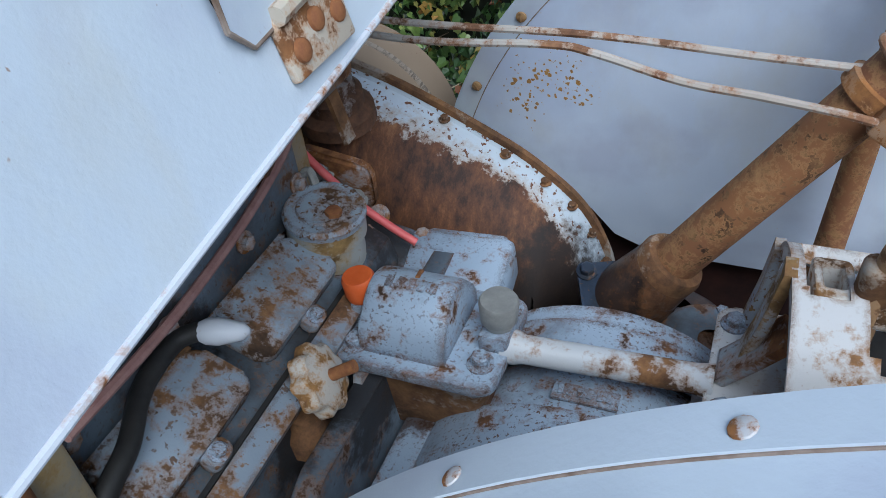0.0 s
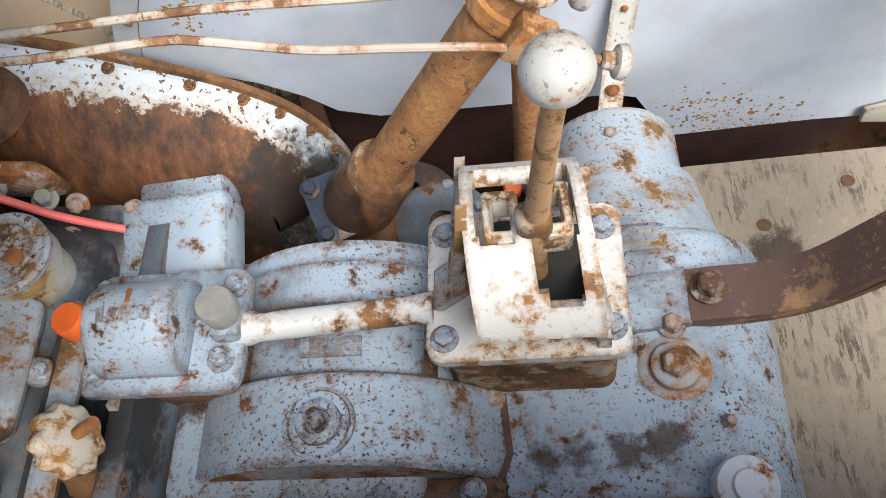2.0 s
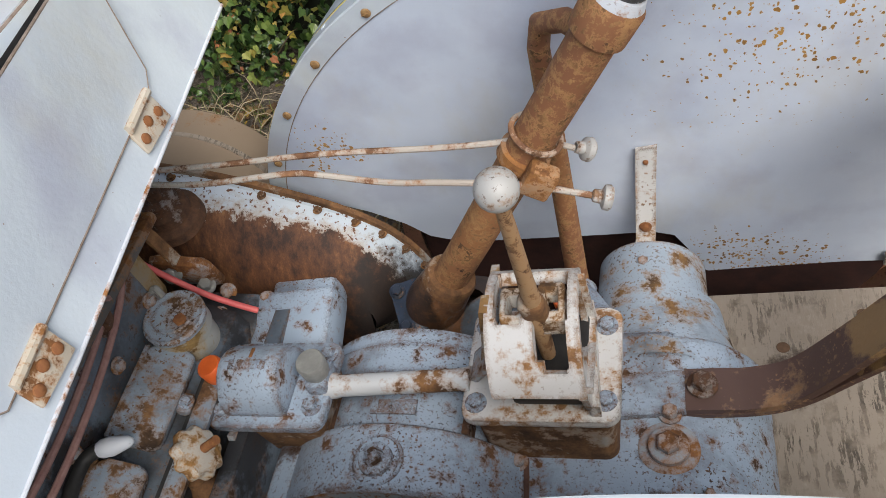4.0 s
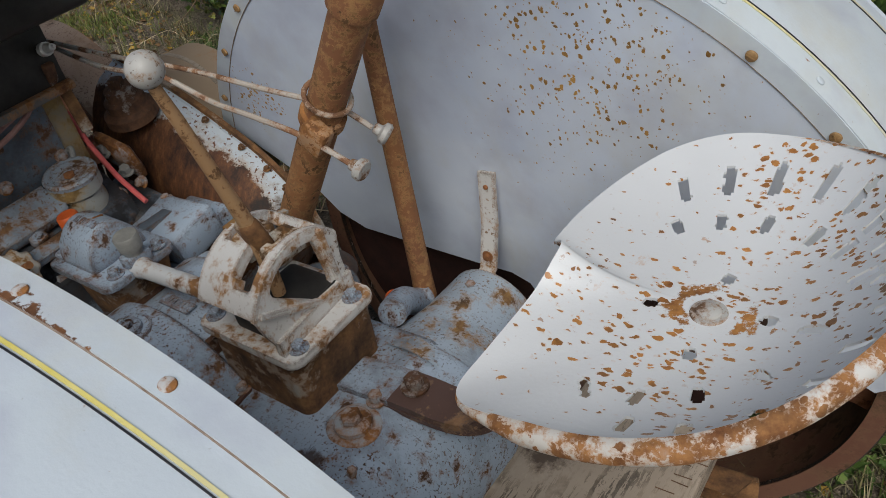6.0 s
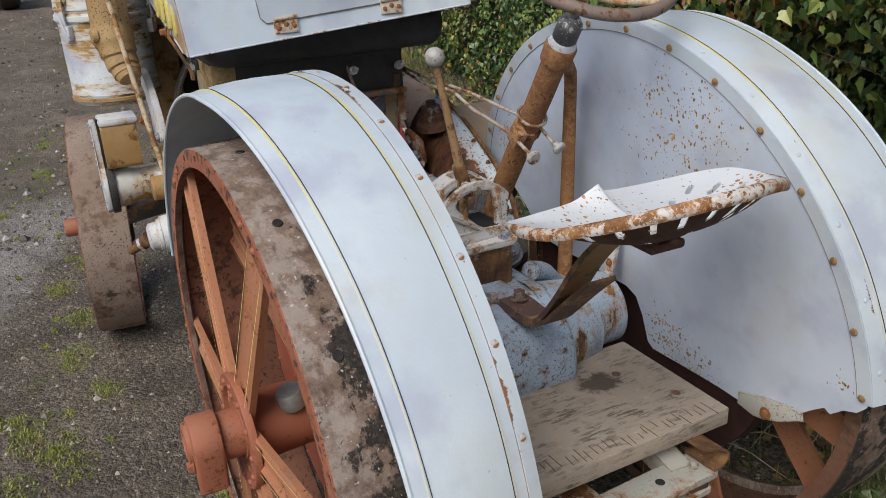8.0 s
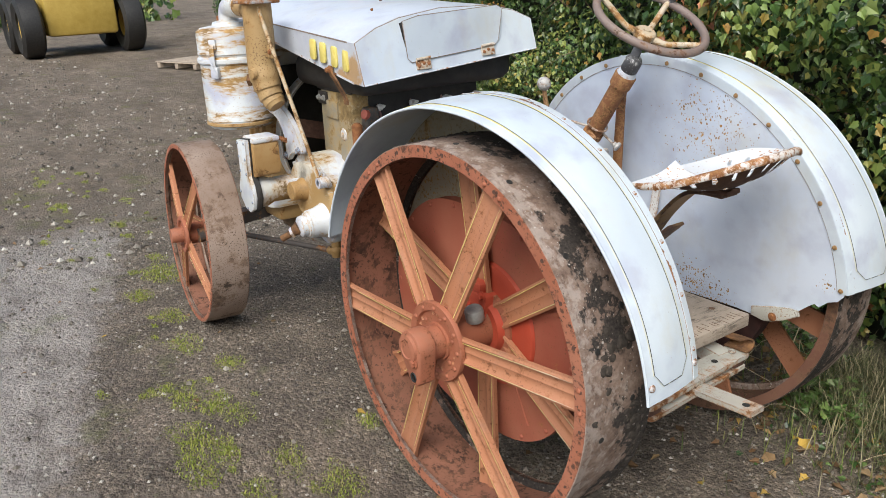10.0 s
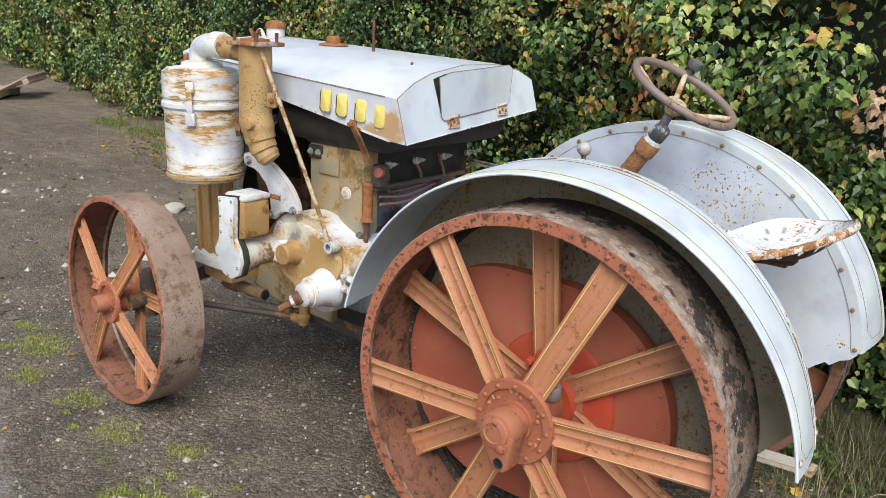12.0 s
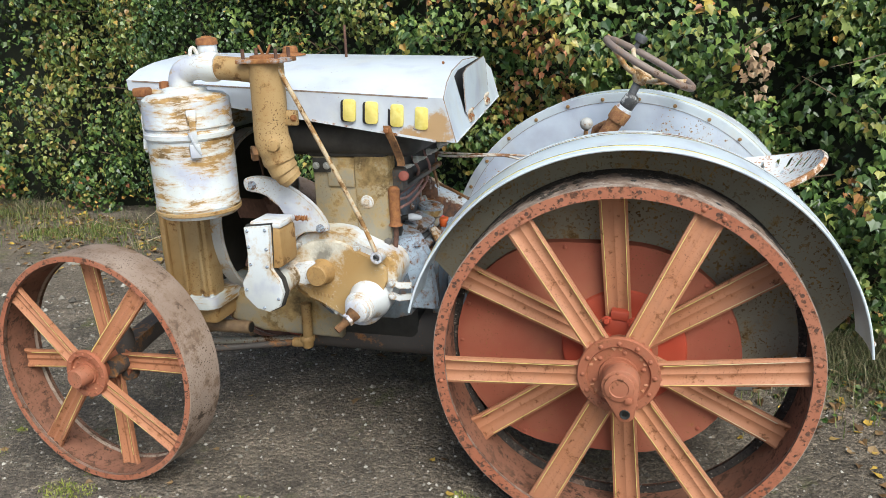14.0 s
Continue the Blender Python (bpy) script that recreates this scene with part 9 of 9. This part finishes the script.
bm = bmesh.new()
door = [(0.235, 0.06), (0.255, 0.045), (0.735, 0.045), (0.76, 0.06), (0.80, 0.17), (0.77, 0.186), (0.30, 0.195), (0.215, 0.185)]
d0 = [bm.verts.new(on_panel(a, b, 0.004 + 0.20 * (b - 0.045) * (1.35 - a))) for a, b in door]
d1 = [bm.verts.new(on_panel(a, b, 0.001 + 0.20 * (b - 0.045) * (1.35 - a))) for a, b in door]
# black face on the panel: painted shade behind the sprung door
dark = bmesh.new()
dark.faces.new([dark.verts.new(on_panel(0.5 + (a - 0.5) * 0.97, b, 0.0008)) for a, b in door])
part("door_shade", dark, M["black"], rear_panel, "black sheet painted as the shade behind the door")
bm.faces.new(d1[::-1])
bm.faces.new(d0)
for i in range(len(door)):
    bm.faces.new((d0[i], d0[(i + 1) % len(door)], d1[(i + 1) % len(door)], d1[i]))
part("tank_door", bm, M["fender"], rear_panel, "small hinged door, slightly sprung")
bm = bmesh.new()
edge_pts = [on_panel(a, b, 0.003 + 0.20 * (b - 0.045) * (1.35 - a)) for a, b in door + [door[0]]]
tube(bm, edge_pts, 0.0016, 6)
part("door_gap", bm, M["rust_line"], rear_panel)
p_near, p_far = on_panel(0.0, 0.0), on_panel(1.0, 0.0)
part("lower_edge", tube(bmesh.new(), [p_near, p_far], 0.0024, 8), M["rusty_white"], rear_panel)
for a in (0.315, 0.69):
    c = on_panel(a, 0.030, 0.004)
    hm = facing(c, (0.97, 0, 0.24))
    bm = bmesh.new()
    box(bm, c, (0.006, 0.062, 0.034), (0, -14, 0), bevel=0.002)
    tube(bm, [on_panel(a - 0.038, 0.050, 0.008), on_panel(a + 0.038, 0.050, 0.008)], 0.0055, 8)
    hg = part("hinge", bm, M["hinge"], rear_panel, "rusty strap hinge")
    for da in (-0.026, 0, 0.026):
        bolt(hg, on_panel(a + da, 0.028 + (0.006 if da == 0 else 0), 0.007), (0.97, 0, 0.24), 0.0065, 0.004, "rust", kind="dome", name="rivet")
bolt(rear_panel, on_panel(0.10, 0.245, 0.0), (0.97, 0, 0.24), 0.005, 0.008, "rust", kind="dome", name="rivet")
# rim round the rear of the hood
part("hood_bead", tube(bmesh.new(), rear_pts, 0.0026, 8), M["rust_line"], hood)
part("side_crease", bar(bmesh.new(), [Vector(hood_point(t, 1)) + Vector((0, -0.002, 0.0)) for t in (0.02, 0.5, 0.97)], 0.004, 0.005), M["rust_line"], hood)
part("lower_lip", bar(bmesh.new(), [Vector(hood_point(t, 0)) + Vector((0, -0.002, 0.002)) for t in (0.02, 0.5, 0.985)], 0.006, 0.008), M["rusty_white"], hood)


# raised yellow marks on the side, plain blocks with a black drop shadow
for x, z in ((-0.872, 1.336), (-0.795, 1.328), (-0.708, 1.319), (-0.625, 1.310)):
    for mat, off, sh in (("stripe_black", 0.003, 0.011), ("letter", 0.009, 0.0)):
        m = Matrix.Translation((x - sh, -0.466 - off + 0.012 * (x + 0.9), z - sh * 0.2)) @ Matrix(((1, 0, 0, 0), (0, 0, -1, 0), (0, 1, 0, 0), (0, 0, 0, 1))) @ Matrix.Rotation(radians(-4), 4, "Z")
        part("raised_mark", slab(bmesh.new(), rounded(-0.022, 0.022, -0.036, 0.036, 0.010), m, 0.006, 0.001), M[mat], hood, "bold yellow block" if mat == "letter" else "black drop shadow of a block")
# filler cap and rod on the hood
part("tank_cap", lathe(bmesh.new(), (-1.28, -0.06, 1.492), (0, 0, 1), [(0.06, 0), (0.055, 0.006), (0.03, 0.010), (0.028, 0.03), (0.022, 0.036), (0, 0.036)], 24), M["rust"], hood, "rusty filler cap")
part("vent_rod", tube(bmesh.new(), [(-1.04, -0.08, 1.475), (-1.04, -0.08, 1.60)], 0.0055, 8), M["dark_rust"], hood)
clip = part("hood_clip", bar(bmesh.new(), smooth([(-0.745, -0.474, 1.285), (-0.738, -0.480, 1.262), (-0.73, -0.468, 1.235), (-0.718, -0.44, 1.17), (-0.716, -0.438, 1.145)], 4), 0.026, 0.007, (1, 0, 0)), M["rust_paint"], tractor, "rusty hood clip")
bolt(clip, (-0.742, -0.483, 1.272), (0, -1, 0), 0.009, 0.014, "rust")

# ---- radiator ----
RY0, RY1 = -0.455, 0.315
tank_pts = [(RY0, 1.20), (RY0, 1.385)] + [(RY0 + 0.08 - 0.08 * math.cos(a), 1.385 + 0.06 * math.sin(a)) for a in arc(0.2, math.pi / 2, 6)] + [(-0.18, 1.492), (-0.06, 1.505), (0.06, 1.492)]
tank_pts += [(RY1 - 0.08 + 0.08 * math.sin(a), 1.385 + 0.06 * math.cos(a)) for a in arc(0, math.pi / 2 - 0.2, 6)] + [(RY1, 1.385), (RY1, 1.20)]
rad = part("radiator", slab(bmesh.new(), tank_pts, to_yz(-1.705), 0.145, 0.035, 5), M["ochre_white"], tractor, "radiator with white cast top tank and ochre side columns")
for y in (RY0 + 0.012, RY1 - 0.10):
    bm = bmesh.new()
    box(bm, (-1.60, y + 0.045, 0.92), (0.20, 0.09, 0.60), bevel=0.012)
    for dx in (-0.07, 0.0, 0.075):
        box(bm, (-1.60 + dx, y - 0.002, 0.92), (0.018, 0.03, 0.58), bevel=0.005)
    part("side_column", bm, M["ochre"], rad, "ribbed ochre radiator column")
part("core", box(bmesh.new(), (-1.62, -0.07, 0.92), (0.12, 0.58, 0.58), bevel=0.004), M["black_paint"], rad)
part("bottom_tank", slab(bmesh.new(), rounded(-1.73, -1.49, RY0 - 0.005, RY1 + 0.005, 0.03), flat(0.575), 0.05, 0.008), M["ochre_white"], rad)
part("bottom_base", box(bmesh.new(), (-1.61, -0.07, 0.54), (0.20, 0.70, 0.08), bevel=0.02), M["ochre"], rad)
for x in (-1.71, -1.66, -1.60, -1.54, -1.505):
    bolt(rad, (x, RY0 + 0.012, 0.626), (0, 0, 1), 0.008, 0.008, "ochre_white")
bm = lathe(bmesh.new(), (-1.51, -0.07, 0.88), (1, 0, 0), [(0.335, 0), (0.335, 0.05), (0.327, 0.056), (0.318, 0.05), (0.318, 0)], 64)
part("fan_shroud", bm, M["white_cast"], rad, "white round fan shroud")
fan = part("fan", lathe(bmesh.new(), (-1.45, -0.07, 0.88), (1, 0, 0), [(0, 0), (0.05, 0), (0.05, 0.08), (0, 0.09)], 24), M["dark_rust"], rad, "dark six-bladed fan")
bl = part("fan_blade", box(bmesh.new(), (0, 0, 0.16), (0.006, 0.085, 0.24), (0, 0, 28), bevel=0.002), M["dark_rust"], rad)
spread(bl, [Matrix.Translation((-1.42, -0.07, 0.88)) @ Matrix.Rotation(radians(60 * i + 15), 4, "X") for i in range(6)])
neck = part("filler_neck", lathe(bmesh.new(), (-1.645, -0.055, 1.49), (0, 0, 1), [(0.046, 0), (0.039, 0.008), (0.038, 0.05), (0.040, 0.052)], 24), M["rad_white"], rad)
part("filler_cap", lathe(bmesh.new(), (-1.645, -0.055, 1.54), (0, 0, 1), [(0.036, 0), (0.042, 0.0), (0.043, 0.010), (0.040, 0.024), (0.035, 0.027), (0.021, 0.029), (0.019, 0.034), (0, 0.035)], 24), M["rust"], rad, "rusty brown radiator cap")
part("cap_clamp", tube(bmesh.new(), smooth([(-1.685, -0.12, 1.49), (-1.680, -0.12, 1.525), (-1.67, -0.11, 1.53), (-1.66, -0.10, 1.495)], 4), 0.008, 8), M["rad_white"], rad)
part("outlet_plug", box(bmesh.new(), (-1.66, RY0 - 0.02, 1.40), (0.05, 0.05, 0.03), bevel=0.006), M["rust"], rad)
part("cleaner_stay", bar(bmesh.new(), [(-1.66, -0.46, 1.14), (-1.56, -0.56, 1.14), (-1.53, -0.58, 1.14)], 0.05, 0.02, (0, 0, 1)), M["ochre_white"], rad)

# ---- underside and front axle ----
bm = bmesh.new()
slab(bm, [(-1.55, 0.47), (-1.50, 0.60), (-1.36, 0.62), (-1.22, 0.66), (-1.10, 0.60), (-1.04, 0.50), (-1.06, 0.42), (-1.40, 0.425)], to_xz(0.22), 0.50, 0.02, 3)
pan = part("front_frame", bm, M["ochre_block"], tractor, "cast front frame under the engine")
part("sump", box(bmesh.new(), (-0.95, -0.02, 0.44), (0.62, 0.44, 0.18), bevel=0.05, seg=3), M["axle_dark"], tractor, "oil-dark sump under the engine")
part("belly_plate", slab(bmesh.new(), [(p.x, p.y) for p in smooth([(-1.36, -0.16, 0), (-1.2, -0.20, 0), (-1.05, -0.16, 0), (-1.02, 0.0, 0), (-1.05, 0.16, 0), (-1.36, 0.16, 0)], 4, True)], flat(0.385), 0.012), M["red"], tractor, "dusty red belly plate")
wp = part("water_pipe", tube(bmesh.new(), [(-1.70, -0.30, 0.445), (-1.62, -0.30, 0.445), (-1.61, -0.30, 0.445), (-1.44, -0.30, 0.448)], [0.032, 0.032, 0.026, 0.026], 16), M["pipe_brown"], tractor, "brown drain pipe with open end")
part("pipe_mouth", lathe(bmesh.new(), (-1.4385, -0.30, 0.448), (1, 0, 0), [(0.021, 0), (0.019, 0.001), (0, 0.0002)], 16), M["black"], wp)
dp = part("drain_elbow", tube(bmesh.new(), smooth([(-1.19, -0.30, 0.57), (-1.19, -0.30, 0.50), (-1.192, -0.30, 0.44), (-1.20, -0.30, 0.412), (-1.235, -0.30, 0.402), (-1.255, -0.30, 0.402)], 4), 0.020, 14), M["ochre"], tractor, "ochre drain pipe elbow")
part("union", lathe(bmesh.new(), (-1.195, -0.30, 0.435), (0, 0, -1), [(0.026, 0), (0.030, 0.006), (0.030, 0.02), (0.024, 0.03), (0.02, 0.05)], 16), M["ochre"], dp)
ax = part("front_axle", bar(bmesh.new(), smooth([(-1.775, -0.66, 0.46), (-1.78, -0.45, 0.49), (-1.785, -0.07, 0.515), (-1.78, 0.35, 0.49), (-1.775, 0.60, 0.46)], 5), 0.07, 0.06, (1, 0, 0)), M["axle_dark"], tractor, "dark forged front axle")
for y in (-0.64, 0.58):
    part("king_pin", tube(bmesh.new(), [(-1.77, y, 0.36), (-1.77, y, 0.37), (-1.77, y, 0.53), (-1.77, y, 0.56)], [0.03, 0.036, 0.036, 0.026], 16), M["axle_dark"], ax)
    part("stub", tube(bmesh.new(), [(-1.77, y, 0.437), (-1.766, y + (-0.1 if y < 0 else 0.1), 0.436)], 0.034, 16), M["axle_dark"], ax)
part("axle_pivot", box(bmesh.new(), (-1.72, -0.07, 0.50), (0.22, 0.16, 0.14), bevel=0.03), M["axle_dark"], ax)
part("axle_plate", slab(bmesh.new(), rounded(-1.78, -1.50, -0.30, 0.15, 0.08), flat(0.50), 0.025, 0.006), M["white_cast"], ax)
part("radius_rod", tube(bmesh.new(), [(-1.76, -0.16, 0.30), (-1.40, -0.10, 0.315), (-0.78, 0.02, 0.335)], 0.015, 10), M["frame_rust"], ax, "long thin pale radius rod")
part("drag_link", tube(bmesh.new(), [(-1.70, -0.55, 0.42), (-1.2, -0.2, 0.37), (-0.75, 0.28, 0.40)], 0.013, 10), M["axle_dark"], ax)
part("swing_frame", channel((-1.55, 0.18, 0.40), (-0.5, 0.18, 0.40), 0.06, 0.09, 0.01), M["axle_dark"], tractor, "dark side frame rail")
